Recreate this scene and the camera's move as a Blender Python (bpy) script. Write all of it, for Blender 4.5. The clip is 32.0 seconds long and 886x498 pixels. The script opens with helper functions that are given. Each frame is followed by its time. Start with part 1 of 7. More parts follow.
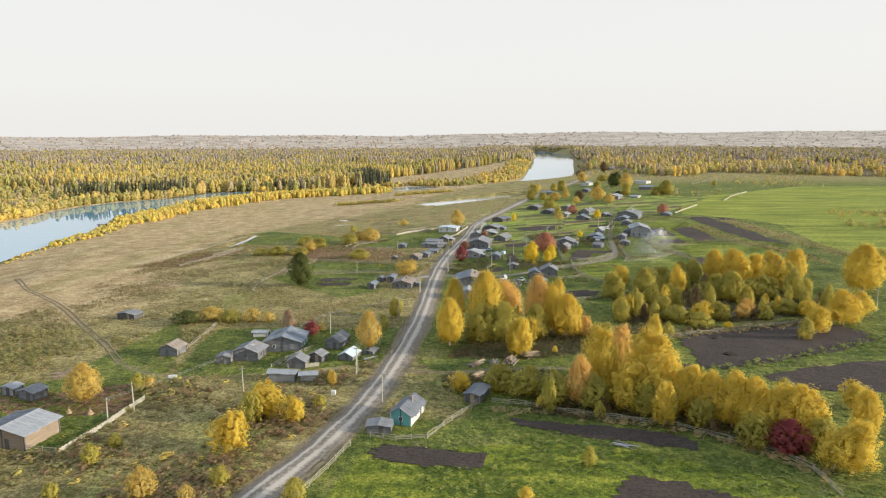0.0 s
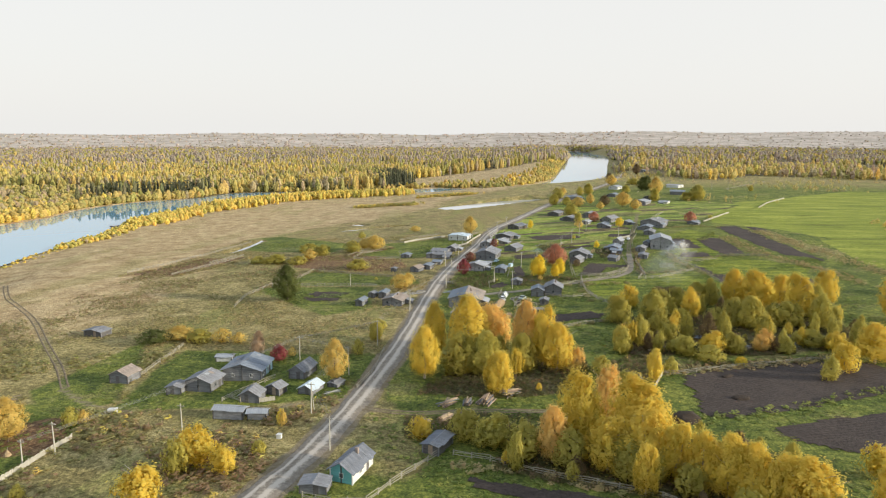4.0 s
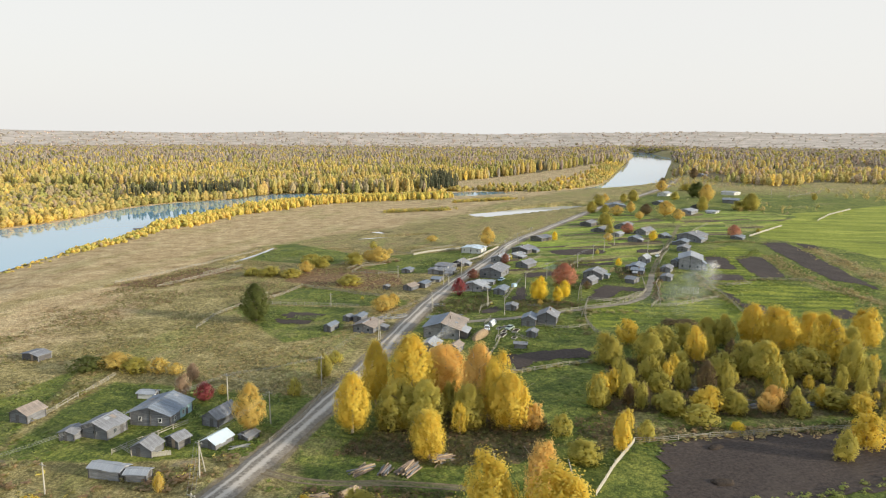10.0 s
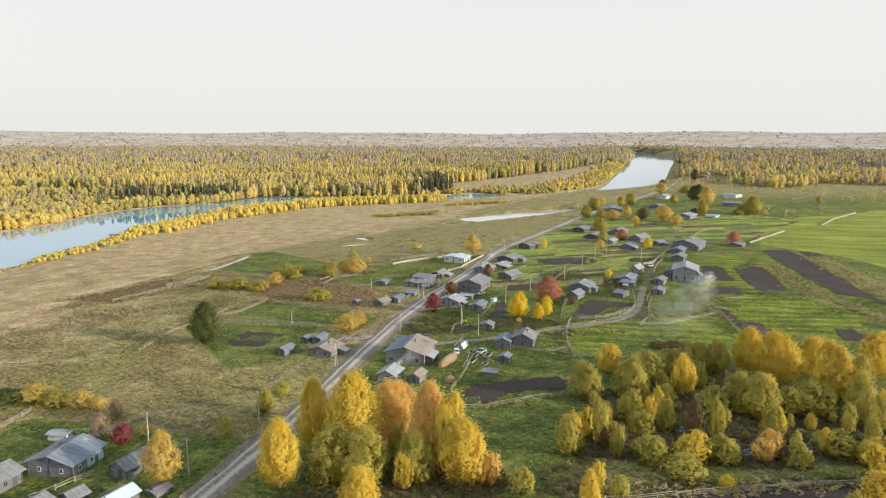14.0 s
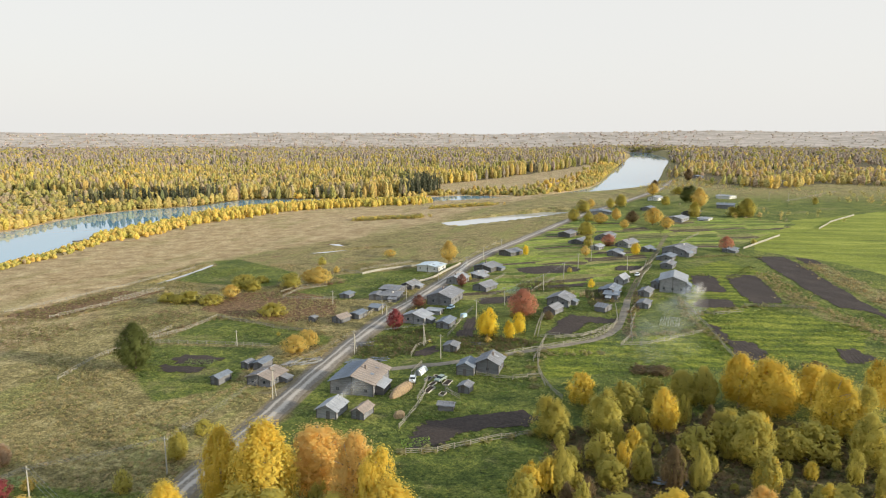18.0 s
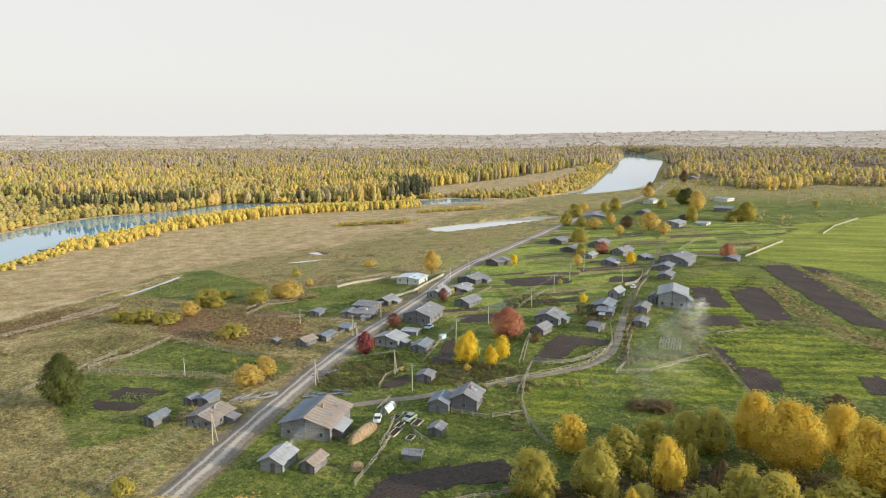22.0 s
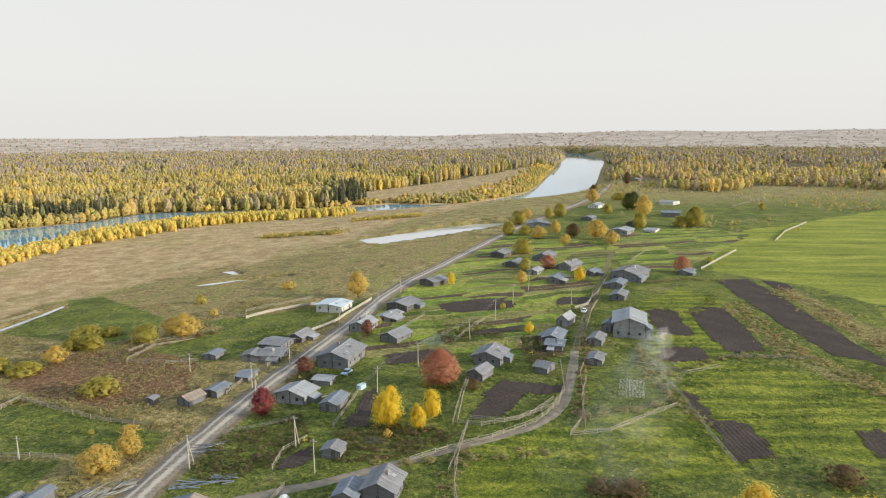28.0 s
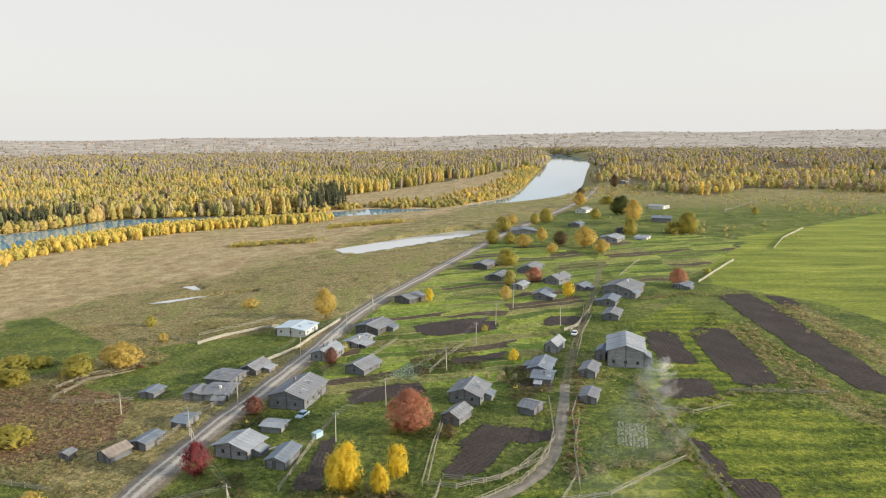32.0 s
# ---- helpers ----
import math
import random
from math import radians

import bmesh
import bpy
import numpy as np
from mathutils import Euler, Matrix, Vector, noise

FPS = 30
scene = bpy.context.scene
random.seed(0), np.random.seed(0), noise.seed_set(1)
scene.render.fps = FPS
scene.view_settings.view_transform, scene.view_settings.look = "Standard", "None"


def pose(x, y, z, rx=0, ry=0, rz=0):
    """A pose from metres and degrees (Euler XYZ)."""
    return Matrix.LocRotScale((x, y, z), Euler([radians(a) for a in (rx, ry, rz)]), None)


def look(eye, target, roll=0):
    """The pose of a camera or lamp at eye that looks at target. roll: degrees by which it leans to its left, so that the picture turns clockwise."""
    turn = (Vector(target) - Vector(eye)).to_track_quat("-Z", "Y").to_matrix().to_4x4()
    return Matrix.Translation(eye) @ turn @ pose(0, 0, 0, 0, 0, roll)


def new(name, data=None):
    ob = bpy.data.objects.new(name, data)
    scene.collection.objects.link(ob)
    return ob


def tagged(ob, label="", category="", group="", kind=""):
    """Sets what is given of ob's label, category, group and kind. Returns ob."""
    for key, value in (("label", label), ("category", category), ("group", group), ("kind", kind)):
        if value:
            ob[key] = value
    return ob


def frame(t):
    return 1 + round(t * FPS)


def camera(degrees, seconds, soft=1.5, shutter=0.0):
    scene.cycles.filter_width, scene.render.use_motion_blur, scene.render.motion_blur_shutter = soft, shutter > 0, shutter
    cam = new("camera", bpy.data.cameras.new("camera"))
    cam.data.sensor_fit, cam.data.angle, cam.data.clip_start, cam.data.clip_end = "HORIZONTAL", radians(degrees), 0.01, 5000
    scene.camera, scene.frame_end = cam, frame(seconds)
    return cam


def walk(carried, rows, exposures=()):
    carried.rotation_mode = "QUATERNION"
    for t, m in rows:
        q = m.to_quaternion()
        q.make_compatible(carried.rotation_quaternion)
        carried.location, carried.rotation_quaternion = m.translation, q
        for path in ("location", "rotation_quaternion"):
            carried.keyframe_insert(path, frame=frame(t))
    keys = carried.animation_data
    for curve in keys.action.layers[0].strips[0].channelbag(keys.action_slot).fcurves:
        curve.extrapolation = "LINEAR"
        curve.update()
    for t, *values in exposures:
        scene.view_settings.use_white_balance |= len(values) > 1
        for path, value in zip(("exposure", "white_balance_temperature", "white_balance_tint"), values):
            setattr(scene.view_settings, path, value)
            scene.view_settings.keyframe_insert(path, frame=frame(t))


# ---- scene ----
cam = camera(66.0, 32.0, soft=1.15)
# seconds, x, y, z, tilt, lean, turn
PATH = [
    (0, 0.0, 0.0, 55.3, 80.58, -0.00, 2.89),
    (1, 2.9, 5.2, 56.3, 80.55, -0.02, 3.35),
    (2, 6.1, 10.1, 57.1, 80.52, -0.05, 3.97),
    (3, 9.8, 14.9, 57.6, 80.49, -0.10, 4.89),
    (5.5, 19.5, 26.8, 58.8, 80.41, -0.48, 7.86),
    (6, 21.5, 29.2, 59.0, 80.42, -0.51, 8.47),
    (7, 25.7, 33.9, 59.7, 80.39, -0.55, 9.75),
    (8, 30.0, 38.6, 60.4, 80.34, -0.57, 10.57),
    (9, 34.1, 43.6, 61.1, 80.30, -0.56, 10.98),
    (10, 37.3, 48.8, 61.5, 80.31, -0.51, 11.47),
    (11, 39.6, 54.4, 62.0, 80.32, -0.46, 11.78),
    (12, 41.3, 59.7, 62.4, 80.33, -0.44, 11.80),
    (13, 42.5, 64.8, 62.6, 80.31, -0.44, 11.88),
    (14, 44.2, 70.7, 62.7, 80.31, -0.38, 11.77),
    (16.5, 48.4, 85.2, 62.8, 80.33, -0.23, 11.48),
    (17, 49.2, 88.2, 62.8, 80.33, -0.23, 11.44),
    (18, 50.4, 94.3, 62.8, 80.32, -0.21, 11.45),
    (19, 51.0, 100.2, 62.8, 80.30, -0.18, 11.38),
    (20, 51.2, 105.9, 62.9, 80.35, -0.13, 11.28),
    (21, 51.4, 111.8, 63.0, 80.38, -0.06, 11.22),
    (22, 51.6, 117.8, 63.1, 80.41, -0.00, 10.98),
    (23, 52.0, 123.8, 63.3, 80.40, 0.06, 10.81),
    (24, 52.0, 129.9, 63.5, 80.44, 0.11, 10.70),
    (25, 52.3, 136.1, 63.7, 80.46, 0.13, 9.74),
    (27.5, 51.9, 152.0, 64.4, 80.44, 0.23, 6.76),
    (28, 51.8, 155.2, 64.6, 80.46, 0.25, 6.28),
    (29, 52.0, 161.6, 64.9, 80.46, 0.28, 5.78),
    (30, 52.2, 168.0, 65.1, 80.47, 0.31, 5.53),
    (31, 52.5, 174.4, 65.3, 80.50, 0.33, 5.43),
    (32, 52.8, 180.7, 65.4, 80.55, 0.36, 5.09),
]
walk(cam, [(t, pose(x, y, z, a, b, c)) for t, x, y, z, a, b, c in PATH], ((0, 0.53), (14, 0.5), (32, 0.43)))

# ---- sky, sun ----
SUN_TURN, SUN_UP = 98.0, 14.0  # clockwise from ahead, above the horizon
world = bpy.data.worlds.new("sky")
scene.world = world
world.use_nodes = True
wn, wl = world.node_tree.nodes, world.node_tree.links
sky = wn.new("ShaderNodeTexSky")
sky.sky_type = "NISHITA"
sky.sun_disc = False
sky.sun_elevation, sky.sun_rotation = radians(SUN_UP), radians(SUN_TURN)
sky.air_density, sky.dust_density, sky.ozone_density = 1.0, 3.0, 1.0
# a thin veil of high cloud whitens the sky
veil = wn.new("ShaderNodeMix")
veil.data_type = "RGBA"
veil.inputs[0].default_value = 0.88
up = wn.new("ShaderNodeSeparateXYZ")
wl.new(wn.new("ShaderNodeTexCoord").outputs["Generated"], up.inputs[0])
tone = wn.new("ShaderNodeValToRGB")
tone.color_ramp.elements[0].position, tone.color_ramp.elements[0].color = 0.32, (1, 0.992, 0.965, 1)
tone.color_ramp.elements[1].position, tone.color_ramp.elements[1].color = 0.65, (0.72, 0.85, 1.0, 1)
wl.new(up.outputs[2], tone.inputs[0])
thick = wn.new("ShaderNodeVectorMath")
thick.operation = "SCALE"
thick.inputs["Scale"].default_value = 6.6
wl.new(tone.outputs[0], thick.inputs[0])
wl.new(thick.outputs[0], veil.inputs[7])
wl.new(sky.outputs[0], veil.inputs[6])
wl.new(veil.outputs[2], wn["Background"].inputs[0])
wn["Background"].inputs[1].default_value = 0.1
sun = new("sun", bpy.data.lights.new("sun", "SUN"))
sun.data.energy, sun.data.angle, sun.data.color = 3.8, radians(3.0), (1.0, 0.89, 0.7)
a, e = radians(SUN_TURN), radians(SUN_UP)
sun.matrix_world = look((math.sin(a) * math.cos(e) * 100, math.cos(a) * math.cos(e) * 100, math.sin(e) * 100), (0, 0, 0))


# ---- materials ----
class Nodes:
    """A small builder for node materials."""

    def __init__(self, name, rough=0.8):
        self.m = bpy.data.materials.new(name)
        self.m.use_nodes = True
        self.t = self.m.node_tree
        self.p = self.t.nodes["Principled BSDF"]
        self.p.inputs["Roughness"].default_value = rough
        self.p.inputs["Specular IOR Level"].default_value = 0.25

    def add(self, kind, **values):
        n = self.t.nodes.new(kind)
        for k, v in values.items():
            n.inputs[k.replace("_", " ")].default_value = v
        return n

    def link(self, a, b):
        self.t.links.new(a, b)

    def coord(self, out="Object", scale=(1, 1, 1)):
        c, m = self.add("ShaderNodeTexCoord"), self.add("ShaderNodeMapping", Scale=scale)
        self.link(c.outputs[out], m.inputs["Vector"])
        return m.outputs[0]

    def noise(self, scale, vec, detail=4.0, rough=0.6):
        n = self.add("ShaderNodeTexNoise", Scale=scale, Detail=detail, Roughness=rough)
        self.link(vec, n.inputs["Vector"])
        return n.outputs["Fac"]

    def ramp(self, fac, *stops):
        r = self.add("ShaderNodeValToRGB")
        el = r.color_ramp.elements
        while len(el) < len(stops):
            el.new(0.5)
        for e, (at, c) in zip(el, stops):
            e.position, e.color = at, (*c, 1) if len(c) == 3 else c
        self.link(fac, r.inputs[0])
        return r.outputs[0]

    def mix(self, fac, a, b, how="MIX"):
        n = self.add("ShaderNodeMix")
        n.data_type, n.blend_type = "RGBA", how
        for v, i in ((fac, 0), (a, 6), (b, 7)):
            if isinstance(v, (int, float)):
                n.inputs[i].default_value = v
            elif isinstance(v, tuple):
                n.inputs[i].default_value = (*v, 1)
            else:
                self.link(v, n.inputs[i])
        return n.outputs[2]

    def math(self, how, a, b=0.0):
        n = self.add("ShaderNodeMath")
        n.operation = how
        for v, i in ((a, 0), (b, 1)):
            if isinstance(v, (int, float)):
                n.inputs[i].default_value = v
            else:
                self.link(v, n.inputs[i])
        return n.outputs[0]

    def band(self, fac, lo, hi):
        n = self.add("ShaderNodeMapRange")
        n.interpolation_type = "SMOOTHSTEP"
        n.inputs[1].default_value, n.inputs[2].default_value = lo, hi
        self.link(fac, n.inputs[0])
        return n.outputs[0]

    def done(self, colour, height=None, strength=0.4, dist=0.1):
        if isinstance(colour, tuple):
            self.p.inputs["Base Color"].default_value = (*colour, 1)
        else:
            self.link(colour, self.p.inputs["Base Color"])
        if height is not None:
            b = self.add("ShaderNodeBump", Strength=strength, Distance=dist)
            self.link(height, b.inputs["Height"])
            self.link(b.outputs[0], self.p.inputs["Normal"])
        return self.m


def weathered(name, dark, light, along=(0.16, 0.16, 5.0), rough=0.85, stain=(0.08, 0.075, 0.075)):
    """Old boards: streaks along the grain, stains, small relief."""
    n = Nodes(name, rough)
    v = n.coord("Object")
    rnd = n.add("ShaderNodeObjectInfo").outputs["Random"]
    grain = n.noise(1.6, n.coord("Object", along), 6.0, 0.7)
    patch = n.noise(0.45, v, 3.0, 0.5)
    c = n.ramp(grain, (0.34, dark), (0.64, light))
    c = n.mix(n.math("MULTIPLY", n.band(patch, 0.45, 0.8), 0.5), c, stain)
    c = n.mix(n.math("MULTIPLY", rnd, 0.5), c, tuple(0.6 * d + 0.25 * l for d, l in zip(dark, light)))
    return n.done(c, grain, 0.6, 0.08)


def plain(name, colour, rough=0.7, vary=0.25, scale=3.0, metal=0.0):
    n = Nodes(name, rough)
    f = n.noise(scale, n.coord("Object"), 4.0)
    n.p.inputs["Metallic"].default_value = metal
    return n.done(n.ramp(f, (0.3, tuple(c * (1 - vary) for c in colour)), (0.7, tuple(min(1, c * (1 + vary)) for c in colour))), f, 0.2, 0.03)


def leafy(name, dark, light, through_leaf=0.6):
    """Leaves: colour varies from clump to clump and tree to tree, some light shines through."""
    n = Nodes(name, 0.75)
    v = n.coord("Object")
    rnd = n.add("ShaderNodeObjectInfo").outputs["Random"]
    big, small = n.noise(0.35, v, 3.0), n.noise(2.4, v, 3.0)
    f = n.math("ADD", n.math("MULTIPLY", big, 0.65), n.math("MULTIPLY", small, 0.35))
    c = n.ramp(f, (0.33, dark), (0.66, light))
    c = n.mix(n.math("MULTIPLY", rnd, 0.4), c, tuple(0.5 * (d + l) * k for d, l, k in zip(dark, light, (0.96, 0.92, 0.9))))
    n.link(c, n.p.inputs["Base Color"])
    t = n.add("ShaderNodeBsdfTranslucent")
    n.link(c, t.inputs["Color"])
    mx = n.add("ShaderNodeMixShader", Fac=through_leaf)
    n.link(n.p.outputs[0], mx.inputs[1])
    n.link(t.outputs[0], mx.inputs[2])
    n.link(mx.outputs[0], n.t.nodes["Material Output"].inputs["Surface"])
    return n.m


def tinted(name):
    """Foliage whose hue is each plant's own, kept in its 'tint'."""
    n = Nodes(name, 0.8)
    c = n.add("ShaderNodeAttribute")
    c.attribute_name = "tint"
    f = n.noise(0.5, n.coord("Object"), 3.0)
    col = n.mix(1.0, c.outputs["Color"], n.ramp(f, (0.3, (1.0, 1.0, 1.0)), (0.7, (1.5, 1.5, 1.5))), "MULTIPLY")
    n.link(col, n.p.inputs["Base Color"])
    t = n.add("ShaderNodeBsdfTranslucent")
    n.link(col, t.inputs["Color"])
    mx = n.add("ShaderNodeMixShader", Fac=0.45)
    n.link(n.p.outputs[0], mx.inputs[1])
    n.link(t.outputs[0], mx.inputs[2])
    n.link(mx.outputs[0], n.t.nodes["Material Output"].inputs["Surface"])
    return n.m


LEAF = {
    "yellow": leafy("yellow_leaves", (0.66, 0.52, 0.09), (0.98, 0.82, 0.19)),
    "bright": leafy("bright_yellow_leaves", (0.76, 0.6, 0.06), (0.98, 0.84, 0.14)),
    "amber": leafy("amber_leaves", (0.6, 0.47, 0.14), (0.9, 0.73, 0.26)),
    "peach": leafy("peach_leaves", (0.74, 0.53, 0.18), (0.97, 0.76, 0.3)),
    "olive": leafy("olive_leaves", (0.42, 0.39, 0.09), (0.78, 0.69, 0.2)),
    "green": leafy("dark_green_leaves", (0.09, 0.115, 0.035), (0.26, 0.29, 0.09)),
    "red": leafy("orange_red_leaves", (0.48, 0.22, 0.15), (0.76, 0.42, 0.27)),
    "crimson": leafy("crimson_leaves", (0.28, 0.07, 0.08), (0.55, 0.16, 0.16)),
    "maroon": leafy("maroon_leaves", (0.24, 0.11, 0.08), (0.48, 0.24, 0.17)),
    "pink": leafy("faded_pink_leaves", (0.52, 0.39, 0.26), (0.76, 0.6, 0.43)),
    "brown": leafy("brown_twigs", (0.15, 0.11, 0.06), (0.38, 0.28, 0.15)),
}
BIRCH = plain("birch_bark", (0.45, 0.4, 0.34), 0.8, 0.5, 6.0)
BARK = plain("grey_bark", (0.12, 0.09, 0.07), 0.9, 0.4, 6.0)
FOLIAGE = tinted("foliage")
SHEET = (5.0, 0.2, 0.2)  # streaks that run down a roof
WOOD_GREY = weathered("grey_boards", (0.095, 0.100, 0.112), (0.315, 0.325, 0.350))
WOOD_DARK = weathered("dark_boards", (0.055, 0.054, 0.057), (0.200, 0.192, 0.192))
WOOD_BROWN = weathered("brown_boards", (0.195, 0.150, 0.112), (0.459, 0.371, 0.290))
WOOD_PALE = weathered("pale_boards", (0.180, 0.186, 0.200), (0.430, 0.440, 0.460))
ROOF_GREY = weathered("grey_roof_boards", (0.138, 0.142, 0.156), (0.372, 0.383, 0.410), SHEET)
ROOF_SLATE = weathered("blue_grey_roofing", (0.132, 0.156, 0.192), (0.309, 0.356, 0.420), SHEET, 0.7)
ROOF_PALE = weathered("pale_roofing", (0.240, 0.258, 0.288), (0.479, 0.500, 0.532), SHEET, 0.7, (0.158, 0.158, 0.167))
ROOF_DARK = weathered("dark_roofing", (0.090, 0.102, 0.128), (0.266, 0.287, 0.329), SHEET, 0.75)
ROOF_BROWN = weathered("brown_roofing", (0.204, 0.162, 0.138), (0.447, 0.383, 0.330), SHEET)
TIN = plain("white_sheet_metal", (0.56, 0.65, 0.72), 0.5, 0.06, 0.8, 0.1)
WHITE = plain("white_paint", (0.62, 0.63, 0.62), 0.6, 0.1, 1.5)
TURQUOISE = weathered("turquoise_paint", (0.1, 0.34, 0.36), (0.2, 0.5, 0.5), rough=0.7, stain=(0.1, 0.2, 0.2))
PALE_BLUE = weathered("pale_blue_paint", (0.28, 0.45, 0.52), (0.45, 0.64, 0.7), rough=0.7, stain=(0.2, 0.3, 0.33))
GREY_FRAME = plain("grey_window_frame", (0.2, 0.21, 0.22), 0.7, 0.15)
BRICK = plain("sooty_brick", (0.3, 0.25, 0.22), 0.9, 0.3, 8.0)
LIME = plain("limewashed_brick", (0.7, 0.68, 0.64), 0.9, 0.2, 6.0)
FENCE_WOOD = weathered("fence_wood", (0.22, 0.205, 0.165), (0.48, 0.45, 0.37))
FENCE_PALE = weathered("pale_fence_wood", (0.32, 0.31, 0.27), (0.6, 0.57, 0.49))
EARTH = plain("bare_earth", (0.2, 0.155, 0.1), 0.95, 0.35, 0.6)
LANE_M = plain("earthy_gravel", (0.26, 0.225, 0.175), 0.95, 0.3, 0.5)
HAY = plain("dry_hay", (0.34, 0.25, 0.15), 0.95, 0.35, 3.0)
GLASS_M = Nodes("window_glass", 0.08).done((0.03, 0.04, 0.05))
RUBBER = plain("tyre_rubber", (0.03, 0.03, 0.03), 0.9)
SOIL_HEAP = plain("dung_heap", (0.05, 0.038, 0.03), 0.95, 0.4, 4.0)
INSULATOR = plain("white_porcelain", (0.7, 0.7, 0.68), 0.3, 0.05)
WIRE = plain("dull_wire", (0.3, 0.3, 0.3), 0.5)
PLASTIC = plain("greenhouse_film", (0.7, 0.73, 0.72), 0.4, 0.1)


def ground_material():
    """Meadow, lawns, garden strips, heath and forest floor, by the maps kept on the ground mesh."""
    n = Nodes("autumn_ground", 0.95)
    v = n.coord("Object")
    cover, crop = n.add("ShaderNodeAttribute"), n.add("ShaderNodeAttribute")
    cover.attribute_name, crop.attribute_name = "cover", "crop"
    sep, sow = n.add("ShaderNodeSeparateColor"), n.add("ShaderNodeSeparateColor")
    n.link(cover.outputs["Color"], sep.inputs[0])
    n.link(crop.outputs["Color"], sow.inputs[0])
    broad, mid, fine, grit = n.noise(0.016, v, 5.0), n.noise(0.11, v, 6.0, 0.7), n.noise(0.8, v, 6.0, 0.75), n.noise(2.3, v, 4.0, 0.75)
    tuft = n.math("ADD", n.math("MULTIPLY", fine, 0.55), n.math("MULTIPLY", grit, 0.45))
    edge = n.math("MULTIPLY", n.math("SUBTRACT", mid, 0.5), 0.9)
    # dry land
    drift = n.noise(0.05, n.coord("Object", (1.0, 0.3, 1.0)), 6.0, 0.7)
    hay = n.ramp(n.math("ADD", n.math("MULTIPLY", mid, 0.55), n.math("MULTIPLY", tuft, 0.45)), (0.36, (0.21, 0.142, 0.066)), (0.48, (0.39, 0.28, 0.147)), (0.6, (0.56, 0.44, 0.255)))
    weeds = n.ramp(n.math("ADD", n.math("MULTIPLY", mid, 0.4), n.math("MULTIPLY", tuft, 0.6)), (0.36, (0.055, 0.05, 0.02)), (0.49, (0.23, 0.19, 0.075)), (0.6, (0.46, 0.38, 0.18)))
    olive = n.ramp(tuft, (0.36, (0.09, 0.1, 0.03)), (0.62, (0.36, 0.34, 0.11)))
    open_meadow = n.band(n.math("ADD", cover.outputs["Alpha"], n.math("MULTIPLY", n.math("SUBTRACT", broad, 0.5), 1.4)), 0.3, 0.7)
    dry = n.mix(open_meadow, weeds, hay)
    thin = n.math("SUBTRACT", 1.0, n.math("MULTIPLY", open_meadow, 0.55))
    dry = n.mix(n.math("MULTIPLY", n.math("MULTIPLY", n.band(drift, 0.51, 0.6), 0.75), thin), dry, olive)
    heath = n.ramp(tuft, (0.36, (0.07, 0.037, 0.02)), (0.5, (0.175, 0.1, 0.052)), (0.62, (0.34, 0.235, 0.12)))
    dry = n.mix(n.band(n.math("ADD", sow.outputs[2], edge), 0.4, 0.6), dry, heath)
    # grass
    sward = n.math("ADD", n.math("MULTIPLY", mid, 0.4), n.math("MULTIPLY", tuft, 0.6))
    green = n.ramp(sward, (0.38, (0.032, 0.054, 0.013)), (0.49, (0.102, 0.132, 0.025)), (0.6, (0.24, 0.25, 0.052)))
    dull = n.ramp(tuft, (0.36, (0.11, 0.1, 0.04)), (0.62, (0.36, 0.31, 0.13)))
    lush = n.mix(n.math("MULTIPLY", n.band(n.noise(0.04, n.coord("Object", (0.8, 1.0, 1.0)), 6.0, 0.7), 0.54, 0.66), 0.6), green, dull)
    # mown swathes
    swathe = n.add("ShaderNodeTexWave", Scale=0.05, Distortion=14.0, Detail=5.0, Detail_Scale=0.5, Detail_Roughness=0.7)
    swathe.bands_direction = "Y"
    n.link(n.coord("Object", (0.22, 1.0, 1.0)), swathe.inputs["Vector"])
    rows = n.math("ADD", n.math("MULTIPLY", swathe.outputs["Fac"], 0.085), n.math("MULTIPLY", sward, 0.92))
    mown = n.ramp(rows, (0.38, (0.042, 0.068, 0.01)), (0.5, (0.135, 0.172, 0.018)), (0.62, (0.31, 0.315, 0.045)))
    lush = n.mix(n.band(n.math("ADD", sow.outputs[1], edge), 0.35, 0.65), lush, mown)
    # smooth far pasture, streaked by the wind
    streak = n.noise(0.1, n.coord("Object", (0.2, 1.0, 1.0)), 5.0, 0.65)
    pasture = n.ramp(n.math("ADD", n.math("MULTIPLY", streak, 0.7), n.math("MULTIPLY", tuft, 0.3)), (0.36, (0.12, 0.145, 0.025)), (0.5, (0.22, 0.255, 0.035)), (0.64, (0.36, 0.37, 0.07)))
    lush = n.mix(n.band(n.math("ADD", crop.outputs["Alpha"], edge), 0.35, 0.65), lush, pasture)
    # narrow garden strips side by side
    place = n.add("ShaderNodeSeparateXYZ")
    n.link(v, place.inputs[0])
    sway = n.noise(0.03, v, 2.0)
    across = n.math("ADD", n.math("MULTIPLY", place.outputs[1], 0.16), n.math("ADD", n.math("MULTIPLY", place.outputs[0], -0.055), n.math("MULTIPLY", sway, 3.0)))
    reach = n.math("FLOOR", n.math("ADD", n.math("MULTIPLY", place.outputs[0], 0.04), n.math("MULTIPLY", sway, 1.5)))
    strip = n.add("ShaderNodeTexWhiteNoise")
    strip.noise_dimensions = "2D"
    pair = n.add("ShaderNodeCombineXYZ")
    n.link(n.math("FLOOR", across), pair.inputs[0])
    n.link(reach, pair.inputs[1])
    n.link(pair.outputs[0], strip.inputs["Vector"])
    seam = n.math("ABSOLUTE", n.math("SUBTRACT", n.math("FRACT", across), 0.5))
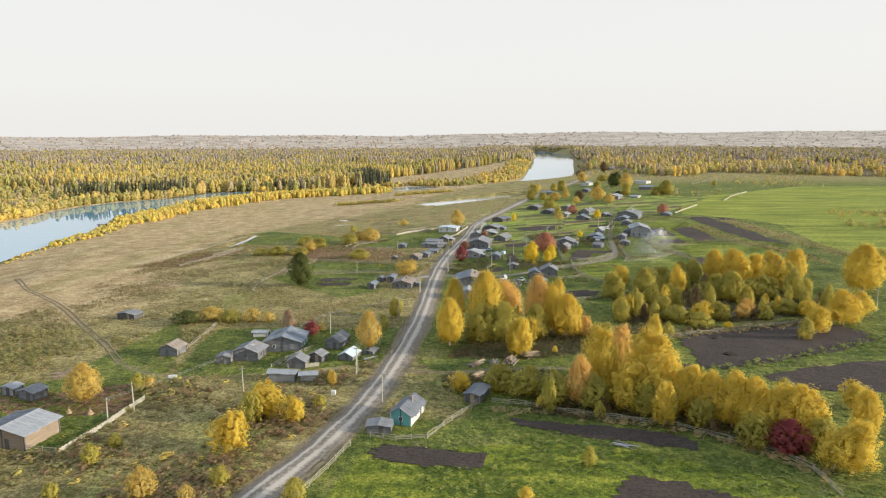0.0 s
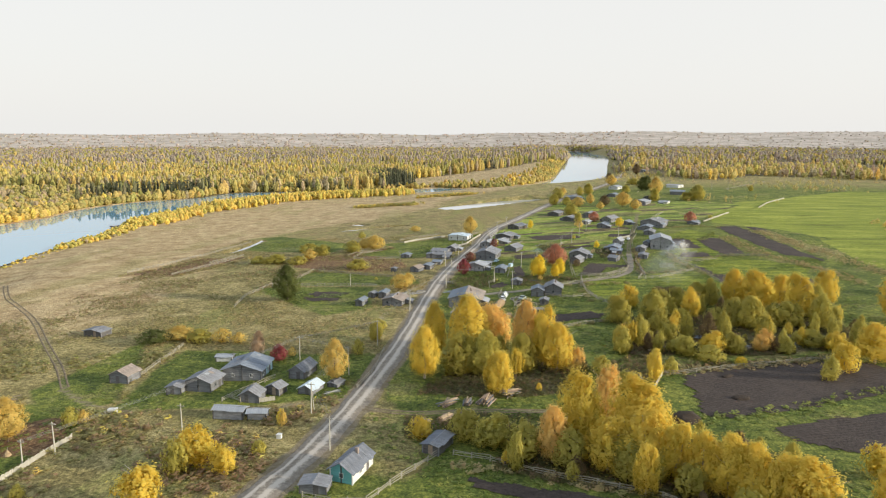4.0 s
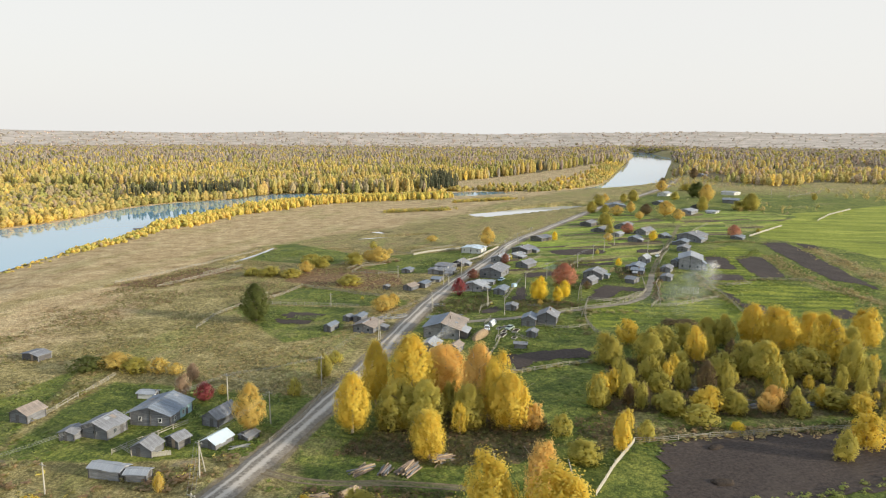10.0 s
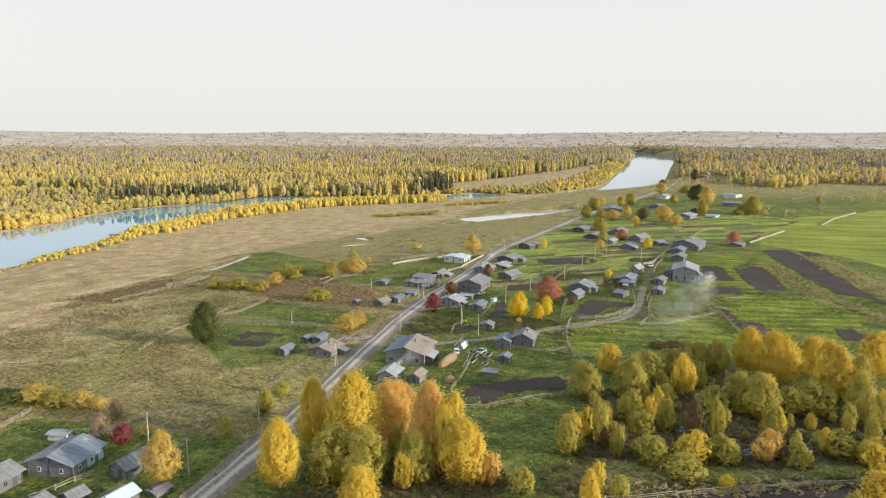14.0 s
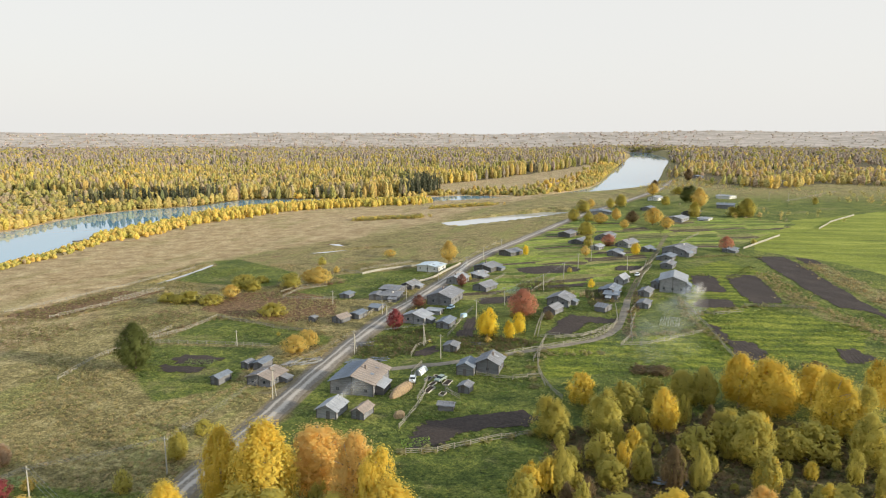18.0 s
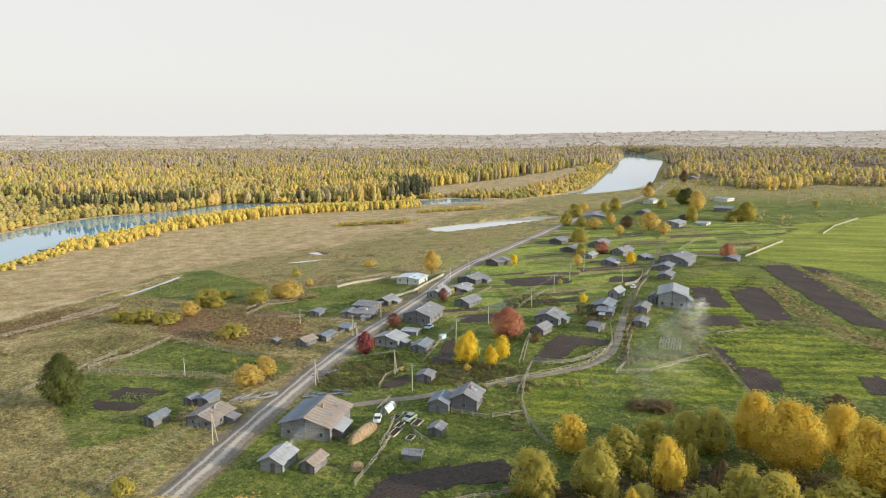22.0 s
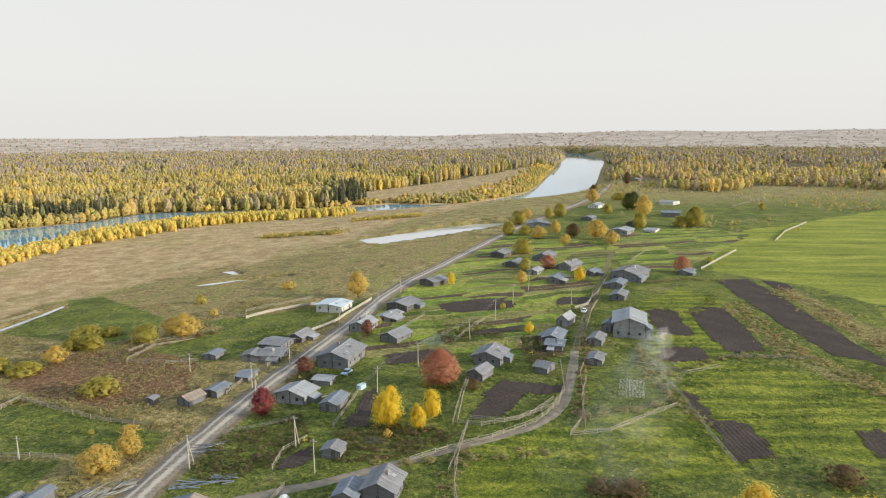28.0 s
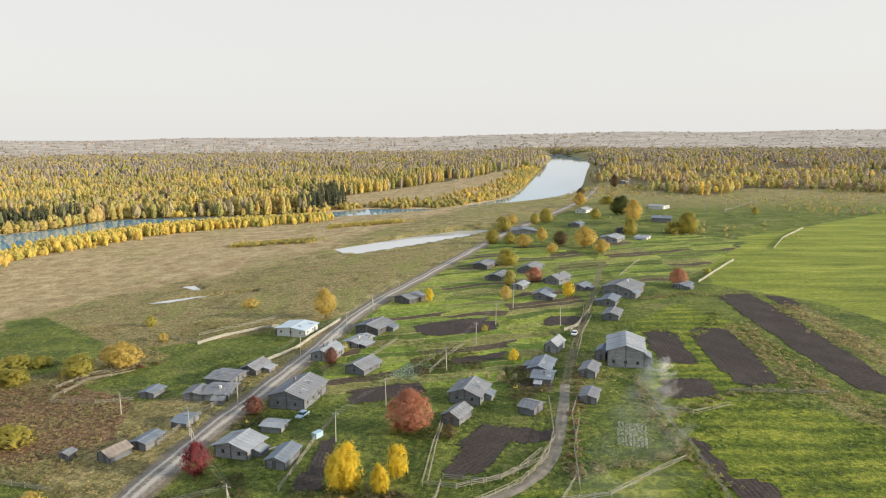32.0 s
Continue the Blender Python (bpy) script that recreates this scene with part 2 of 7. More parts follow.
    bedding = n.ramp(strip.outputs["Value"], (0.0, (0.075, 0.11, 0.02)), (0.22, (0.17, 0.235, 0.035)), (0.45, (0.27, 0.32, 0.05)), (0.62, (0.24, 0.22, 0.08)), (0.8, (0.13, 0.17, 0.03)), (0.9, (0.1, 0.075, 0.05)))
    bedding = n.mix(n.band(seam, 0.4, 0.49), bedding, (0.3, 0.27, 0.1))
    bedding = n.mix(1.0, bedding, n.ramp(sward, (0.38, (0.5, 0.5, 0.5)), (0.5, (1.0, 1.0, 1.0)), (0.6, (1.5, 1.5, 1.5))), "MULTIPLY")
    lush = n.mix(n.band(n.math("ADD", sow.outputs[0], edge), 0.4, 0.6), lush, bedding)
    grassy = n.band(n.math("ADD", sep.outputs[0], edge), 0.35, 0.65)
    c = n.mix(grassy, dry, lush)
    # litter and soil tones, lowered further to imitate shade beneath the trees
    floor_c = n.ramp(n.math("ADD", n.math("MULTIPLY", n.noise(0.02, v, 6.0, 0.7), 0.4), n.math("MULTIPLY", fine, 0.6)), (0.36, (0.045, 0.04, 0.02)), (0.62, (0.2, 0.16, 0.08)))
    c = n.mix(n.band(n.math("ADD", sep.outputs[1], edge), 0.35, 0.65), c, floor_c)
    c = n.mix(1.0, c, n.ramp(tuft, (0.38, (0.66, 0.66, 0.64)), (0.5, (1.0, 1.0, 1.0)), (0.6, (1.3, 1.3, 1.28))), "MULTIPLY")
    # far ground turns pale pinkish grey: distance haze mixed into the base colour
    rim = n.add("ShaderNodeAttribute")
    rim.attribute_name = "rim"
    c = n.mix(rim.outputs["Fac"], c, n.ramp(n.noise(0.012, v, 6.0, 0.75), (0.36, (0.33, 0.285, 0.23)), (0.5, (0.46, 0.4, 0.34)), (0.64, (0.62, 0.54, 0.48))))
    dust = n.ramp(fine, (0.3, (0.15, 0.12, 0.075)), (0.7, (0.3, 0.25, 0.17)))
    c = n.mix(n.band(n.math("ADD", sep.outputs[2], n.math("MULTIPLY", edge, 0.8)), 0.4, 0.7), c, dust)
    h = n.math("ADD", n.math("ADD", n.math("MULTIPLY", mid, 1.0), fine), n.math("MULTIPLY", grit, 0.35))
    return n.done(c, h, 0.7, 0.7)


def soil_material():
    n = Nodes("ploughed_soil", 0.95)
    v = n.coord("Object")
    f, b = n.noise(1.6, v, 6.0, 0.7), n.noise(0.1, v, 4.0)
    c = n.ramp(f, (0.3, (0.03, 0.023, 0.02)), (0.7, (0.095, 0.074, 0.064)))
    c = n.mix(n.math("MULTIPLY", n.band(b, 0.5, 0.75), 0.5), c, (0.11, 0.087, 0.071))
    return n.done(c, f, 0.8, 0.15)


def road_material():
    n = Nodes("dusty_gravel_road", 0.95)
    v = n.coord("Object")
    lane = n.add("ShaderNodeAttribute")
    lane.attribute_name = "lane"
    f, b = n.noise(1.5, v, 6.0, 0.7), n.noise(0.15, v, 5.0)
    c = n.ramp(f, (0.3, (0.15, 0.13, 0.105)), (0.7, (0.32, 0.28, 0.235)))
    c = n.mix(n.math("MULTIPLY", n.band(b, 0.45, 0.7), 0.4), c, (0.17, 0.14, 0.11))
    c = n.mix(n.band(n.math("ADD", lane.outputs["Fac"], n.math("MULTIPLY", n.math("SUBTRACT", f, 0.5), 0.8)), 0.35, 0.75), c, (0.5, 0.45, 0.39))
    return n.done(c, f, 0.5, 0.1)


def water_material(name, body):
    n = Nodes(name, 0.04)
    n.p.inputs["Specular IOR Level"].default_value = 0.5
    n.p.inputs["IOR"].default_value = 1.9
    f = n.noise(0.7, n.coord("Object", (1, 0.6, 1)), 4.0)
    return n.done(body, f, 0.01, 0.1)


GROUND_M, SOIL_M, ROAD_M = ground_material(), soil_material(), road_material()
# base colours carry mirrored sky: blue for the river, near white for pools
WATER_M, SKY_POOL_M = water_material("still_water", (0.18, 0.38, 0.52)), water_material("sky_toned_water", (0.55, 0.56, 0.56))

# ---- plan: lines on the ground ----
ROAD = [(-75.0, -60.0), (-66.0, 10.0), (-34.5, 97.6), (-26.2, 122.6), (-20.6, 155.7), (-17.3, 206.6), (-16.6, 263.5), (-14.0, 311.8), (-6.0, 372.9), (0.4, 432.4), (17.0, 496.1), (43.1, 592.8), (56.4, 637.2), (83.0, 712.7), (114.5, 807.0), (140.6, 899.2), (179.4, 1102.3)]
RIVER_NEAR = [(-228.3, 264.8), (-247.6, 329.7), (-255.2, 377.2), (-260.7, 433.7), (-275.5, 493.3), (-284.2, 576.8), (-278.3, 647.5), (-269.7, 749.3), (-200.1, 775.3), (-139.5, 794.3), (-79.9, 827.8), (-12.0, 852.0), (36.0, 879.0), (78.0, 928.0), (122.0, 1020.0), (163.0, 1180.0), (215.0, 1560.0), (284.0, 2080.0), (302.0, 2420.0), (270.0, 2820.0)]
RIVER_FAR = [(222.0, 2840.0), (206.0, 2420.0), (164.0, 2000.0), (109.0, 1440.0), (69.0, 1070.0), (29.0, 952.0), (-8.0, 889.0), (-48.5, 880.0), (-83.1, 884.0), (-135.8, 838.2), (-235.4, 800.1), (-307.2, 772.7), (-318.5, 713.7), (-360.2, 654.0), (-370.9, 583.2), (-360.9, 534.3), (-363.1, 482.4), (-368.1, 456.5), (-389.9, 407.5)]
POND = [(-50.0, 583.0), (-35.0, 604.0), (-7.0, 642.0), (12.0, 660.0), (20.0, 671.0), (38.0, 676.0), (50.0, 679.0), (53.0, 668.0), (42.0, 648.0), (29.0, 628.0), (1.0, 596.0), (-12.0, 584.0), (-29.0, 569.0), (-41.0, 570.0)]
CREEK = [(-99.0, 452.5), (-92.0, 460.0), (-83.0, 467.5), (-73.0, 469.0), (-60.0, 472.6), (-59.0, 470.0), (-70.0, 466.0), (-80.0, 462.5), (-89.0, 455.0)]
CREEK_B = [(-101.0, 488.0), (-96.0, 491.0), (-91.0, 486.0), (-88.0, 480.5), (-92.0, 482.0)]
CREEK_C = [(-140.0, 365.3), (-139.3, 380.5), (-138.5, 397.5), (-139.0, 416.5), (-137.2, 415.2), (-136.0, 395.1), (-137.2, 378.4), (-137.1, 363.5)]
TRACKS = [[(-201.3, 282.7), (-176.7, 252.9), (-159.9, 237.6), (-141.6, 220.3), (-119.3, 195.6), (-103.5, 178.4), (-91.7, 163.9)],
    [(-19.1, 157.5), (-12.2, 155.7), (-3.2, 155.1), (9.1, 157.2), (21.5, 157.9)],
    [(2.0, 263.1), (16.3, 271.1), (31.0, 280.6), (47.0, 291.3), (57.7, 300.0), (63.2, 312.1), (66.9, 333.8), (69.0, 351.6), (74.6, 385.0), (81.7, 418.7), (91.8, 469.3), (101.8, 520.3)],
    [(-19.9, 251.4), (-20.0, 245.7), (-23.7, 242.4), (-28.5, 243.4)],
    [(-27.6, 156.9), (-32.0, 158.5), (-35.9, 156.8)],
    [(-92.5, 163.9), (-81.5, 155.4), (-68.9, 152.2)]]
FIELDS = [[(-19.3, 115.4), (-15.5, 116.3), (2.5, 112.6), (1.7, 107.8), (-11.6, 108.3), (-17.8, 110.4)],
    [(6.6, 128.4), (40.1, 119.6), (39.6, 114.6), (16.7, 120.7), (6.9, 124.4)],
    [(24.5, 105.7), (32.6, 103.9), (42.1, 98.5), (38.1, 88.3), (17.3, 88.0), (20.7, 97.7)],
    [(54.5, 181.0), (70.8, 188.8), (103.0, 194.7), (105.2, 178.8), (71.5, 160.8), (59.2, 156.1), (53.3, 158.1), (53.9, 171.1)],
    [(63.7, 151.1), (81.0, 158.7), (98.1, 161.9), (105.0, 157.9), (96.0, 143.5), (76.1, 141.2), (66.8, 146.8)],
    [(98.6, 400.7), (106.8, 401.6), (107.0, 368.0), (97.4, 368.3)],
    [(94.9, 356.5), (105.3, 357.8), (104.6, 344.4), (91.5, 342.8)],
    [(113.0, 401.4), (125.1, 403.7), (123.6, 353.2), (112.9, 350.7)],
    [(136.8, 449.7), (150.2, 452.4), (152.3, 358.8), (152.4, 334.6), (146.9, 346.1), (140.5, 349.1)],
    [(154.4, 451.7), (161.0, 450.0), (162.3, 433.0), (156.2, 432.2)],
    [(91.8, 321.0), (95.7, 321.5), (95.7, 304.1), (101.5, 302.6), (103.4, 286.4), (95.6, 283.3), (93.7, 298.7)],
    [(122.5, 298.9), (128.2, 301.3), (130.8, 288.8), (122.0, 286.7)],
    [(47.7, 326.3), (55.6, 325.7), (63.8, 324.2), (62.7, 317.4), (54.0, 316.3), (49.2, 303.2), (41.8, 301.1), (42.5, 309.6)],
    [(14.2, 294.3), (13.9, 315.9), (16.6, 318.7), (19.0, 302.9), (19.0, 295.6)],
    [(5.2, 274.2), (4.9, 280.5), (10.7, 288.2), (11.6, 279.7), (9.8, 276.3)],
    [(-63.0, 261.9), (-61.1, 266.5), (-46.9, 265.7), (-48.5, 259.3), (-59.1, 258.8)],
    [(-61.0, 252.5), (-62.9, 257.5), (-53.3, 256.8), (-49.2, 258.4), (-46.9, 252.8)],
    [(21.8, 406.9), (49.5, 413.5), (50.6, 401.5), (28.6, 395.6)],
    [(68.9, 419.6), (80.3, 420.7), (78.6, 408.1), (66.9, 407.0)],
    [(16.5, 225.0), (18.3, 232.0), (40.2, 241.0), (43.4, 238.5), (41.5, 232.7), (26.1, 226.5), (26.2, 220.4), (18.4, 218.0)],
    [(12.0, 345.5), (31.4, 352.8), (34.0, 345.3), (15.4, 337.1)],
    [(21.2, 407.4), (47.3, 418.8), (49.0, 412.8), (24.1, 400.6)],
    [(37.1, 371.1), (53.5, 378.7), (54.3, 373.4), (39.1, 366.7)]]
LAWNS = [[(-77.2, 281.9), (-76.0, 309.5), (-61.6, 304.3), (-24.4, 290.8), (-22.9, 281.6), (-38.5, 277.9), (-82.9, 275.5)],
    [(-91.6, 274.5), (-39.5, 277.1), (-37.4, 260.8), (-34.5, 242.6), (-48.6, 230.6)],
    [(-135.4, 389.3), (-134.3, 420.4), (-85.9, 388.6), (-75.5, 360.7), (-86.3, 356.2), (-131.6, 370.4)],
    [(-63.3, 338.7), (-60.4, 357.2), (-42.2, 388.5), (-26.6, 399.1), (-16.2, 363.9), (-25.0, 341.6), (-38.7, 337.2)],
    [(-73.6, 156.3), (-77.8, 176.6), (-77.7, 195.5), (-51.4, 194.4), (-26.8, 193.2), (-18.4, 194.2), (-19.9, 163.2), (-32.4, 159.2), (-52.8, 152.9), (-76.6, 150.9)],
    [(-83.2, 97.2), (-97.3, 115.2), (-75.7, 112.0), (-72.6, 137.4), (-74.6, 144.1), (-91.5, 155.4), (-117.2, 143.9)],
    [(-24.7, 97.7), (-20.7, 115.8), (-20.8, 123.1), (6.3, 123.2), (26.1, 116.0), (45.2, 114.0), (54.8, 106.0), (51.8, 89.9), (-27.5, 88.7)],
    [(-100.6, 161.1), (-95.9, 181.5), (-93.1, 207.4), (-73.6, 156.3), (-83.8, 145.3)],
    [(-146.5, 428.0), (-132.0, 434.6), (-79.2, 391.2), (-69.8, 366.8), (-99.2, 367.4)],
    [(-63.3, 384.1), (-34.0, 396.4), (-13.7, 414.6), (-0.7, 431.3), (-15.7, 362.3), (-35.1, 364.2)]]
STUBBLE = [[(152.6, 452.7), (165.0, 438.9), (167.1, 393.6), (173.0, 358.7), (156.3, 326.1), (153.3, 360.8), (151.0, 393.9)],
    [(120.8, 407.8), (129.2, 408.8), (136.5, 353.7), (143.3, 337.3), (149.7, 313.0), (143.8, 301.5), (136.0, 319.8), (128.4, 331.3), (123.5, 353.2)],
    [(37.9, 184.0), (47.3, 201.4), (66.1, 243.8), (80.2, 245.2), (120.1, 249.3), (109.8, 205.4), (68.1, 187.7), (51.6, 182.2), (41.8, 168.6)],
    [(-28.7, 163.3), (-11.6, 163.1), (2.2, 140.4), (1.0, 128.4), (-4.5, 123.1), (-16.0, 128.5), (-20.8, 123.1)]]
WEEDS = [[(-20.8, 280.1), (2.3, 301.4), (8.1, 289.0), (4.3, 276.6), (-3.1, 268.0)],
    [(52.4, 363.3), (62.9, 368.1), (63.8, 344.9), (55.1, 336.9)],
    [(25.4, 371.9), (45.2, 379.5), (47.7, 362.8), (29.0, 357.3)],
    [(11.5, 295.1), (26.8, 298.9), (40.2, 292.9), (29.6, 281.3), (17.1, 278.2)],
    [(-17.1, 330.1), (-4.7, 337.4), (-2.5, 323.3), (-11.7, 319.6)],
    [(47.2, 221.8), (66.1, 243.8), (70.2, 224.2), (58.9, 202.8), (45.7, 197.7)],
    [(38.0, 190.2), (47.0, 197.9), (50.8, 185.5), (39.8, 170.8)],
    [(-7.9, 153.2), (19.7, 155.8), (21.0, 145.7), (-6.8, 141.8)],
    [(65.4, 275.5), (75.7, 275.5), (75.8, 269.0), (64.9, 268.8)],
    [(52.1, 187.2), (100.5, 199.3), (98.0, 192.9), (52.7, 182.3)]]
FOREST_EDGE = [(-431.0, 427.6), (-390.1, 480.0), (-395.5, 544.2), (-405.9, 631.0), (-344.6, 679.9), (-298.0, 738.9), (-212.5, 773.2), (-139.3, 793.4), (-161.2, 996.3), (-73.3, 1169.4), (15.4, 1344.1), (118.7, 1659.6)]
WOODS_RIGHT = [(205, 1450), (182, 1180), (200, 965), (262, 885), (335, 985), (400, 960), (470, 900), (600, 830)]
THICKETS = [[(-8, 165), (-2, 182), (14, 196), (34, 186), (30, 168), (12, 164)], [(10, 134), (36, 152), (62, 140), (58, 112), (40, 122), (12, 130)],
    [(44, 196), (46, 232), (80, 246), (112, 236), (110, 206), (80, 198)]]


def inside(px, py, poly):
    """Which of the points lie in the polygon."""
    hit = np.zeros(np.shape(px), bool)
    for (ax, ay), (bx, by) in zip(poly, poly[1:] + poly[:1]):
        cross = (ay > py) != (by > py)
        with np.errstate(divide="ignore", invalid="ignore"):
            hit ^= cross & (px < (bx - ax) * (py - ay) / (by - ay) + ax)
    return hit


def gap(px, py, line, closed=False):
    """How far the points are from the line."""
    best = np.full(np.shape(px), 1e9)
    for (ax, ay), (bx, by) in zip(line, line[1:] + (line[:1] if closed else [])):
        dx, dy = bx - ax, by - ay
        t = np.clip(((px - ax) * dx + (py - ay) * dy) / (dx * dx + dy * dy + 1e-9), 0, 1)
        best = np.minimum(best, np.hypot(px - ax - t * dx, py - ay - t * dy))
    return best


def inward(px, py, poly):
    """Metres inside the polygon; negative outside."""
    return np.where(inside(px, py, poly), 1, -1) * gap(px, py, poly, True)


def smooth(points, step, closed=False):
    """A Catmull-Rom line through the points."""
    pts = [Vector((*p, 0)) for p in points]
    ext = [pts[-1], *pts, pts[0], pts[1]] if closed else [2 * pts[0] - pts[1], *pts, 2 * pts[-1] - pts[-2]]
    line = []
    for p0, p1, p2, p3 in zip(ext, ext[1:], ext[2:], ext[3:]):
        k = max(1, int((p2 - p1).length / step))
        for i in range(k):
            t = i / k
            q = 0.5 * (2 * p1 + (p2 - p0) * t + (2 * p0 - 5 * p1 + 4 * p2 - p3) * t * t + (3 * p1 - p0 - 3 * p2 + p3) * t ** 3)
            line.append((q.x, q.y))
    if not closed:
        line.append(points[-1])
    return line


RIVER = smooth(RIVER_NEAR + RIVER_FAR, 25, True)
WATER_Z = -10.0


def ease(v, lo, hi):
    t = np.clip((v - lo) / (hi - lo), 0, 1)
    return t * t * (3 - 2 * t)


def land(x, y):
    """The lie of the land: it falls from the fields to the river."""
    a = 4.5 * np.tanh(0.022 * x / 4.5)
    axis = np.interp(y, [-200, 100, 280, 520, 1000], [-60, -42, -25, 10, 90])
    low = ease((axis - x) / 200, 0, 1) * ease(y, 200, 500)
    return a - 6 * low + 0.14 * np.sin(0.21 * x + 1) * np.sin(0.17 * y) + 0.08 * np.sin(0.5 * x) * np.sin(0.43 * y + 2)


def gz(x, y):
    """Height of the ground, with the river's bed and the far hills."""
    x, y = np.asarray(x, float), np.asarray(y, float)
    z = land(x, y)
    near = inward(x, y, RIVER)
    z = z + (WATER_Z + 0.5 - z) * ease(near, -45, -1)
    z = np.where(near > -1, WATER_Z + 0.5 - np.clip(near + 1, 0, 4), z)
    r, turn = np.hypot(x, y), np.arctan2(x, y)
    far = 58 + 32 * ease(turn, 0.0, 0.55) + 9 * np.sin(5 * turn + 1) + 6 * np.sin(13 * turn) + 3 * np.sin(31 * turn + 2)
    z = z + (far - z) * ease(r, 3500, 4750) * (near < -1)
    for pool in POOLS:
        z = np.where(inward(x, y, pool) > -1.5, np.minimum(z, pool_z(pool) + 0.25 - np.clip(inward(x, y, pool) + 1.5, 0, 2) * 0.5), z)
    return z


POOLS = [smooth(p, 8, True) for p in (POND, CREEK, CREEK_B, CREEK_C)]


def pool_z(pool):
    return float(min(land(np.array(x), np.array(y)) for x, y in pool)) - 0.1


def height(x, y):
    return float(gz(x, y))


def mesh_of(name, verts, faces, material=None, smooth_shade=False):
    me = bpy.data.meshes.new(name)
    me.from_pydata([tuple(v) for v in verts], [], faces)
    if material:
        me.materials.append(material)
    if smooth_shade:
        me.shade_smooth()
    return me


def part(name, bm, material, parent, label=""):
    """Links a bmesh, or a mesh, as one mesh object under a thing or part."""
    if isinstance(bm, bpy.types.Mesh):
        me = bm
    else:
        me = bpy.data.meshes.new(name)
        bm.to_mesh(me)
        bm.free()
    if material and not me.materials:
        me.materials.append(material)
    ob = new(name, me)
    ob.parent = parent
    return tagged(ob, label)


def box(bm, x0, x1, y0, y1, z0, z1, m=None):
    vs = [bm.verts.new((m @ Vector(p)) if m else p) for p in ((x0, y0, z0), (x1, y0, z0), (x1, y1, z0), (x0, y1, z0), (x0, y0, z1), (x1, y0, z1), (x1, y1, z1), (x0, y1, z1))]
    for f in ((3, 2, 1, 0), (4, 5, 6, 7), (0, 1, 5, 4), (1, 2, 6, 5), (2, 3, 7, 6), (3, 0, 4, 7)):
        bm.faces.new([vs[i] for i in f])
    return bm


def tube(bm, a, b, r0, r1, sides=6):
    """A tapered round piece from a to b."""
    a, b = Vector(a), Vector(b)
    q = (b - a).to_track_quat("Z", "Y")
    rings = []
    for p, r in ((a, r0), (b, r1)):
        rings.append([bm.verts.new(p + q @ Vector((r * math.cos(2 * math.pi * k / sides), r * math.sin(2 * math.pi * k / sides), 0))) for k in range(sides)])
    for k in range(sides):
        j = (k + 1) % sides
        bm.faces.new((rings[0][k], rings[0][j], rings[1][j], rings[1][k]))
    bm.faces.new(rings[1])
    bm.faces.new(rings[0][::-1])
    return bm


def cable(bm, pts, r, sides=4):
    """One bent round rod through the points."""
    rings = []
    for i, p in enumerate(pts):
        way = (pts[min(i + 1, len(pts) - 1)] - pts[max(i - 1, 0)]).to_track_quat("Z", "Y")
        rings.append([bm.verts.new(p + way @ Vector((r * math.cos(2 * math.pi * k / sides), r * math.sin(2 * math.pi * k / sides), 0))) for k in range(sides)])
    for a, b in zip(rings, rings[1:]):
        for k in range(sides):
            bm.faces.new((a[k], a[(k + 1) % sides], b[(k + 1) % sides], b[k]))
    return bm


# ---- ground ----
def axis_steps(*spans):
    out = []
    for lo, hi, step in spans:
        out += list(np.arange(lo, hi, step))
    return out


outer = [450 * 1.09 ** k for k in range(1, 30)]
XS = np.array([-v for v in outer[::-1]] + axis_steps((-450, -160, 6), (-160, 180, 2), (180, 450, 8)) + [450] + outer)
YS = np.array([-900, -600] + axis_steps((-400, 60, 20), (60, 520, 2), (520, 1200, 6)) + [1200 * 1.05 ** k for k in range(0, 32)])
GX, GY = np.meshgrid(XS, YS)
GZ = gz(GX, GY)
nx, ny = len(XS), len(YS)
ids = np.arange(nx * ny).reshape(ny, nx)
quads = np.stack([ids[:-1, :-1], ids[:-1, 1:], ids[1:, 1:], ids[1:, :-1]], -1).reshape(-1, 4)
ground_mesh = mesh_of("ground", np.stack([GX, GY, GZ], -1).reshape(-1, 3), quads.tolist(), GROUND_M, True)
road_x = np.interp(GY, [p[1] for p in ROAD], [p[0] for p in ROAD])
green = ease(GX - road_x, -2, 10) * (1 - 0.65 * ease(GY, 560, 900)) * (1 - ease(np.hypot(GX, GY), 1100, 1700))
for lawn in LAWNS:
    green = np.maximum(green, ease(inward(GX, GY, lawn), -3, 5))
for strip in STUBBLE:
    green = green * (1 - 0.55 * ease(inward(GX, GY, strip), -3, 4))
FALLOW = [[(-157, 298), (-133, 297), (-121, 347), (-143, 347)], [(-97, 314), (-80, 342), (-46, 334), (-22, 317), (-30, 301), (-65, 309)]]
FOREST = [*FOREST_EDGE, (140, 1600), (200, 2720), (420, 2760), (900, 5200), (-5200, 5200), (-5200, 300)]
WOODS = [*WOODS_RIGHT, (1500, 700), (5200, 900), (5200, 5200), (900, 5200), (420, 2760), (330, 2500), (240, 1600)]
floor_mask = np.maximum(ease(inward(GX, GY, FOREST), -2, 6), 0.8 * ease(inward(GX, GY, WOODS), -30, 30))
for thicket in THICKETS:
    floor_mask = np.maximum(floor_mask, ease(inward(GX, GY, thicket), -2, 4))
for plot_line in FALLOW:
    floor_mask = np.maximum(floor_mask, 0.3 * ease(inward(GX, GY, plot_line), -4, 5))
dust = np.zeros_like(GX)
for track in TRACKS:
    dust = np.maximum(dust, 0.6 - 0.6 * ease(gap(GX, GY, smooth(track, 6)), 0.6, 2.6))
dust = np.maximum(dust, 1 - ease(gap(GX, GY, smooth(ROAD, 8)), 3.2, 5.5))
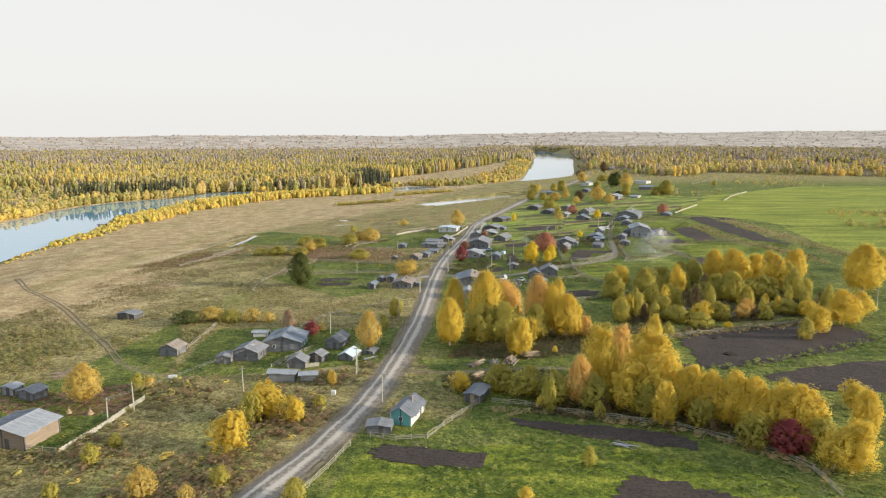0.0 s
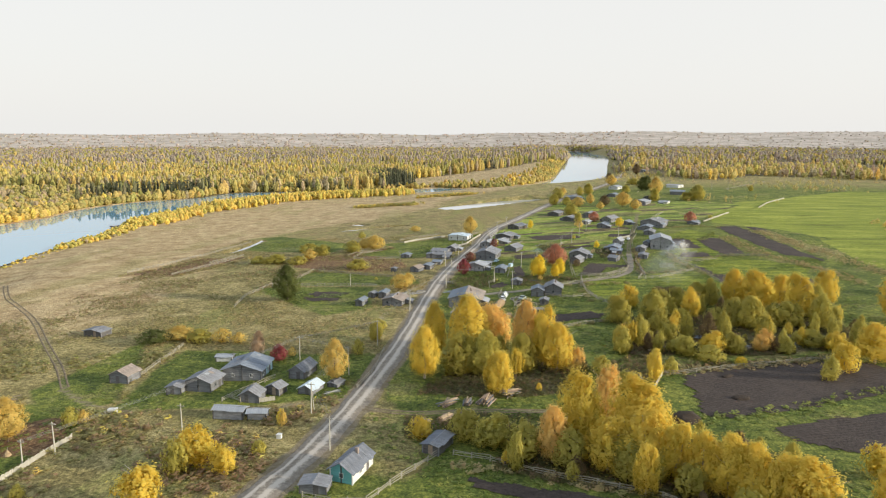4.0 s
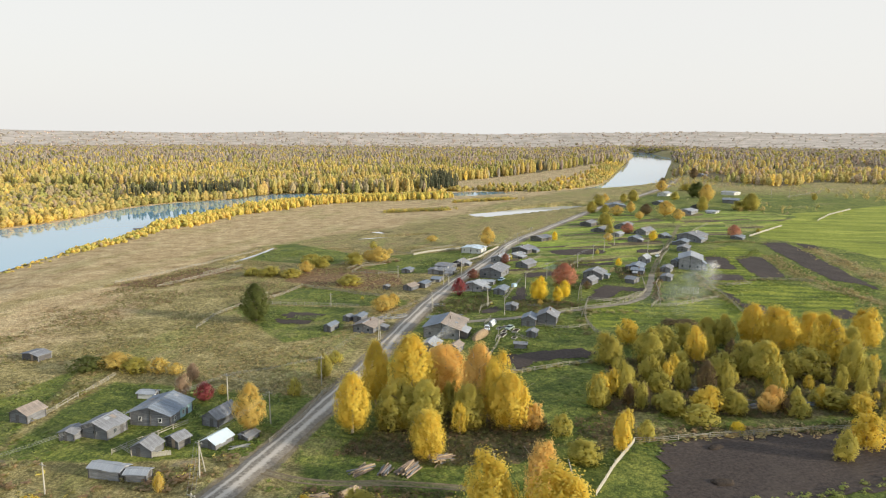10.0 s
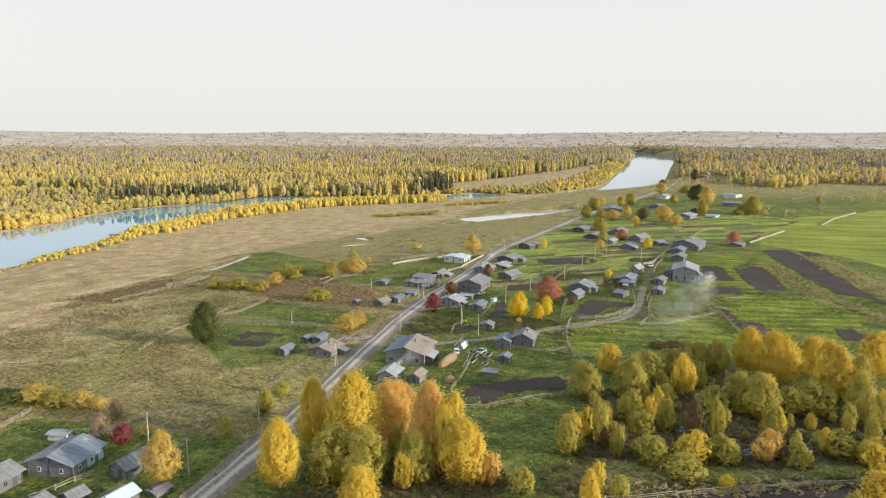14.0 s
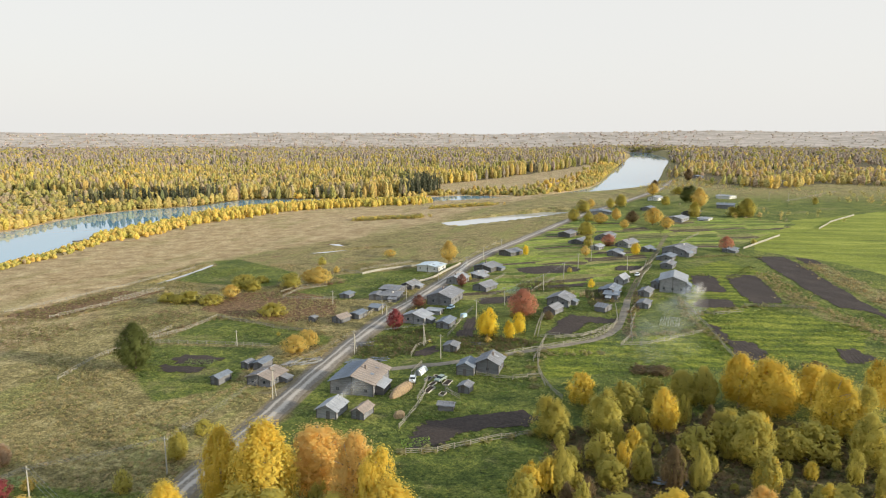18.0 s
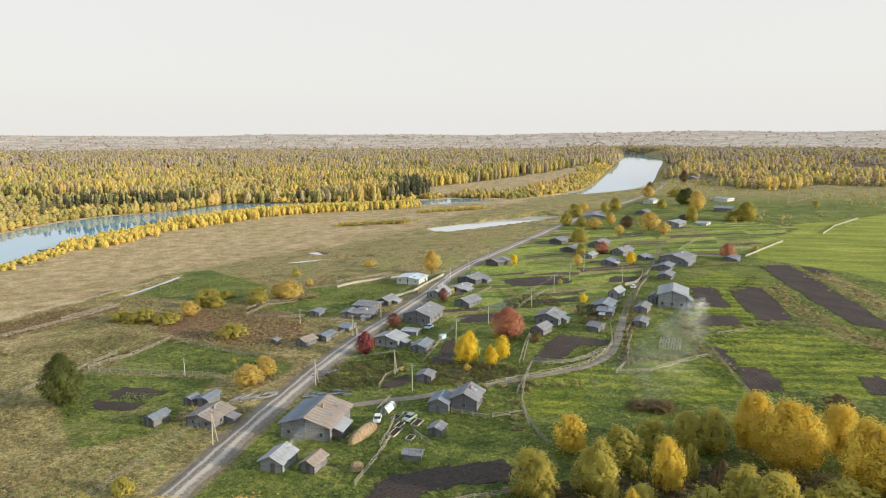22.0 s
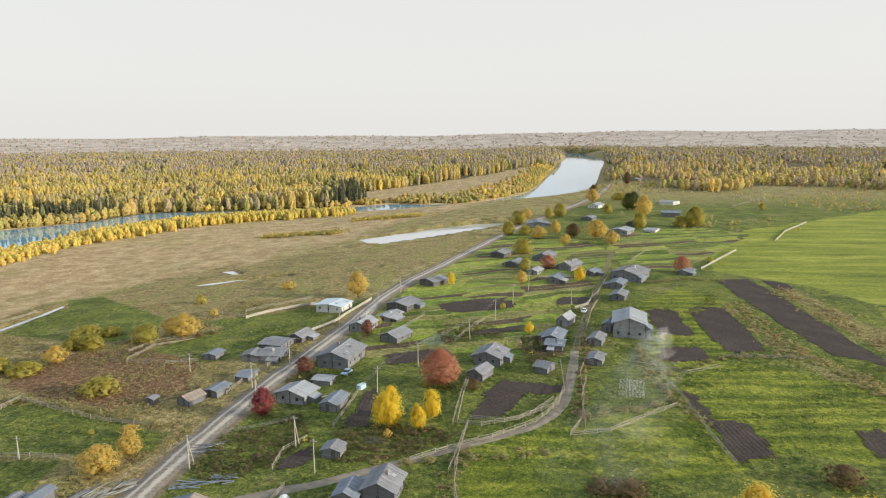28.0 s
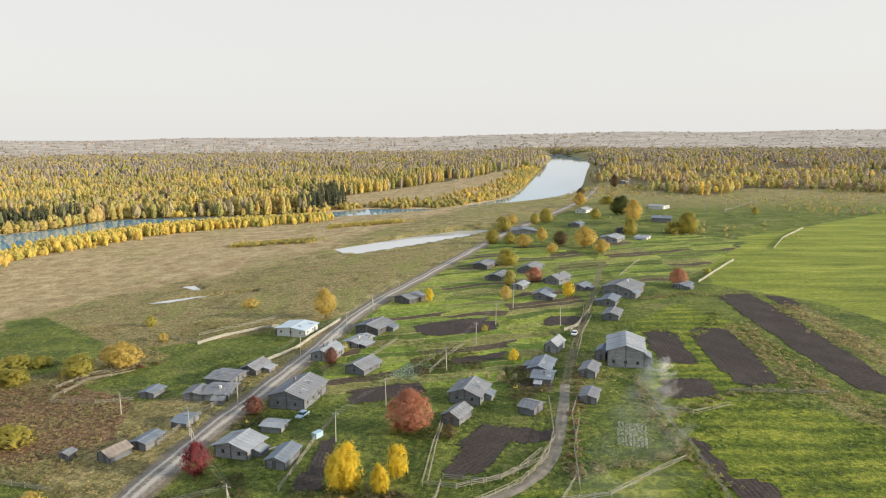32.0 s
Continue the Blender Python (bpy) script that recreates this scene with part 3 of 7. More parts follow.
GARDENS = [[(8, 338), (-2, 372), (4, 440), (24, 520), (48, 590), (84, 585), (104, 520), (90, 458), (72, 398), (66, 345), (40, 350)], [(104, 470), (98, 520), (112, 600), (170, 620), (196, 590), (150, 510), (128, 475)]]
MOWN = [[(66, 300), (90, 316), (93, 332), (113, 344), (142, 326), (132, 302), (121, 283), (106, 288), (88, 276), (66, 272)], [(90, 300), (90, 345), (96, 410), (118, 440), (132, 410), (112, 345)], [(42, 262), (42, 290), (66, 300), (68, 272)], [(-26, 88), (-20, 114), (20, 118), (52, 104), (50, 84)]]
HEATH = [[(-88, 318), (-88, 345), (-67, 352), (-42, 341), (-33, 316), (-46, 303), (-68, 309)], [(-157, 298), (-133, 297), (-121, 347), (-143, 347)], [(-110, 140), (-75, 150), (-72, 130), (-95, 125)]]
PASTURE = [[(140, 470), (170, 440), (190, 380), (420, 380), (520, 700), (340, 730), (262, 660), (196, 606), (150, 520)], [(166, 330), (176, 400), (330, 420), (330, 250), (180, 250)]]
crops = [np.zeros_like(GX) for _ in range(4)]
for slot, zones in enumerate((GARDENS, MOWN, HEATH, PASTURE)):
    for zone in zones:
        crops[slot] = np.maximum(crops[slot], ease(inward(GX, GY, zone), -2, 3))
# how strongly the painted haze covers the ground, growing from 2500 to 3500 m
far_haze = ground_mesh.attributes.new("rim", "FLOAT", "POINT")
far_haze.data.foreach_set("value", ease(np.hypot(GX, GY), 2500, 3500).astype(np.float32).ravel())
DAMP = [(-20, 290), (-90, 285), (-150, 330), (-160, 420), (-115, 500), (-40, 560), (30, 600), (30, 540), (-5, 430)]
damp = ease(inward(GX, GY, DAMP), -12, 14)
crops[2] = np.maximum(crops[2], 0.4 * damp)
crop = ground_mesh.color_attributes.new("crop", "FLOAT_COLOR", "POINT")
crop.data.foreach_set("color", np.stack(crops, -1).ravel())
green = np.maximum(green * (1 - ease(crops[2], 0.5, 1.0)), crops[3])
cover = ground_mesh.color_attributes.new("cover", "FLOAT_COLOR", "POINT")
cover.data.foreach_set("color", np.stack([green, floor_mask, dust, ease(road_x - GX, 55, 150) * ease(GY, 120, 260) * (1 - 0.7 * damp) + (0.8 - 0.6 * ease(GX, 100, 300)) * ease(np.hypot(GX, GY), 1200, 2400)], -1).ravel())
tagged(new("ground", ground_mesh), "autumn meadows, green plots and forest floor", "ground", kind="structure")


# ---- water ----
def sheet(name, poly, z, label, material):
    bm = bmesh.new()
    vs = [bm.verts.new((x, y, z)) for x, y in poly]
    face = bm.faces.new(vs)
    if face.normal.z < 0:
        face.normal_flip()
    bmesh.ops.triangulate(bm, faces=[face])
    me = bpy.data.meshes.new(name)
    bm.to_mesh(me)
    bm.free()
    me.materials.append(material)
    bm = None
    return tagged(new(name, me), label, "water", kind="structure")


sheet("river_water", RIVER, WATER_Z, "wide calm river mirroring the pale sky", WATER_M)
for k, pool in enumerate(POOLS):
    sheet("pond_water" if k == 0 else "creek_water", pool, pool_z(pool), "long pond in the meadow" if k == 0 else "shallow winding creek in the meadow", SKY_POOL_M)


# ---- road ----
def ribbon(name, line, width, material, lift, lanes=(), label="", category="road"):
    """A strip along the line that follows the ground, with wheel ruts."""
    line = smooth(line, 2.5)
    n = 9 if lanes else 5
    verts, lane = [], []
    at = np.linspace(-1, 1, n)
    for i, (x, y) in enumerate(line):
        (ax, ay), (bx, by) = line[max(0, i - 1)], line[min(len(line) - 1, i + 1)]
        d = math.hypot(bx - ax, by - ay)
        ox, oy = (by - ay) / d, -(bx - ax) / d
        w = width / 2 * (1 + 0.07 * math.sin(i * 0.7) + 0.05 * math.sin(i * 1.9 + 1))
        for s in at:
            verts.append((x + ox * w * s, y + oy * w * s))
            lane.append(max([math.exp(-((s - l) / 0.13) ** 2) for l in lanes], default=0))
    v = np.array(verts)
    z = gz(v[:, 0], v[:, 1]) + lift * (1 - np.abs(np.tile(at, len(line))) ** 3) + 0.03 - 0.05 * np.array(lane)
    faces = [(i * n + k, i * n + k + 1, (i + 1) * n + k + 1, (i + 1) * n + k) for i in range(len(line) - 1) for k in range(n - 1)]
    me = mesh_of(name, np.c_[v, z], faces, material, True)
    att = me.attributes.new("lane", "FLOAT", "POINT")
    att.data.foreach_set("value", np.array(lane, dtype=np.float32))
    return tagged(new(name, me), label, category, kind="structure")


ribbon("road", ROAD, 5.8, ROAD_M, 0.28, (-0.55, -0.12, 0.2, 0.6), "pale dusty gravel village road with wheel ruts")
ribbon("lane", TRACKS[2][:8], 2.6, LANE_M, 0.1, (-0.5, 0.5), "narrow gravel lane between the gardens")
for k, line in enumerate(TRACKS):
    line = line[7:] if k == 2 else line
    if k in (0, 1, 2):
        for off in (-0.75, 0.75):
            rut = []
            for (ax, ay), (bx, by) in zip(line, line[1:] + [(2 * line[-1][0] - line[-2][0], 2 * line[-1][1] - line[-2][1])]):
                d = math.hypot(bx - ax, by - ay)
                rut.append((ax + off * (by - ay) / d, ay - off * (bx - ax) / d))
            ribbon("lane_rut", rut, 0.5, EARTH, 0.05, (), "bare wheel rut of a dirt lane")


# ---- ploughed plots ----
def plot(poly, k):
    """A bare plot with furrows along its longer way."""
    xs, ys = np.array(poly).T
    c = np.array([xs.mean(), ys.mean()])
    u = np.linalg.svd(np.array(poly) - c)[2][0]
    w = np.array([-u[1], u[0]])
    a, b = (np.array(poly) - c) @ u, (np.array(poly) - c) @ w
    step = 0.5 if len(FIELDS) and (b.max() - b.min()) < 26 else 0.7
    A, Bv = np.meshgrid(np.arange(a.min() - 1, a.max() + 1, 1.5), np.arange(b.min() - 1, b.max() + 1, step / 2))
    X, Y = c[0] + A * u[0] + Bv * w[0], c[1] + A * u[1] + Bv * w[1]
    deep = inward(X, Y, smooth(poly, 6, True)) + 0.6 * np.sin(0.9 * X + k) * np.sin(0.8 * Y) + 0.5 * np.sin(0.23 * X + 2) * np.sin(0.31 * Y + k) + np.random.RandomState(k + 50).normal(0, 0.25, X.shape)
    rs = np.random.RandomState(k)
    Z = gz(X, Y) + 0.11 + 0.016 * np.sin(2 * np.pi * Bv / step / 2 + 0.5 * np.sin(A * 0.15)) + rs.uniform(-0.012, 0.016, X.shape) + 0.03 * np.sin(A * 0.7 + k) * np.sin(Bv * 0.9)
    m, n = X.shape
    q = np.arange(m * n).reshape(m, n)
    keep = (deep[:-1, :-1] > 0) & (deep[1:, 1:] > 0)
    f = np.stack([q[:-1, :-1], q[:-1, 1:], q[1:, 1:], q[1:, :-1]], -1)[keep]
    used, back = np.unique(f, return_inverse=True)
    v = np.stack([X, Y, Z], -1).reshape(-1, 3)[used]
    if len(v):
        tagged(new("ploughed_field", mesh_of("ploughed_field", v, back.reshape(-1, 4).tolist(), SOIL_M)), "bare dark ploughed plot with shallow furrows", "field", "ploughed plots", "structure")


for k, poly in enumerate(FIELDS):
    plot(poly, k)


# ---- buildings ----
STYLES = {
    # walls, left slope, right slope, label
    "turquoise": (TURQUOISE, ROOF_DARK, ROOF_DARK, "small turquoise wooden house with a dark patched roof"),
    "plank": (WOOD_GREY, ROOF_GREY, ROOF_GREY, "weathered grey wooden building with a board roof"),
    "slate": (WOOD_GREY, ROOF_SLATE, ROOF_SLATE, "grey wooden outbuilding with a blue-grey roof"),
    "dark": (WOOD_DARK, ROOF_DARK, ROOF_GREY, "dark old wooden hut with a worn roof"),
    "darkroof": (WOOD_BROWN, ROOF_DARK, ROOF_PALE, "large brown barn with a dark and a pale roof side"),
    "pale": (WOOD_PALE, ROOF_PALE, ROOF_PALE, "pale grey wooden building with a light roof"),
    "brown": (WOOD_GREY, ROOF_BROWN, ROOF_BROWN, "grey log barn with a brownish board roof"),
    "bluewall": (WOOD_GREY, ROOF_SLATE, ROOF_SLATE, "large grey farmhouse with a pale blue side wall"),
    "white": (WHITE, ROOF_PALE, ROOF_PALE, "low white shed with a pale roof"),
    "tin": (WOOD_GREY, TIN, TIN, "small shed with a bright sheet-metal roof"),
    "store": (WHITE, TIN, TIN, "white village store with a bright metal roof"),
    "twotone": (WOOD_GREY, ROOF_SLATE, ROOF_BROWN, "large old log house with blue-grey and board roof slopes"),
}


def window(house, x, y, z, turn, frame_m, w=0.65, h=0.8):
    """A framed window: local y points out of the wall."""
    m = pose(x, y, z, 0, 0, turn)
    bm = bmesh.new()
    t = 0.08
    box(bm, -w / 2 - t, w / 2 + t, -0.05, 0.07, h / 2, h / 2 + t)
    box(bm, -w / 2 - t, w / 2 + t, -0.05, 0.09, -h / 2 - t, -h / 2)
    box(bm, -w / 2 - t, -w / 2, -0.05, 0.07, -h / 2, h / 2)
    box(bm, w / 2, w / 2 + t, -0.05, 0.07, -h / 2, h / 2)
    box(bm, -0.03, 0.03, -0.05, 0.05, -h / 2, h / 2)
    wnd = part("window", bm, frame_m, house)
    wnd.matrix_basis = m
    part("pane", box(bmesh.new(), -w / 2, w / 2, -0.04, 0.03, -h / 2, h / 2), GLASS_M, wnd)


def roof_side(house, long, wall, run, rise, side, over, rng, material):
    """One roof slope of overlapping sheets, each a little uneven; side -1 or 1 across the ridge."""
    n = max(2, int((long + 2 * over) / 1.15))
    edge, slope, step = run + over, rise / run, (long + 2 * over) / n
    for k in range(n):
        j, e = rng.uniform(0, 0.08), rng.uniform(-0.2, 0.14)
        ey = edge + e
        ez = rise - slope * ey
        bm = bmesh.new()
        vs = [bm.verts.new(p) for p in ((0, 0, rise + 0.03), (step + 0.03, 0, rise + 0.03), (step + 0.03, side * ey, ez + 0.03), (0, side * ey, ez + 0.03),
                                       (0, 0, rise - 0.07), (step + 0.03, 0, rise - 0.07), (step + 0.03, side * ey, ez - 0.07), (0, side * ey, ez - 0.07))]
        for f in ((0, 1, 2, 3), (7, 6, 5, 4), (0, 4, 5, 1), (1, 5, 6, 2), (2, 6, 7, 3), (3, 7, 4, 0)):
            bm.faces.new([vs[i] for i in (f if side < 0 else f[::-1])])
        part("roof_sheet", bm, material, house).matrix_basis = pose(-long / 2 - over + step * k, 0, wall + j, 0, 0, rng.uniform(-0.4, 0.4))


def building(x, y, turn, long, wide, wall, rise, style):
    """A gabled wooden building; its ridge runs along local x."""
    wallm, left, right, label = STYLES[style]
    wall, rise = wall * 0.92, rise * 0.64
    rng = random.Random(round(x * 7 + y * 13))
    big = long * wide > 30
    house = tagged(new("house" if big else "shed"), label, "house" if big else "shed", "village buildings")
    house.matrix_basis = pose(x, y, height(x, y) - 0.05, 0, 0, turn)
    hx, hy = long / 2, wide / 2
    bm = bmesh.new()
    base = -0.9
    ring = [(-hy, base), (hy, base), (hy, wall), (0, wall + rise - 0.08), (-hy, wall)]
    ends = [[bm.verts.new((sx, py, pz)) for py, pz in ring] for sx in (-hx, hx)]
    for i in range(5):
        j = (i + 1) % 5
        bm.faces.new((ends[0][i], ends[0][j], ends[1][j], ends[1][i]))
    bm.faces.new(ends[0][::-1])
    bm.faces.new(ends[1])
    bmesh.ops.recalc_face_normals(bm, faces=bm.faces)
    part("house_body", bm, wallm, house)
    over = 0.65 if big else 0.4
    for side, mat in ((1, left), (-1, right)):
        roof_side(house, long, wall, hy, rise, side, over, rng, mat)
    # corner posts stand proud of the walls
    bm = bmesh.new()
    box(bm, -0.11, 0.11, -0.11, 0.11, base, wall - 0.1)
    post = bpy.data.meshes.new("corner_post")
    bm.to_mesh(post)
    bm.free()
    post.materials.append(WHITE if style in ("turquoise",) else WOOD_DARK if wallm is not WOOD_DARK else WOOD_GREY)
    for sx in (-hx, hx):
        for sy in (-hy, hy):
            part("corner_post", post, None, house).matrix_basis = pose(sx, sy, 0)
    # ridge board
    part("ridge_board", box(bmesh.new(), -hx - over, hx + over, -0.13, 0.13, wall + rise + 0.03, wall + rise + 0.12), ROOF_PALE if big and rng.random() < 0.6 else right, house)
    if big:
        # a post up the middle of each gable
        for sx in (-hx - 0.02, hx + 0.02):
            part("gable_post", box(bmesh.new(), sx - 0.09, sx + 0.09, -0.1, 0.1, base, wall + rise - 0.3), WOOD_DARK if wallm is not WOOD_DARK else WOOD_GREY, house)
    if style == "bluewall":
        part("painted_wall", box(bmesh.new(), -hx * 0.1, hx - 0.12, -hy - 0.03, -hy + 0.02, 0, wall - 0.1), PALE_BLUE, house, "pale blue painted boards")
    if style == "turquoise":
        # white panel over the long wall on the -y side only
        part("painted_wall", box(bmesh.new(), -hx + 0.12, hx - 0.12, -hy - 0.03, -hy + 0.02, 0.1, wall - 0.1), WHITE, house, "white side wall")
    # door and windows
    door = part("door", box(bmesh.new(), -0.45, 0.45, -0.06, 0.05, 0, 1.9), WOOD_DARK if wallm is not WOOD_DARK else WOOD_BROWN, house)
    if big and style not in ("darkroof",):
        door.matrix_basis = pose(hx * 0.5, -hy, 0.05)
        frame_m = WHITE if style in ("turquoise", "bluewall", "store") else GREY_FRAME
        k = max(1, int(wide / 3.2))
        for i in range(k):
            window(house, -hx - 0.01, (i + 0.5) / k * wide - hy, min(1.5, wall * 0.55), 90, frame_m)
        k = max(1, int(long / 4.2))
        for i in range(k):
            window(house, (i + 0.5) / k * long * 0.75 - hx * 0.95, -hy - 0.01 - (0.03 if style in ("bluewall", "turquoise") else 0), min(1.5, wall * 0.55), 180, frame_m)
        bm = box(bmesh.new(), -0.24, 0.24, -0.24, 0.24, wall + rise * 0.5, wall + rise + 0.5)
        box(bm, -0.3, 0.3, -0.3, 0.3, wall + rise + 0.5, wall + rise + 0.62)
        spot = pose(rng.uniform(-0.3, 0.3) * hx, rng.choice((-0.25, 0.3)) * hy, 0)
        if rng.random() < 0.45 or style == "turquoise":
            part("chimney", bm, LIME if rng.random() < 0.3 else BRICK, house).matrix_basis = spot
        # a lean-to along one side and odd sheets on the roof
        if rng.random() < 0.75 and style not in ("turquoise", "store"):
            side, al, aw, ah = rng.choice((-1, 1)), long * rng.uniform(0.35, 0.6), rng.uniform(1.6, 2.6), wall * 0.82
            ax = rng.uniform(-1, 1) * (long - al) / 2
            bm = bmesh.new()
            y0, y1 = side * (hy - 0.02), side * (hy + aw)
            ring = [(y0, base), (y1, base), (y1, ah * 0.72), (y0, ah)]
            ends = [[bm.verts.new((sx, py, pz)) for py, pz in ring] for sx in (ax - al / 2, ax + al / 2)]
            for i in range(4):
                bm.faces.new((ends[0][i], ends[0][(i + 1) % 4], ends[1][(i + 1) % 4], ends[1][i]))
            bm.faces.new(ends[0][::-1])
            bm.faces.new(ends[1])
            bmesh.ops.recalc_face_normals(bm, faces=bm.faces)
            part("lean_to", bm, WOOD_DARK if rng.random() < 0.4 else WOOD_GREY, house, "lean-to of grey boards")
            drop = ah * 0.28 / aw
            bm = bmesh.new()
            vs = [bm.verts.new((sx, side * (hy + dy), ah + 0.04 - drop * dy + dz)) for dz in (0, 0.08) for sx, dy in ((ax - al / 2 - 0.25, -0.01), (ax + al / 2 + 0.25, -0.01), (ax + al / 2 + 0.25, aw + 0.35), (ax - al / 2 - 0.25, aw + 0.35))]
            for f in ((3, 2, 1, 0), (4, 5, 6, 7), (0, 1, 5, 4), (1, 2, 6, 5), (2, 3, 7, 6), (3, 0, 4, 7)):
                bm.faces.new([vs[i] for i in f])
            bmesh.ops.recalc_face_normals(bm, faces=bm.faces)
            part("lean_to_roof", bm, rng.choice((ROOF_GREY, ROOF_SLATE, ROOF_PALE)), house)
        for k in range(rng.randrange(1, 5)):
            side, run = rng.choice((-1, 1)), rng.uniform(0.25, 0.75) * hy
            pw, pl = rng.uniform(0.5, 1.3), rng.uniform(0.6, min(1.8, hy * 0.45))
            patch = part("roof_patch", box(bmesh.new(), -pw / 2, pw / 2, -pl / 2, pl / 2, 0, 0.03), rng.choice((ROOF_PALE, ROOF_DARK, ROOF_SLATE, ROOF_BROWN)), house)
            patch.matrix_basis = pose(rng.uniform(-0.8, 0.8) * hx, side * run, wall + rise * (1 - run / hy) + 0.11, -side * math.degrees(math.atan2(rise, hy)))
    else:
        door.matrix_basis = pose(-hx - 0.01, rng.uniform(-0.3, 0.3) * hy, 0.02, 0, 0, 90)
    return house


# ---- trees ----
KINDS = {
    "yellow": ("birch_tree", "tall birch in full yellow autumn leaf", BIRCH),
    "bright": ("birch_tree", "slender birch with bright yellow leaves", BIRCH),
    "amber": ("willow_tree", "rounded tree with amber autumn leaves", BARK),
    "peach": ("aspen_tree", "aspen with peach-orange autumn leaves", BIRCH),
    "olive": ("alder_tree", "alder with olive leaves turning yellow", BARK),
    "green": ("spruce_tree", "dense evergreen with dark green needles", BARK),
    "red": ("rowan_tree", "round rowan with orange-red leaves", BARK),
    "crimson": ("rowan_tree", "bushy rowan with deep crimson leaves", BARK),
    "maroon": ("rowan_tree", "small tree with maroon leaves", BARK),
    "pink": ("bird_cherry_tree", "thin tree with faded pinkish leaves", BARK),
    "brown": ("thorn_bush", "half-bare bush with brown twigs", BARK),
}
SIZES = ((3.0, 3.4, 1700, 0.14), (6.5, 5.0, 5600, 0.155), (11.0, 6.5, 17500, 0.14), (16.0, 8.0, 27000, 0.15))
crowns, trunks = {}, {}


def leaf_cloud(h, w, count, size, seed, low, upright):
    """Leaf sprays of a crown h high and w wide that starts at low: clusters along limbs, with gaps between."""
    rs = np.random.RandomState(seed)
    k = 90 + int(22 * h)
    s = np.sort(rs.uniform(0.0, 1.0, k))
    prof = 1.5 * (s + 0.06) ** 0.42 * (1.02 - s) ** 0.66 if upright else np.sin(np.pi * np.clip(s, 0.03, 0.97) ** 0.8) ** 0.75
    turn = np.arange(k) * 2.4 + rs.uniform(-0.5, 0.5, k)
    rad = prof * np.sqrt(rs.uniform(0.1, 1.15, k)) * w / 2
    c = np.stack([np.cos(turn) * rad, np.sin(turn) * rad, low + s * (h - low) * 0.93], -1)
    if upright and h > 4:
        stems = rs.randint(1, 4)
        stem = rs.randint(0, stems, k)
        lean, tall = rs.uniform(0, 6.28) + np.arange(stems) * 6.28 / stems, np.r_[1.0, rs.uniform(0.8, 0.97, stems - 1)]
        c[:, :2] *= (0.96, 0.84, 0.78)[stems - 1]
        c[:, 0] += np.cos(lean)[stem] * (0.0, 0.1, 0.14)[stems - 1] * w
        c[:, 1] += np.sin(lean)[stem] * (0.0, 0.1, 0.14)[stems - 1] * w
        c[:, 2] = low + (c[:, 2] - low) * tall[stem]
    spread = (0.078 * w + 0.024 * h) * rs.uniform(0.4, 1.35, k) * (1.1 - 0.45 * s if upright else 1)
    pick = rs.randint(0, k, count)
    d = rs.normal(size=(count, 3))
    d /= np.linalg.norm(d, axis=1)[:, None]
    d *= np.abs(rs.normal(0, 0.75, count))[:, None]
    p = c[pick] + d * spread[pick][:, None] * np.array([0.75, 0.75, 2.1 if upright else 1.15])
    p[:, 2] = np.clip(p[:, 2], low * 0.6, h)
    nrm = p - np.array([0, 0, low + 0.45 * (h - low)])
    nrm /= np.array([w / 2, w / 2, h / 2])
    nrm += 0.25 * d + rs.normal(size=d.shape) * 0.22 + np.array([0, 0, 0.2])
    nrm /= np.linalg.norm(nrm, axis=1)[:, None]
    t = np.cross(nrm, rs.normal(size=d.shape))
    t /= np.linalg.norm(t, axis=1)[:, None] + 1e-9
    b = np.cross(nrm, t)
    r = (size * rs.uniform(0.6, 1.3, count))[:, None]
    v = np.stack([p - t * r, p + t * r * 0.7 - b * r * 0.7, p + t * r * 0.7 + b * r * 0.7], 1).reshape(-1, 3)
    soft = p - np.array([0, 0, low + 0.35 * (h - low)])
    soft = soft / np.array([w / 2, w / 2, h / 2]) + 0.3 * d + np.array([0, 0, 0.25])
    soft = soft / np.linalg.norm(soft, axis=1)[:, None] + 0.5 * nrm
    soft /= np.linalg.norm(soft, axis=1)[:, None]
    return v, np.arange(3 * count).reshape(-1, 3), np.repeat(soft, 3, axis=0)


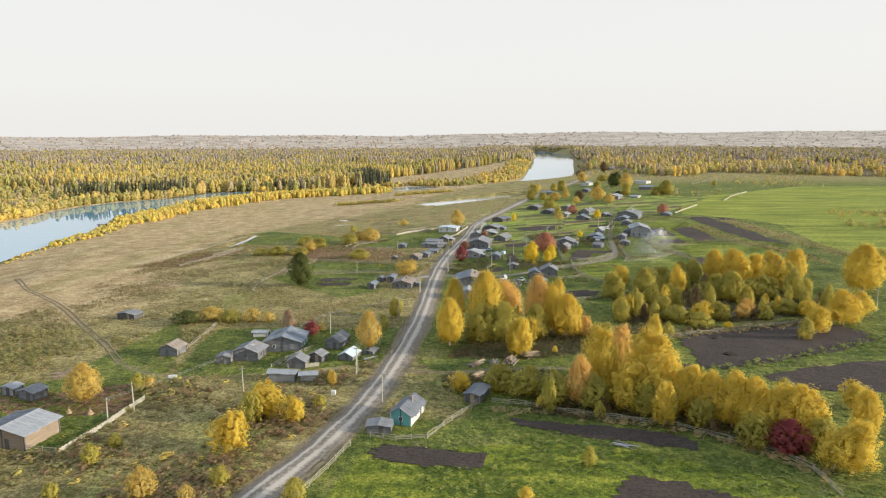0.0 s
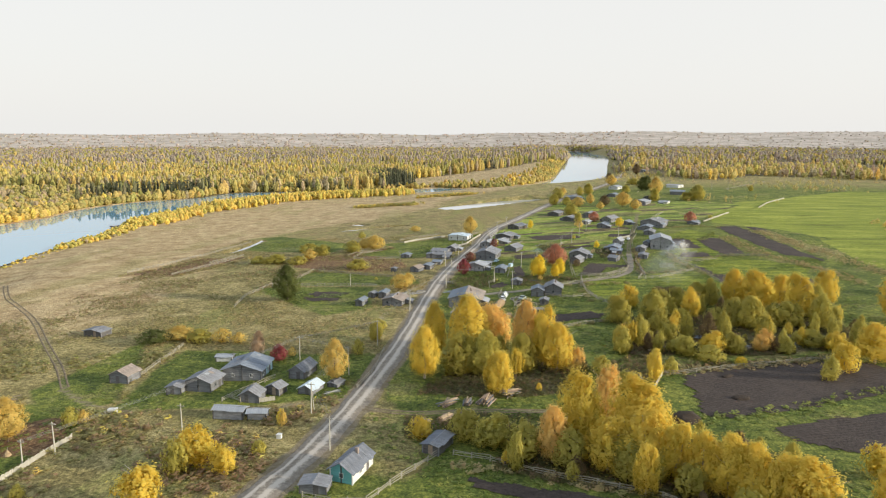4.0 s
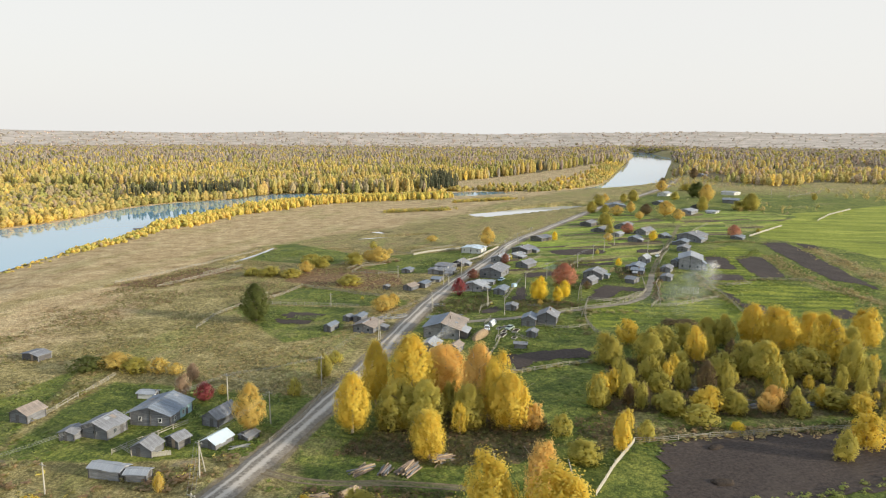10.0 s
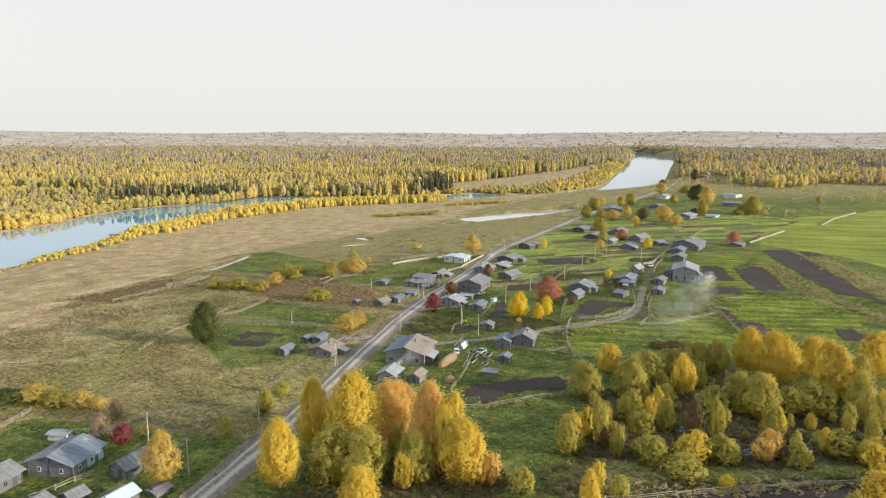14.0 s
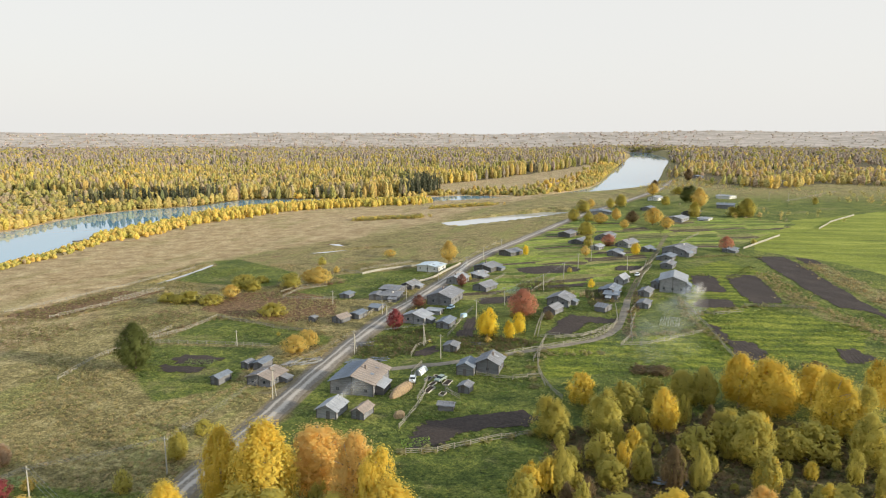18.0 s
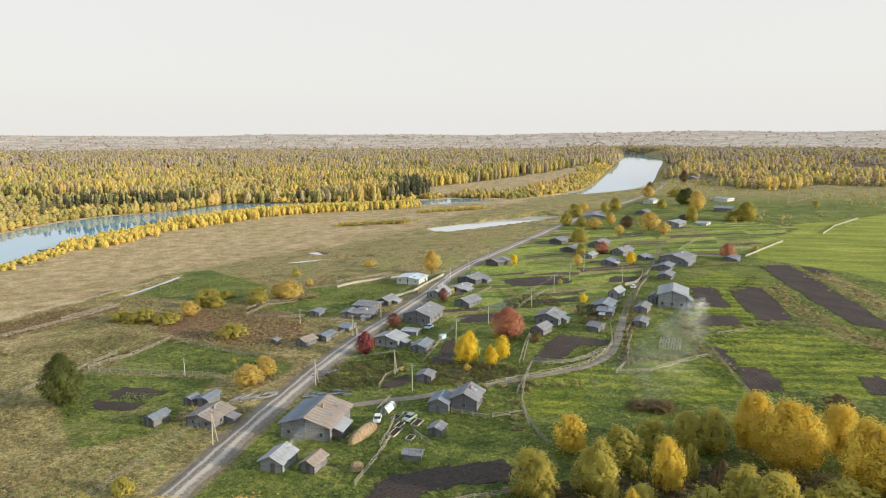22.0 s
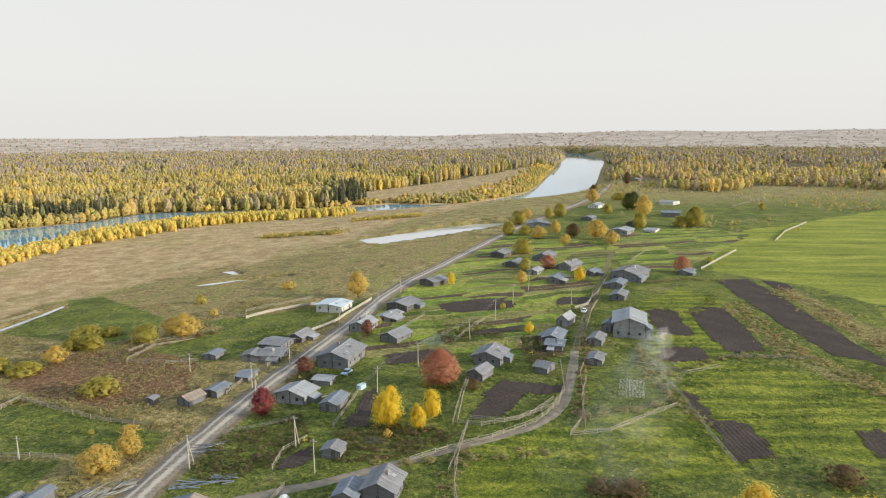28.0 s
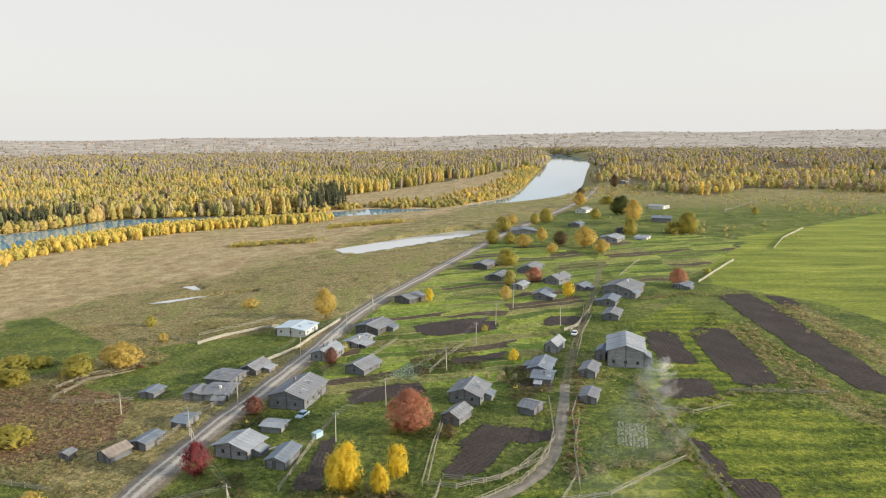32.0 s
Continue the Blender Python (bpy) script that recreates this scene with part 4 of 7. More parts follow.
def tree(x, y, h, w, kind):
    """A trunk with limbs under a crown of leaf sprays."""
    name, label, bark = KINDS[kind]
    size = min(range(4), key=lambda i: abs(math.log(SIZES[i][0] / h)))
    h0, w0, count, leaf = SIZES[size]
    rng = random.Random(round(x * 31 + y * 17))
    form = rng.randrange(4)
    key = (size, form)
    if (key, kind) not in crowns:
        low = h0 * (0.04 if size == 0 else 0.07 if kind in ("olive", "green", "brown", "red", "crimson") else 0.14)
        v, f, soft = leaf_cloud(h0, w0, count, leaf, 11 * size + form + len(kind), low, kind in ("yellow", "bright", "peach", "olive", "pink"))
        crowns[key, kind] = mesh_of("crown", v, f.tolist(), LEAF[kind], True)
        crowns[key, kind].normals_split_custom_set(soft.tolist())
    if (key, bark) not in trunks:
        bm = bmesh.new()
        r = random.Random(size * 5 + form)
        bend = [Vector((r.uniform(-0.02, 0.02) * h0 * i, r.uniform(-0.02, 0.02) * h0 * i, h0 * 0.9 * i / 4)) for i in range(5)]
        bend[0].z = -0.4
        r0 = 0.016 * h0 + 0.03
        for i in range(4):
            tube(bm, bend[i], bend[i + 1], r0 * (1 - 0.22 * i), r0 * (1 - 0.22 * (i + 1)), 6)
        for i in range(3 + 2 * size):
            a0 = bend[1].lerp(bend[4], r.uniform(0, 0.8))
            ang, out = r.uniform(0, 6.28), r.uniform(0.2, 0.38) * w0
            tube(bm, a0, a0 + Vector((math.cos(ang) * out, math.sin(ang) * out, out * r.uniform(0.5, 1.2))), r0 * 0.35, r0 * 0.1, 4)
        me = bpy.data.meshes.new("trunk")
        bm.to_mesh(me)
        bm.free()
        me.materials.append(bark)
        trunks[key, bark] = me
    top = tagged(new(name if h > 2.6 else "bush"), label if h > 2.6 else "low bush with " + label.split(" with ")[-1] if " with " in label else label, "tree" if h > 2.6 else "bush", "trees")
    top.matrix_basis = pose(x, y, height(x, y), 0, 0, rng.uniform(0, 360)) @ Matrix.Diagonal((w * (wide := 1.22 if kind in ("yellow", "bright", "peach", "olive") else 1.05) / w0, w * wide / w0, h / h0, 1))
    part("trunk", trunks[key, bark], None, top)
    part("crown", crowns[key, kind], None, top)


# ---- poles, fences ----
POLES = []


def pole(x, y, h, braced):
    """A wooden power pole with a cross-arm and insulators."""
    POLES.append((x, y, h))
    ob = tagged(new("utility_pole"), "grey wooden power pole" + (" with a slanting brace" if braced else ""), "utility pole", "power line")
    rng = random.Random(round(x * 3 + y))
    ob.matrix_basis = pose(x, y, height(x, y), rng.uniform(-1.5, 1.5), rng.uniform(-1.5, 1.5), 80)
    part("post", tube(bmesh.new(), (0, 0, -0.5), (0, 0, h), 0.15, 0.1, 8), FENCE_PALE, ob)
    part("cross_arm", box(bmesh.new(), -0.06, 0.06, -0.8, 0.8, h - 0.55, h - 0.43), FENCE_WOOD, ob)
    for s in (-0.7, -0.3, 0.3, 0.7):
        part("insulator", tube(bmesh.new(), (0, s, h - 0.43), (0, s, h - 0.28), 0.03, 0.02, 6), INSULATOR, ob)
    if braced:
        part("brace", tube(bmesh.new(), (1.9, 0.2, -0.4), (0.1, 0, h * 0.85), 0.12, 0.09, 8), FENCE_PALE, ob)
    return ob


def unit_mesh(name, material, *boxes):
    bm = bmesh.new()
    for b in boxes:
        box(bm, *b)
    me = bpy.data.meshes.new(name)
    bm.to_mesh(me)
    bm.free()
    me.materials.append(material)
    return me


POST = unit_mesh("post", FENCE_WOOD, (-0.07, 0.07, -0.07, 0.07, -0.4, 1.25))
RAIL = unit_mesh("rail", FENCE_WOOD, (0, 1, -0.03, 0.03, -0.05, 0.05))
POST_PALE = unit_mesh("post", FENCE_PALE, (-0.08, 0.08, -0.08, 0.08, -0.4, 1.3))
BOARDS = unit_mesh("boards", FENCE_PALE, *[(k / 12 + 0.004, (k + 1) / 12 - 0.006, 0.03, 0.07, 0.12 + 0.03 * math.sin(k * 2.3), 1.12 + 0.08 * math.sin(k * 1.7)) for k in range(12)])


def fence(style, corners):
    """Posts with rails, or with upright boards, from corner to corner."""
    ob = tagged(new("fence"), "weathered pole fence of posts and rails" if style == "rail" else "pale board fence on posts", "fence", "fences")
    x0, y0 = corners[0]
    z0 = height(x0, y0)
    ob.matrix_basis = pose(x0, y0, z0)
    rng = random.Random(round(x0 * 5 + y0))
    span = 3.2 if y0 < 330 else 5.5
    for (ax, ay), (bx, by) in zip(corners, corners[1:]):
        d = math.hypot(bx - ax, by - ay)
        k = max(1, round(d / span))
        turn = math.degrees(math.atan2(by - ay, bx - ax))
        for i in range(k):
            px, py = ax + (bx - ax) * i / k, ay + (by - ay) * i / k
            qx, qy = ax + (bx - ax) * (i + 1) / k, ay + (by - ay) * (i + 1) / k
            pz, qz = height(px, py) - z0, height(qx, qy) - z0
            part("post", POST if style == "rail" else POST_PALE, None, ob).matrix_basis = pose(px - x0, py - y0, pz, rng.uniform(-5, 5), rng.uniform(-5, 5), turn)
            tilt = -math.degrees(math.atan2(qz - pz, d / k))
            if style == "rail":
                for hgt in (0.35, 0.72, 1.08):
                    part("rail", RAIL, None, ob).matrix_basis = pose(px - x0, py - y0, pz + hgt + rng.uniform(-0.1, 0.1), 0, tilt + rng.uniform(-2.5, 2.5), turn) @ Matrix.Diagonal((d / k + 0.2, 1, 1, 1))
            else:
                tagged(part("board_panel", BOARDS, None, ob), kind="stuff").matrix_basis = pose(px - x0, py - y0, pz, 0, tilt, turn) @ Matrix.Diagonal((d / k, 1, 1, 1))
    return ob


# ---- far woods ----
def lumpy_crown(shape, bands, r):
    """A closed, uneven crown one high and one wide, as loose triangles."""
    s = np.linspace(0.03, 0.86, bands + 1)
    prof = np.sin(np.pi * (0.12 + 0.88 * s) ** 0.9) ** 0.6 * 0.5 if shape == 0 else (1.02 - s) * 0.42
    a = np.arange(6) * 1.047 + r.uniform(-0.3, 0.3, (bands + 1, 6)) + np.arange(bands + 1)[:, None] * 0.5
    rad = prof[:, None] * r.uniform(0.68, 1.15, (bands + 1, 6))
    ring = np.stack([np.cos(a) * rad, np.sin(a) * rad, s[:, None] + r.uniform(-0.05, 0.05, a.shape)], -1)
    tip = np.array([0, 0, 1.0 if shape else 0.97])
    out = []
    for k in range(6):
        n = (k + 1) % 6
        for i in range(bands):
            out += [ring[i, k], ring[i, n], ring[i + 1, n], ring[i, k], ring[i + 1, n], ring[i + 1, k]]
        out += [ring[bands, k], ring[bands, n], tip]
    return np.array(out)


def scatter(name, label, spots, seed, kinds, category="forest", sprays=38, puff=1.1, body=0):
    """Many plants as one mesh. spots: rows of x, y, height, width; kinds: rows of share, colour, shape (0 round, 1 pointed)."""
    rs = np.random.RandomState(seed)
    spots = np.asarray(spots, float)
    shares = np.cumsum([k[0] for k in kinds])
    group = 0.5 + 0.25 * np.sin(spots[:, 0] / 37 + 2 * np.sin(spots[:, 1] / 61)) + 0.25 * np.sin(spots[:, 1] / 43 + 1.7 * np.sin(spots[:, 0] / 29))
    which = np.searchsorted(shares, np.clip(0.6 * group + 0.4 * rs.uniform(0, 1, len(spots)) + rs.normal(0, 0.12, len(spots)), 0, 0.999) * shares[-1])
    z = gz(spots[:, 0], spots[:, 1])
    forms = []
    for shape in (0, 1):
        for f in range(5):
            r = np.random.RandomState(100 * shape + f)
            n = sprays
            if shape == 0:
                s = r.uniform(0.02, 1, n)
                prof = np.sin(np.pi * s ** 0.75) ** 0.7 * 0.5
            else:
                s = r.uniform(0.02, 1, n) ** 1.2
                prof = (1.02 - s) * 0.5
            a = r.uniform(0, 6.283, n)
            rad = prof * r.uniform(0.55, 1, n)
            p = np.stack([np.cos(a) * rad, np.sin(a) * rad, s * 0.95], -1)
            out = np.stack([np.cos(a), np.sin(a), np.full(n, 0.5) if shape == 0 else np.full(n, 0.2)], -1) + r.normal(size=(n, 3)) * 0.35
            out /= np.linalg.norm(out, axis=1)[:, None]
            t = np.cross(out, r.normal(size=(n, 3)))
            t /= np.linalg.norm(t, axis=1)[:, None]
            b = np.cross(out, t)
            size = r.uniform(0.13, 0.24, n)[:, None] * (46 / n) ** 0.25 * puff * np.array([1, 1, 0.26])
            loose = np.stack([p + t * size, p - t * size * 0.6 + b * size, p - t * size * 0.6 - b * size], 1).reshape(-1, 3)
            if body:
                loose = np.r_[lumpy_crown(shape, body, r), loose]
            forms.append(loose)
    form = np.array([kinds[k][2] for k in which]) * 5 + rs.randint(0, 5, len(spots))
    turn = rs.uniform(0, 6.283, len(spots))
    base = np.stack(forms)[form]
    c, s = np.cos(turn)[:, None], np.sin(turn)[:, None]
    w, h = spots[:, 3:4], spots[:, 2:3]
    v = np.stack([(base[..., 0] * c - base[..., 1] * s) * w + spots[:, 0:1], (base[..., 0] * s + base[..., 1] * c) * w + spots[:, 1:2], base[..., 2] * h + z[:, None]], -1)
    n = v.shape[1]
    tint = np.array([kinds[k][1] for k in which]) * rs.uniform(0.9, 1.1, (len(spots), 1)) * rs.uniform(0.94, 1.06, (len(spots), 3))
    me = bpy.data.meshes.new(name)
    total = len(spots) * n
    me.vertices.add(total)
    me.vertices.foreach_set("co", v.ravel())
    me.loops.add(total)
    me.loops.foreach_set("vertex_index", np.arange(total, dtype=np.int32))
    me.polygons.add(total // 3)
    me.polygons.foreach_set("loop_start", np.arange(0, total, 3, dtype=np.int32))
    me.update(calc_edges=True)
    col = me.color_attributes.new("tint", "FLOAT_COLOR", "POINT")
    col.data.foreach_set("color", np.repeat(np.c_[np.clip(tint, 0, 1), np.ones(len(spots))], n, axis=0).ravel())
    me.materials.append(FOLIAGE)
    return tagged(new(name, me), label, category, kind="stuff")


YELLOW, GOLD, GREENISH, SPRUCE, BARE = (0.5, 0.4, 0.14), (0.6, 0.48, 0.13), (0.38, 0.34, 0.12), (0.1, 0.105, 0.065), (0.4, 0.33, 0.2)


def sown(seed, count, near, far, lo, hi):
    """Spots spread evenly to the eye over a sector seen from the start: turn in degrees from ahead."""
    rs = np.random.RandomState(seed)
    r = near * (far / near) ** (rs.uniform(0, 1, count) ** 0.9)
    a = np.radians(rs.uniform(lo, hi, count))
    return 30 + r * np.sin(a), 80 + r * np.cos(a), r, rs


# bare-twig tone, paled so that distance haze sits in the tint
HAZED_TWIGS = (0.37, 0.315, 0.25)


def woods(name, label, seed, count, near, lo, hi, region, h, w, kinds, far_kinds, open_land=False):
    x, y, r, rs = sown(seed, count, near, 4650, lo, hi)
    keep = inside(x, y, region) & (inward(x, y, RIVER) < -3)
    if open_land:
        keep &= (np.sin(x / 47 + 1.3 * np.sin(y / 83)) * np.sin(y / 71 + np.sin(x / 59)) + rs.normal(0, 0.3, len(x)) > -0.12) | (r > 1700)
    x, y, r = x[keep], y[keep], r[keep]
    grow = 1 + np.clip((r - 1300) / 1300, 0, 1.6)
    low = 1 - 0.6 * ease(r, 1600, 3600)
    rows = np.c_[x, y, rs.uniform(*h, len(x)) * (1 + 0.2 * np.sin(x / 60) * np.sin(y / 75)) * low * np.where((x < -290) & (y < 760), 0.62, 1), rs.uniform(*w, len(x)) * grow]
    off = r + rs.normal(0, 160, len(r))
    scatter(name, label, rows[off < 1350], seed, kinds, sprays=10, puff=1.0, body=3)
    # beyond 1350 m and 3300 m paler tints imitate the haze of distance
    scatter(name, label + ", thinner and haze-toned in the distance", rows[(off >= 1350) & (off < 3300)], seed + 1, far_kinds, sprays=3, body=2)
    scatter(name, label + ", haze-paled on the far hills", rows[off >= 3300][::3], seed + 2, HAZED_HILLS, sprays=2, body=1)


# tints of the farthest trees: pale pinkish haze put into the colour
HAZED_HILLS = ((0.3, (0.36, 0.31, 0.25), 0), (0.4, (0.45, 0.385, 0.32), 0), (0.3, (0.56, 0.485, 0.42), 0))
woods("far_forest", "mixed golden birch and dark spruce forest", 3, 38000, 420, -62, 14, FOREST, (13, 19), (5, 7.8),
      ((0.09, SPRUCE, 1), (0.32, GREENISH, 0), (0.12, BARE, 0), (0.36, YELLOW, 0), (0.12, GOLD, 0)), ((0.08, SPRUCE, 1), (0.24, GREENISH, 0), (0.42, HAZED_TWIGS, 0), (0.22, YELLOW, 0)))
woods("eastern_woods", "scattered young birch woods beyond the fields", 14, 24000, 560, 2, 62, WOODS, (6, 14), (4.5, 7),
      ((0.05, SPRUCE, 1), (0.3, (0.4, 0.37, 0.14), 0), (0.18, (0.44, 0.36, 0.24), 0), (0.32, (0.5, 0.41, 0.16), 0), (0.15, (0.62, 0.5, 0.15), 0)), ((0.12, SPRUCE, 1), (0.26, GREENISH, 0), (0.4, HAZED_TWIGS, 0), (0.24, YELLOW, 0)), True)


rs = np.random.RandomState(19)
t = rs.uniform(0, 1, 700)
bend = np.c_[180 + 190 * t + rs.normal(0, 25, 700), 2750 - 90 * t + rs.uniform(0, 260, 700), rs.uniform(5, 9, 700), rs.uniform(6, 10, 700)]
# the pale half of these tints imitates haze over the bend
scatter("bend_forest", "forest behind the river bend, half of it paled for haze", bend[inward(bend[:, 0], bend[:, 1], RIVER) < -2], 19, ((0.1, SPRUCE, 1), (0.4, GREENISH, 0), (0.5, HAZED_TWIGS, 0)), puff=1.5)


def along(line, count, width, seed, h, w):
    """Spots strewn along a line."""
    rs = np.random.RandomState(seed)
    line = np.array(smooth(line, 4))
    k = rs.randint(0, len(line), count)
    off = rs.normal(0, width / 2, (count, 2))
    return np.c_[line[k] + off, rs.uniform(*h, count), rs.uniform(*w, count)]


WILLOW = [(-223, 270), (-240, 320), (-248, 360), (-252, 391), (-254, 440), (-260, 470), (-263, 500), (-264, 560), (-255, 612), (-235, 672), (-203, 716), (-156, 748), (-110, 768)]
scatter("riverside_willows", "yellow-green willow scrub along the river bank", np.r_[along(WILLOW[:4], 110, 5, 7, (0.4, 1.1), (1.0, 2.2)), along(WILLOW[3:7], 260, 7, 8, (1.5, 3.2), (2, 3.5)), along(WILLOW[6:9], 900, 14, 28, (2.6, 5.2), (2.5, 4.0)), along(WILLOW[8:], 1900, 15, 29, (4, 8), (2.5, 4.2))], 8, ((0.6, GOLD, 0), (0.35, (0.48, 0.42, 0.12), 0), (0.05, BARE, 0)), "shrubs", 10, 1.1, 3)
scatter("meadow_willows", "low willow rows in the meadow", np.r_[along([(-126, 622), (-100, 627), (-75, 628)], 260, 8, 9, (1.5, 3), (2, 3.5)), along([(-80, 708), (-30, 716)], 260, 9, 10, (1.5, 3), (2, 4))], 9, ((0.6, GOLD, 0), (0.4, GREENISH, 0)), "shrubs")
bank = np.r_[along(RIVER_FAR[2:], 4200, 34, 11, (3, 7.5), (3.5, 6)), along(RIVER_FAR[12:], 1500, 70, 12, (4, 9), (4, 7))]
deep = inward(bank[:, 0], bank[:, 1], RIVER)
bank = bank[(deep < -4) & inside(bank[:, 0], bank[:, 1], [*RIVER_FAR, (-700, 400), (-700, 1100), (100, 2800)])]
scatter("far_bank_willows", "golden willow belt on the far river bank", bank, 11, ((0.25, GOLD, 0), (0.4, YELLOW, 0), (0.35, GREENISH, 0)), "shrubs", 12, 1.2, 4)
wall = along([(p[0] - 4, p[1] + 26) for p in FOREST_EDGE[3:9]], 420, 22, 13, (15, 21), (4.5, 6.5))
wall = wall[inward(wall[:, 0], wall[:, 1], RIVER) < -9]
scatter("spruce_edge", "dark spruce edge of the forest above the river", wall, 13, ((0.7, SPRUCE, 1), (0.3, (0.2, 0.2, 0.1), 0)), sprays=18, puff=1.1, body=4)

# tufts of grass and weeds
rs = np.random.RandomState(21)
tx, ty = rs.uniform(-150, 150, 150000), 85 + 330 * rs.uniform(0, 1, 150000) ** 1.2
clump = np.sin(tx * 0.13 + 2 * np.sin(ty * 0.05)) * np.sin(ty * 0.11 + np.sin(tx * 0.07)) + rs.normal(0, 0.45, len(tx))
road_at = np.interp(ty, [p[1] for p in ROAD], [p[0] for p in ROAD])
lawn = (tx > road_at)
bare = gap(tx, ty, smooth(ROAD, 8)) < 4
for poly in LAWNS:
    lawn |= inside(tx, ty, poly)
for poly in FIELDS:
    bare |= inside(tx, ty, poly)
for track in TRACKS:
    bare |= gap(tx, ty, smooth(track, 6)) < 2
bush = np.zeros(len(tx), bool)
for poly in THICKETS + WEEDS:
    bush |= inside(tx, ty, poly)


def tufts(name, label, pick, seed, h, w, kinds):
    k = np.flatnonzero(pick & ~bare)
    r = np.random.RandomState(seed)
    scatter(name, label, np.c_[tx[k], ty[k], r.uniform(*h, len(k)), r.uniform(*w, len(k))], seed, kinds, "grass", 10)


STRAW, SAGE, MOSS, LIME_GREEN, DEAD = (0.4, 0.32, 0.16), (0.3, 0.27, 0.12), (0.18, 0.17, 0.07), (0.24, 0.27, 0.08), (0.27, 0.19, 0.11)
tufts("meadow_tufts", "dry straw and weed tufts in the meadow", ~lawn & (clump > 0.15), 31, (0.3, 0.8), (0.45, 1.1), ((0.4, STRAW, 0), (0.3, SAGE, 0), (0.2, MOSS, 0), (0.12, DEAD, 0)))
tufts("lawn_tufts", "uneven green grass tufts on the plots", lawn & ~bush & (clump > 0.45), 32, (0.15, 0.4), (0.5, 1.3), ((0.5, LIME_GREEN, 0), (0.35, (0.15, 0.2, 0.045), 0), (0.15, (0.34, 0.36, 0.1), 0)))
# plant tints here are darkened as well, standing in for tree shade
tufts("undergrowth", "brown and olive undergrowth beneath the trees", bush, 33, (0.4, 1.3), (0.6, 1.3), ((0.25, (0.2, 0.18, 0.08), 0), (0.4, (0.12, 0.12, 0.05), 0), (0.3, (0.17, 0.12, 0.07), 0), (0.05, GOLD, 0)))
near_left = ~lawn & (ty < 190) & (clump > 0.45)
tufts("scrub", "knee-high olive and yellow scrub beside the road", near_left, 34, (0.5, 1.5), (0.9, 2.2), ((0.35, (0.26, 0.25, 0.09), 0), (0.35, SAGE, 0), (0.03, GOLD, 0), (0.27, DEAD, 0)))


# tall dry grass and weeds along the plot edges and fences
VERGES = [([(130, 407), (130, 377), (133, 353), (138, 338), (141, 317), (146, 290)], 420, 5, STRAW), ([(156, 433), (157, 411), (159, 389), (161, 370), (163, 340), (166, 300)], 520, 7, STRAW),
    ([(92, 333), (102, 341), (113, 348), (133, 348)], 130, 1.5, SAGE), ([(88, 357), (87, 332), (90, 316), (93, 300)], 150, 1.8, SAGE), ([(68, 305), (80, 309), (89, 313)], 90, 1.5, SAGE),
    ([(74, 365), (70, 333), (67, 315), (67, 303)], 150, 1.6, DEAD), ([(108, 446), (124, 453), (138, 451)], 130, 3, SAGE), ([(128, 422), (113, 396), (104, 402)], 110, 2, LIME_GREEN),
    ([(41, 256), (40, 270), (41, 285)], 60, 1.5, SAGE), ([(58, 285), (40, 281), (25, 279)], 90, 1.5, SAGE), ([(-84, 268), (-81, 286), (-74, 306)], 90, 1.8, DEAD), ([(-74, 306), (-55, 303), (-30, 294)], 120, 1.8, SAGE),
    ([(-157, 297), (-148, 322), (-142, 347)], 110, 1.6, STRAW), ([(-133, 297), (-125, 318), (-118, 344)], 110, 1.6, STRAW), ([(-68, 347), (-62, 358), (-50, 368)], 90, 1.8, DEAD), ([(5, 132), (25, 128), (45, 118), (56, 106)], 160, 2, STRAW),
    ([(50, 183), (68, 188), (99, 197)], 240, 3, STRAW), ([(53, 155), (72, 162), (105, 180)], 90, 2, LIME_GREEN), ([(18, 216), (33, 224), (42, 229)], 70, 1.4, SAGE)]
strewn = []
for k, (line, count, wide, colour) in enumerate(VERGES):
    strewn.append((along(line, count, wide, 200 + k, (0.4, 1.1), (0.8, 1.8)), colour))
for k, colour in enumerate((STRAW, SAGE, DEAD, LIME_GREEN)):
    scatter("verge_grass", ("tall straw grass", "olive weeds", "dead brown weeds", "rank green grass")[k] + " along plot edges and fences", np.concatenate([s for s, c in strewn if c == colour]), 210 + k, ((0.7, colour, 0), (0.3, SAGE, 0)), "grass", 14)


# rows of withered maize in the gardens
for k, row in enumerate(([(44.5, 352), (52, 354), (60, 356)], [(45, 355), (53, 357), (60, 359)])):
    scatter("maize_row", "row of withered maize in a garden", along(row, 60, 0.8, 230 + k, (1.2, 2.0), (0.5, 0.9)), 230 + k, ((0.6, (0.45, 0.38, 0.24), 1), (0.4, SAGE, 1)), "garden bed", 14)


# bushes scattered over the eastern fields, and a young plantation
rs = np.random.RandomState(41)
field_bushes = np.c_[rs.uniform(110, 800, 5200), rs.uniform(600, 1100, 5200), rs.uniform(1.2, 4.5, 5200), rs.uniform(1.5, 4.5, 5200)]
field_bushes = field_bushes[np.sin(field_bushes[:, 0] / 40) * np.sin(field_bushes[:, 1] / 55) + rs.normal(0, 0.4, 5200) > 1.05 - 0.0011 * (field_bushes[:, 1] - 600) * 2]
scatter("field_bushes", "bushes scattered over the eastern fields", field_bushes, 42, ((0.4, GREENISH, 0), (0.3, YELLOW, 0), (0.3, BARE, 0)), "shrubs")
nursery = np.c_[rs.uniform(215, 420, 1500), rs.uniform(300, 480, 1500), rs.uniform(1.5, 3.5, 1500), rs.uniform(2, 3.5, 1500)]
nursery = nursery[(nursery[:, 0] > 215 + 0.3 * np.abs(nursery[:, 1] - 400)) & (np.sin(nursery[:, 1] / 9) + rs.normal(0, 0.5, 1500) > -0.2)]
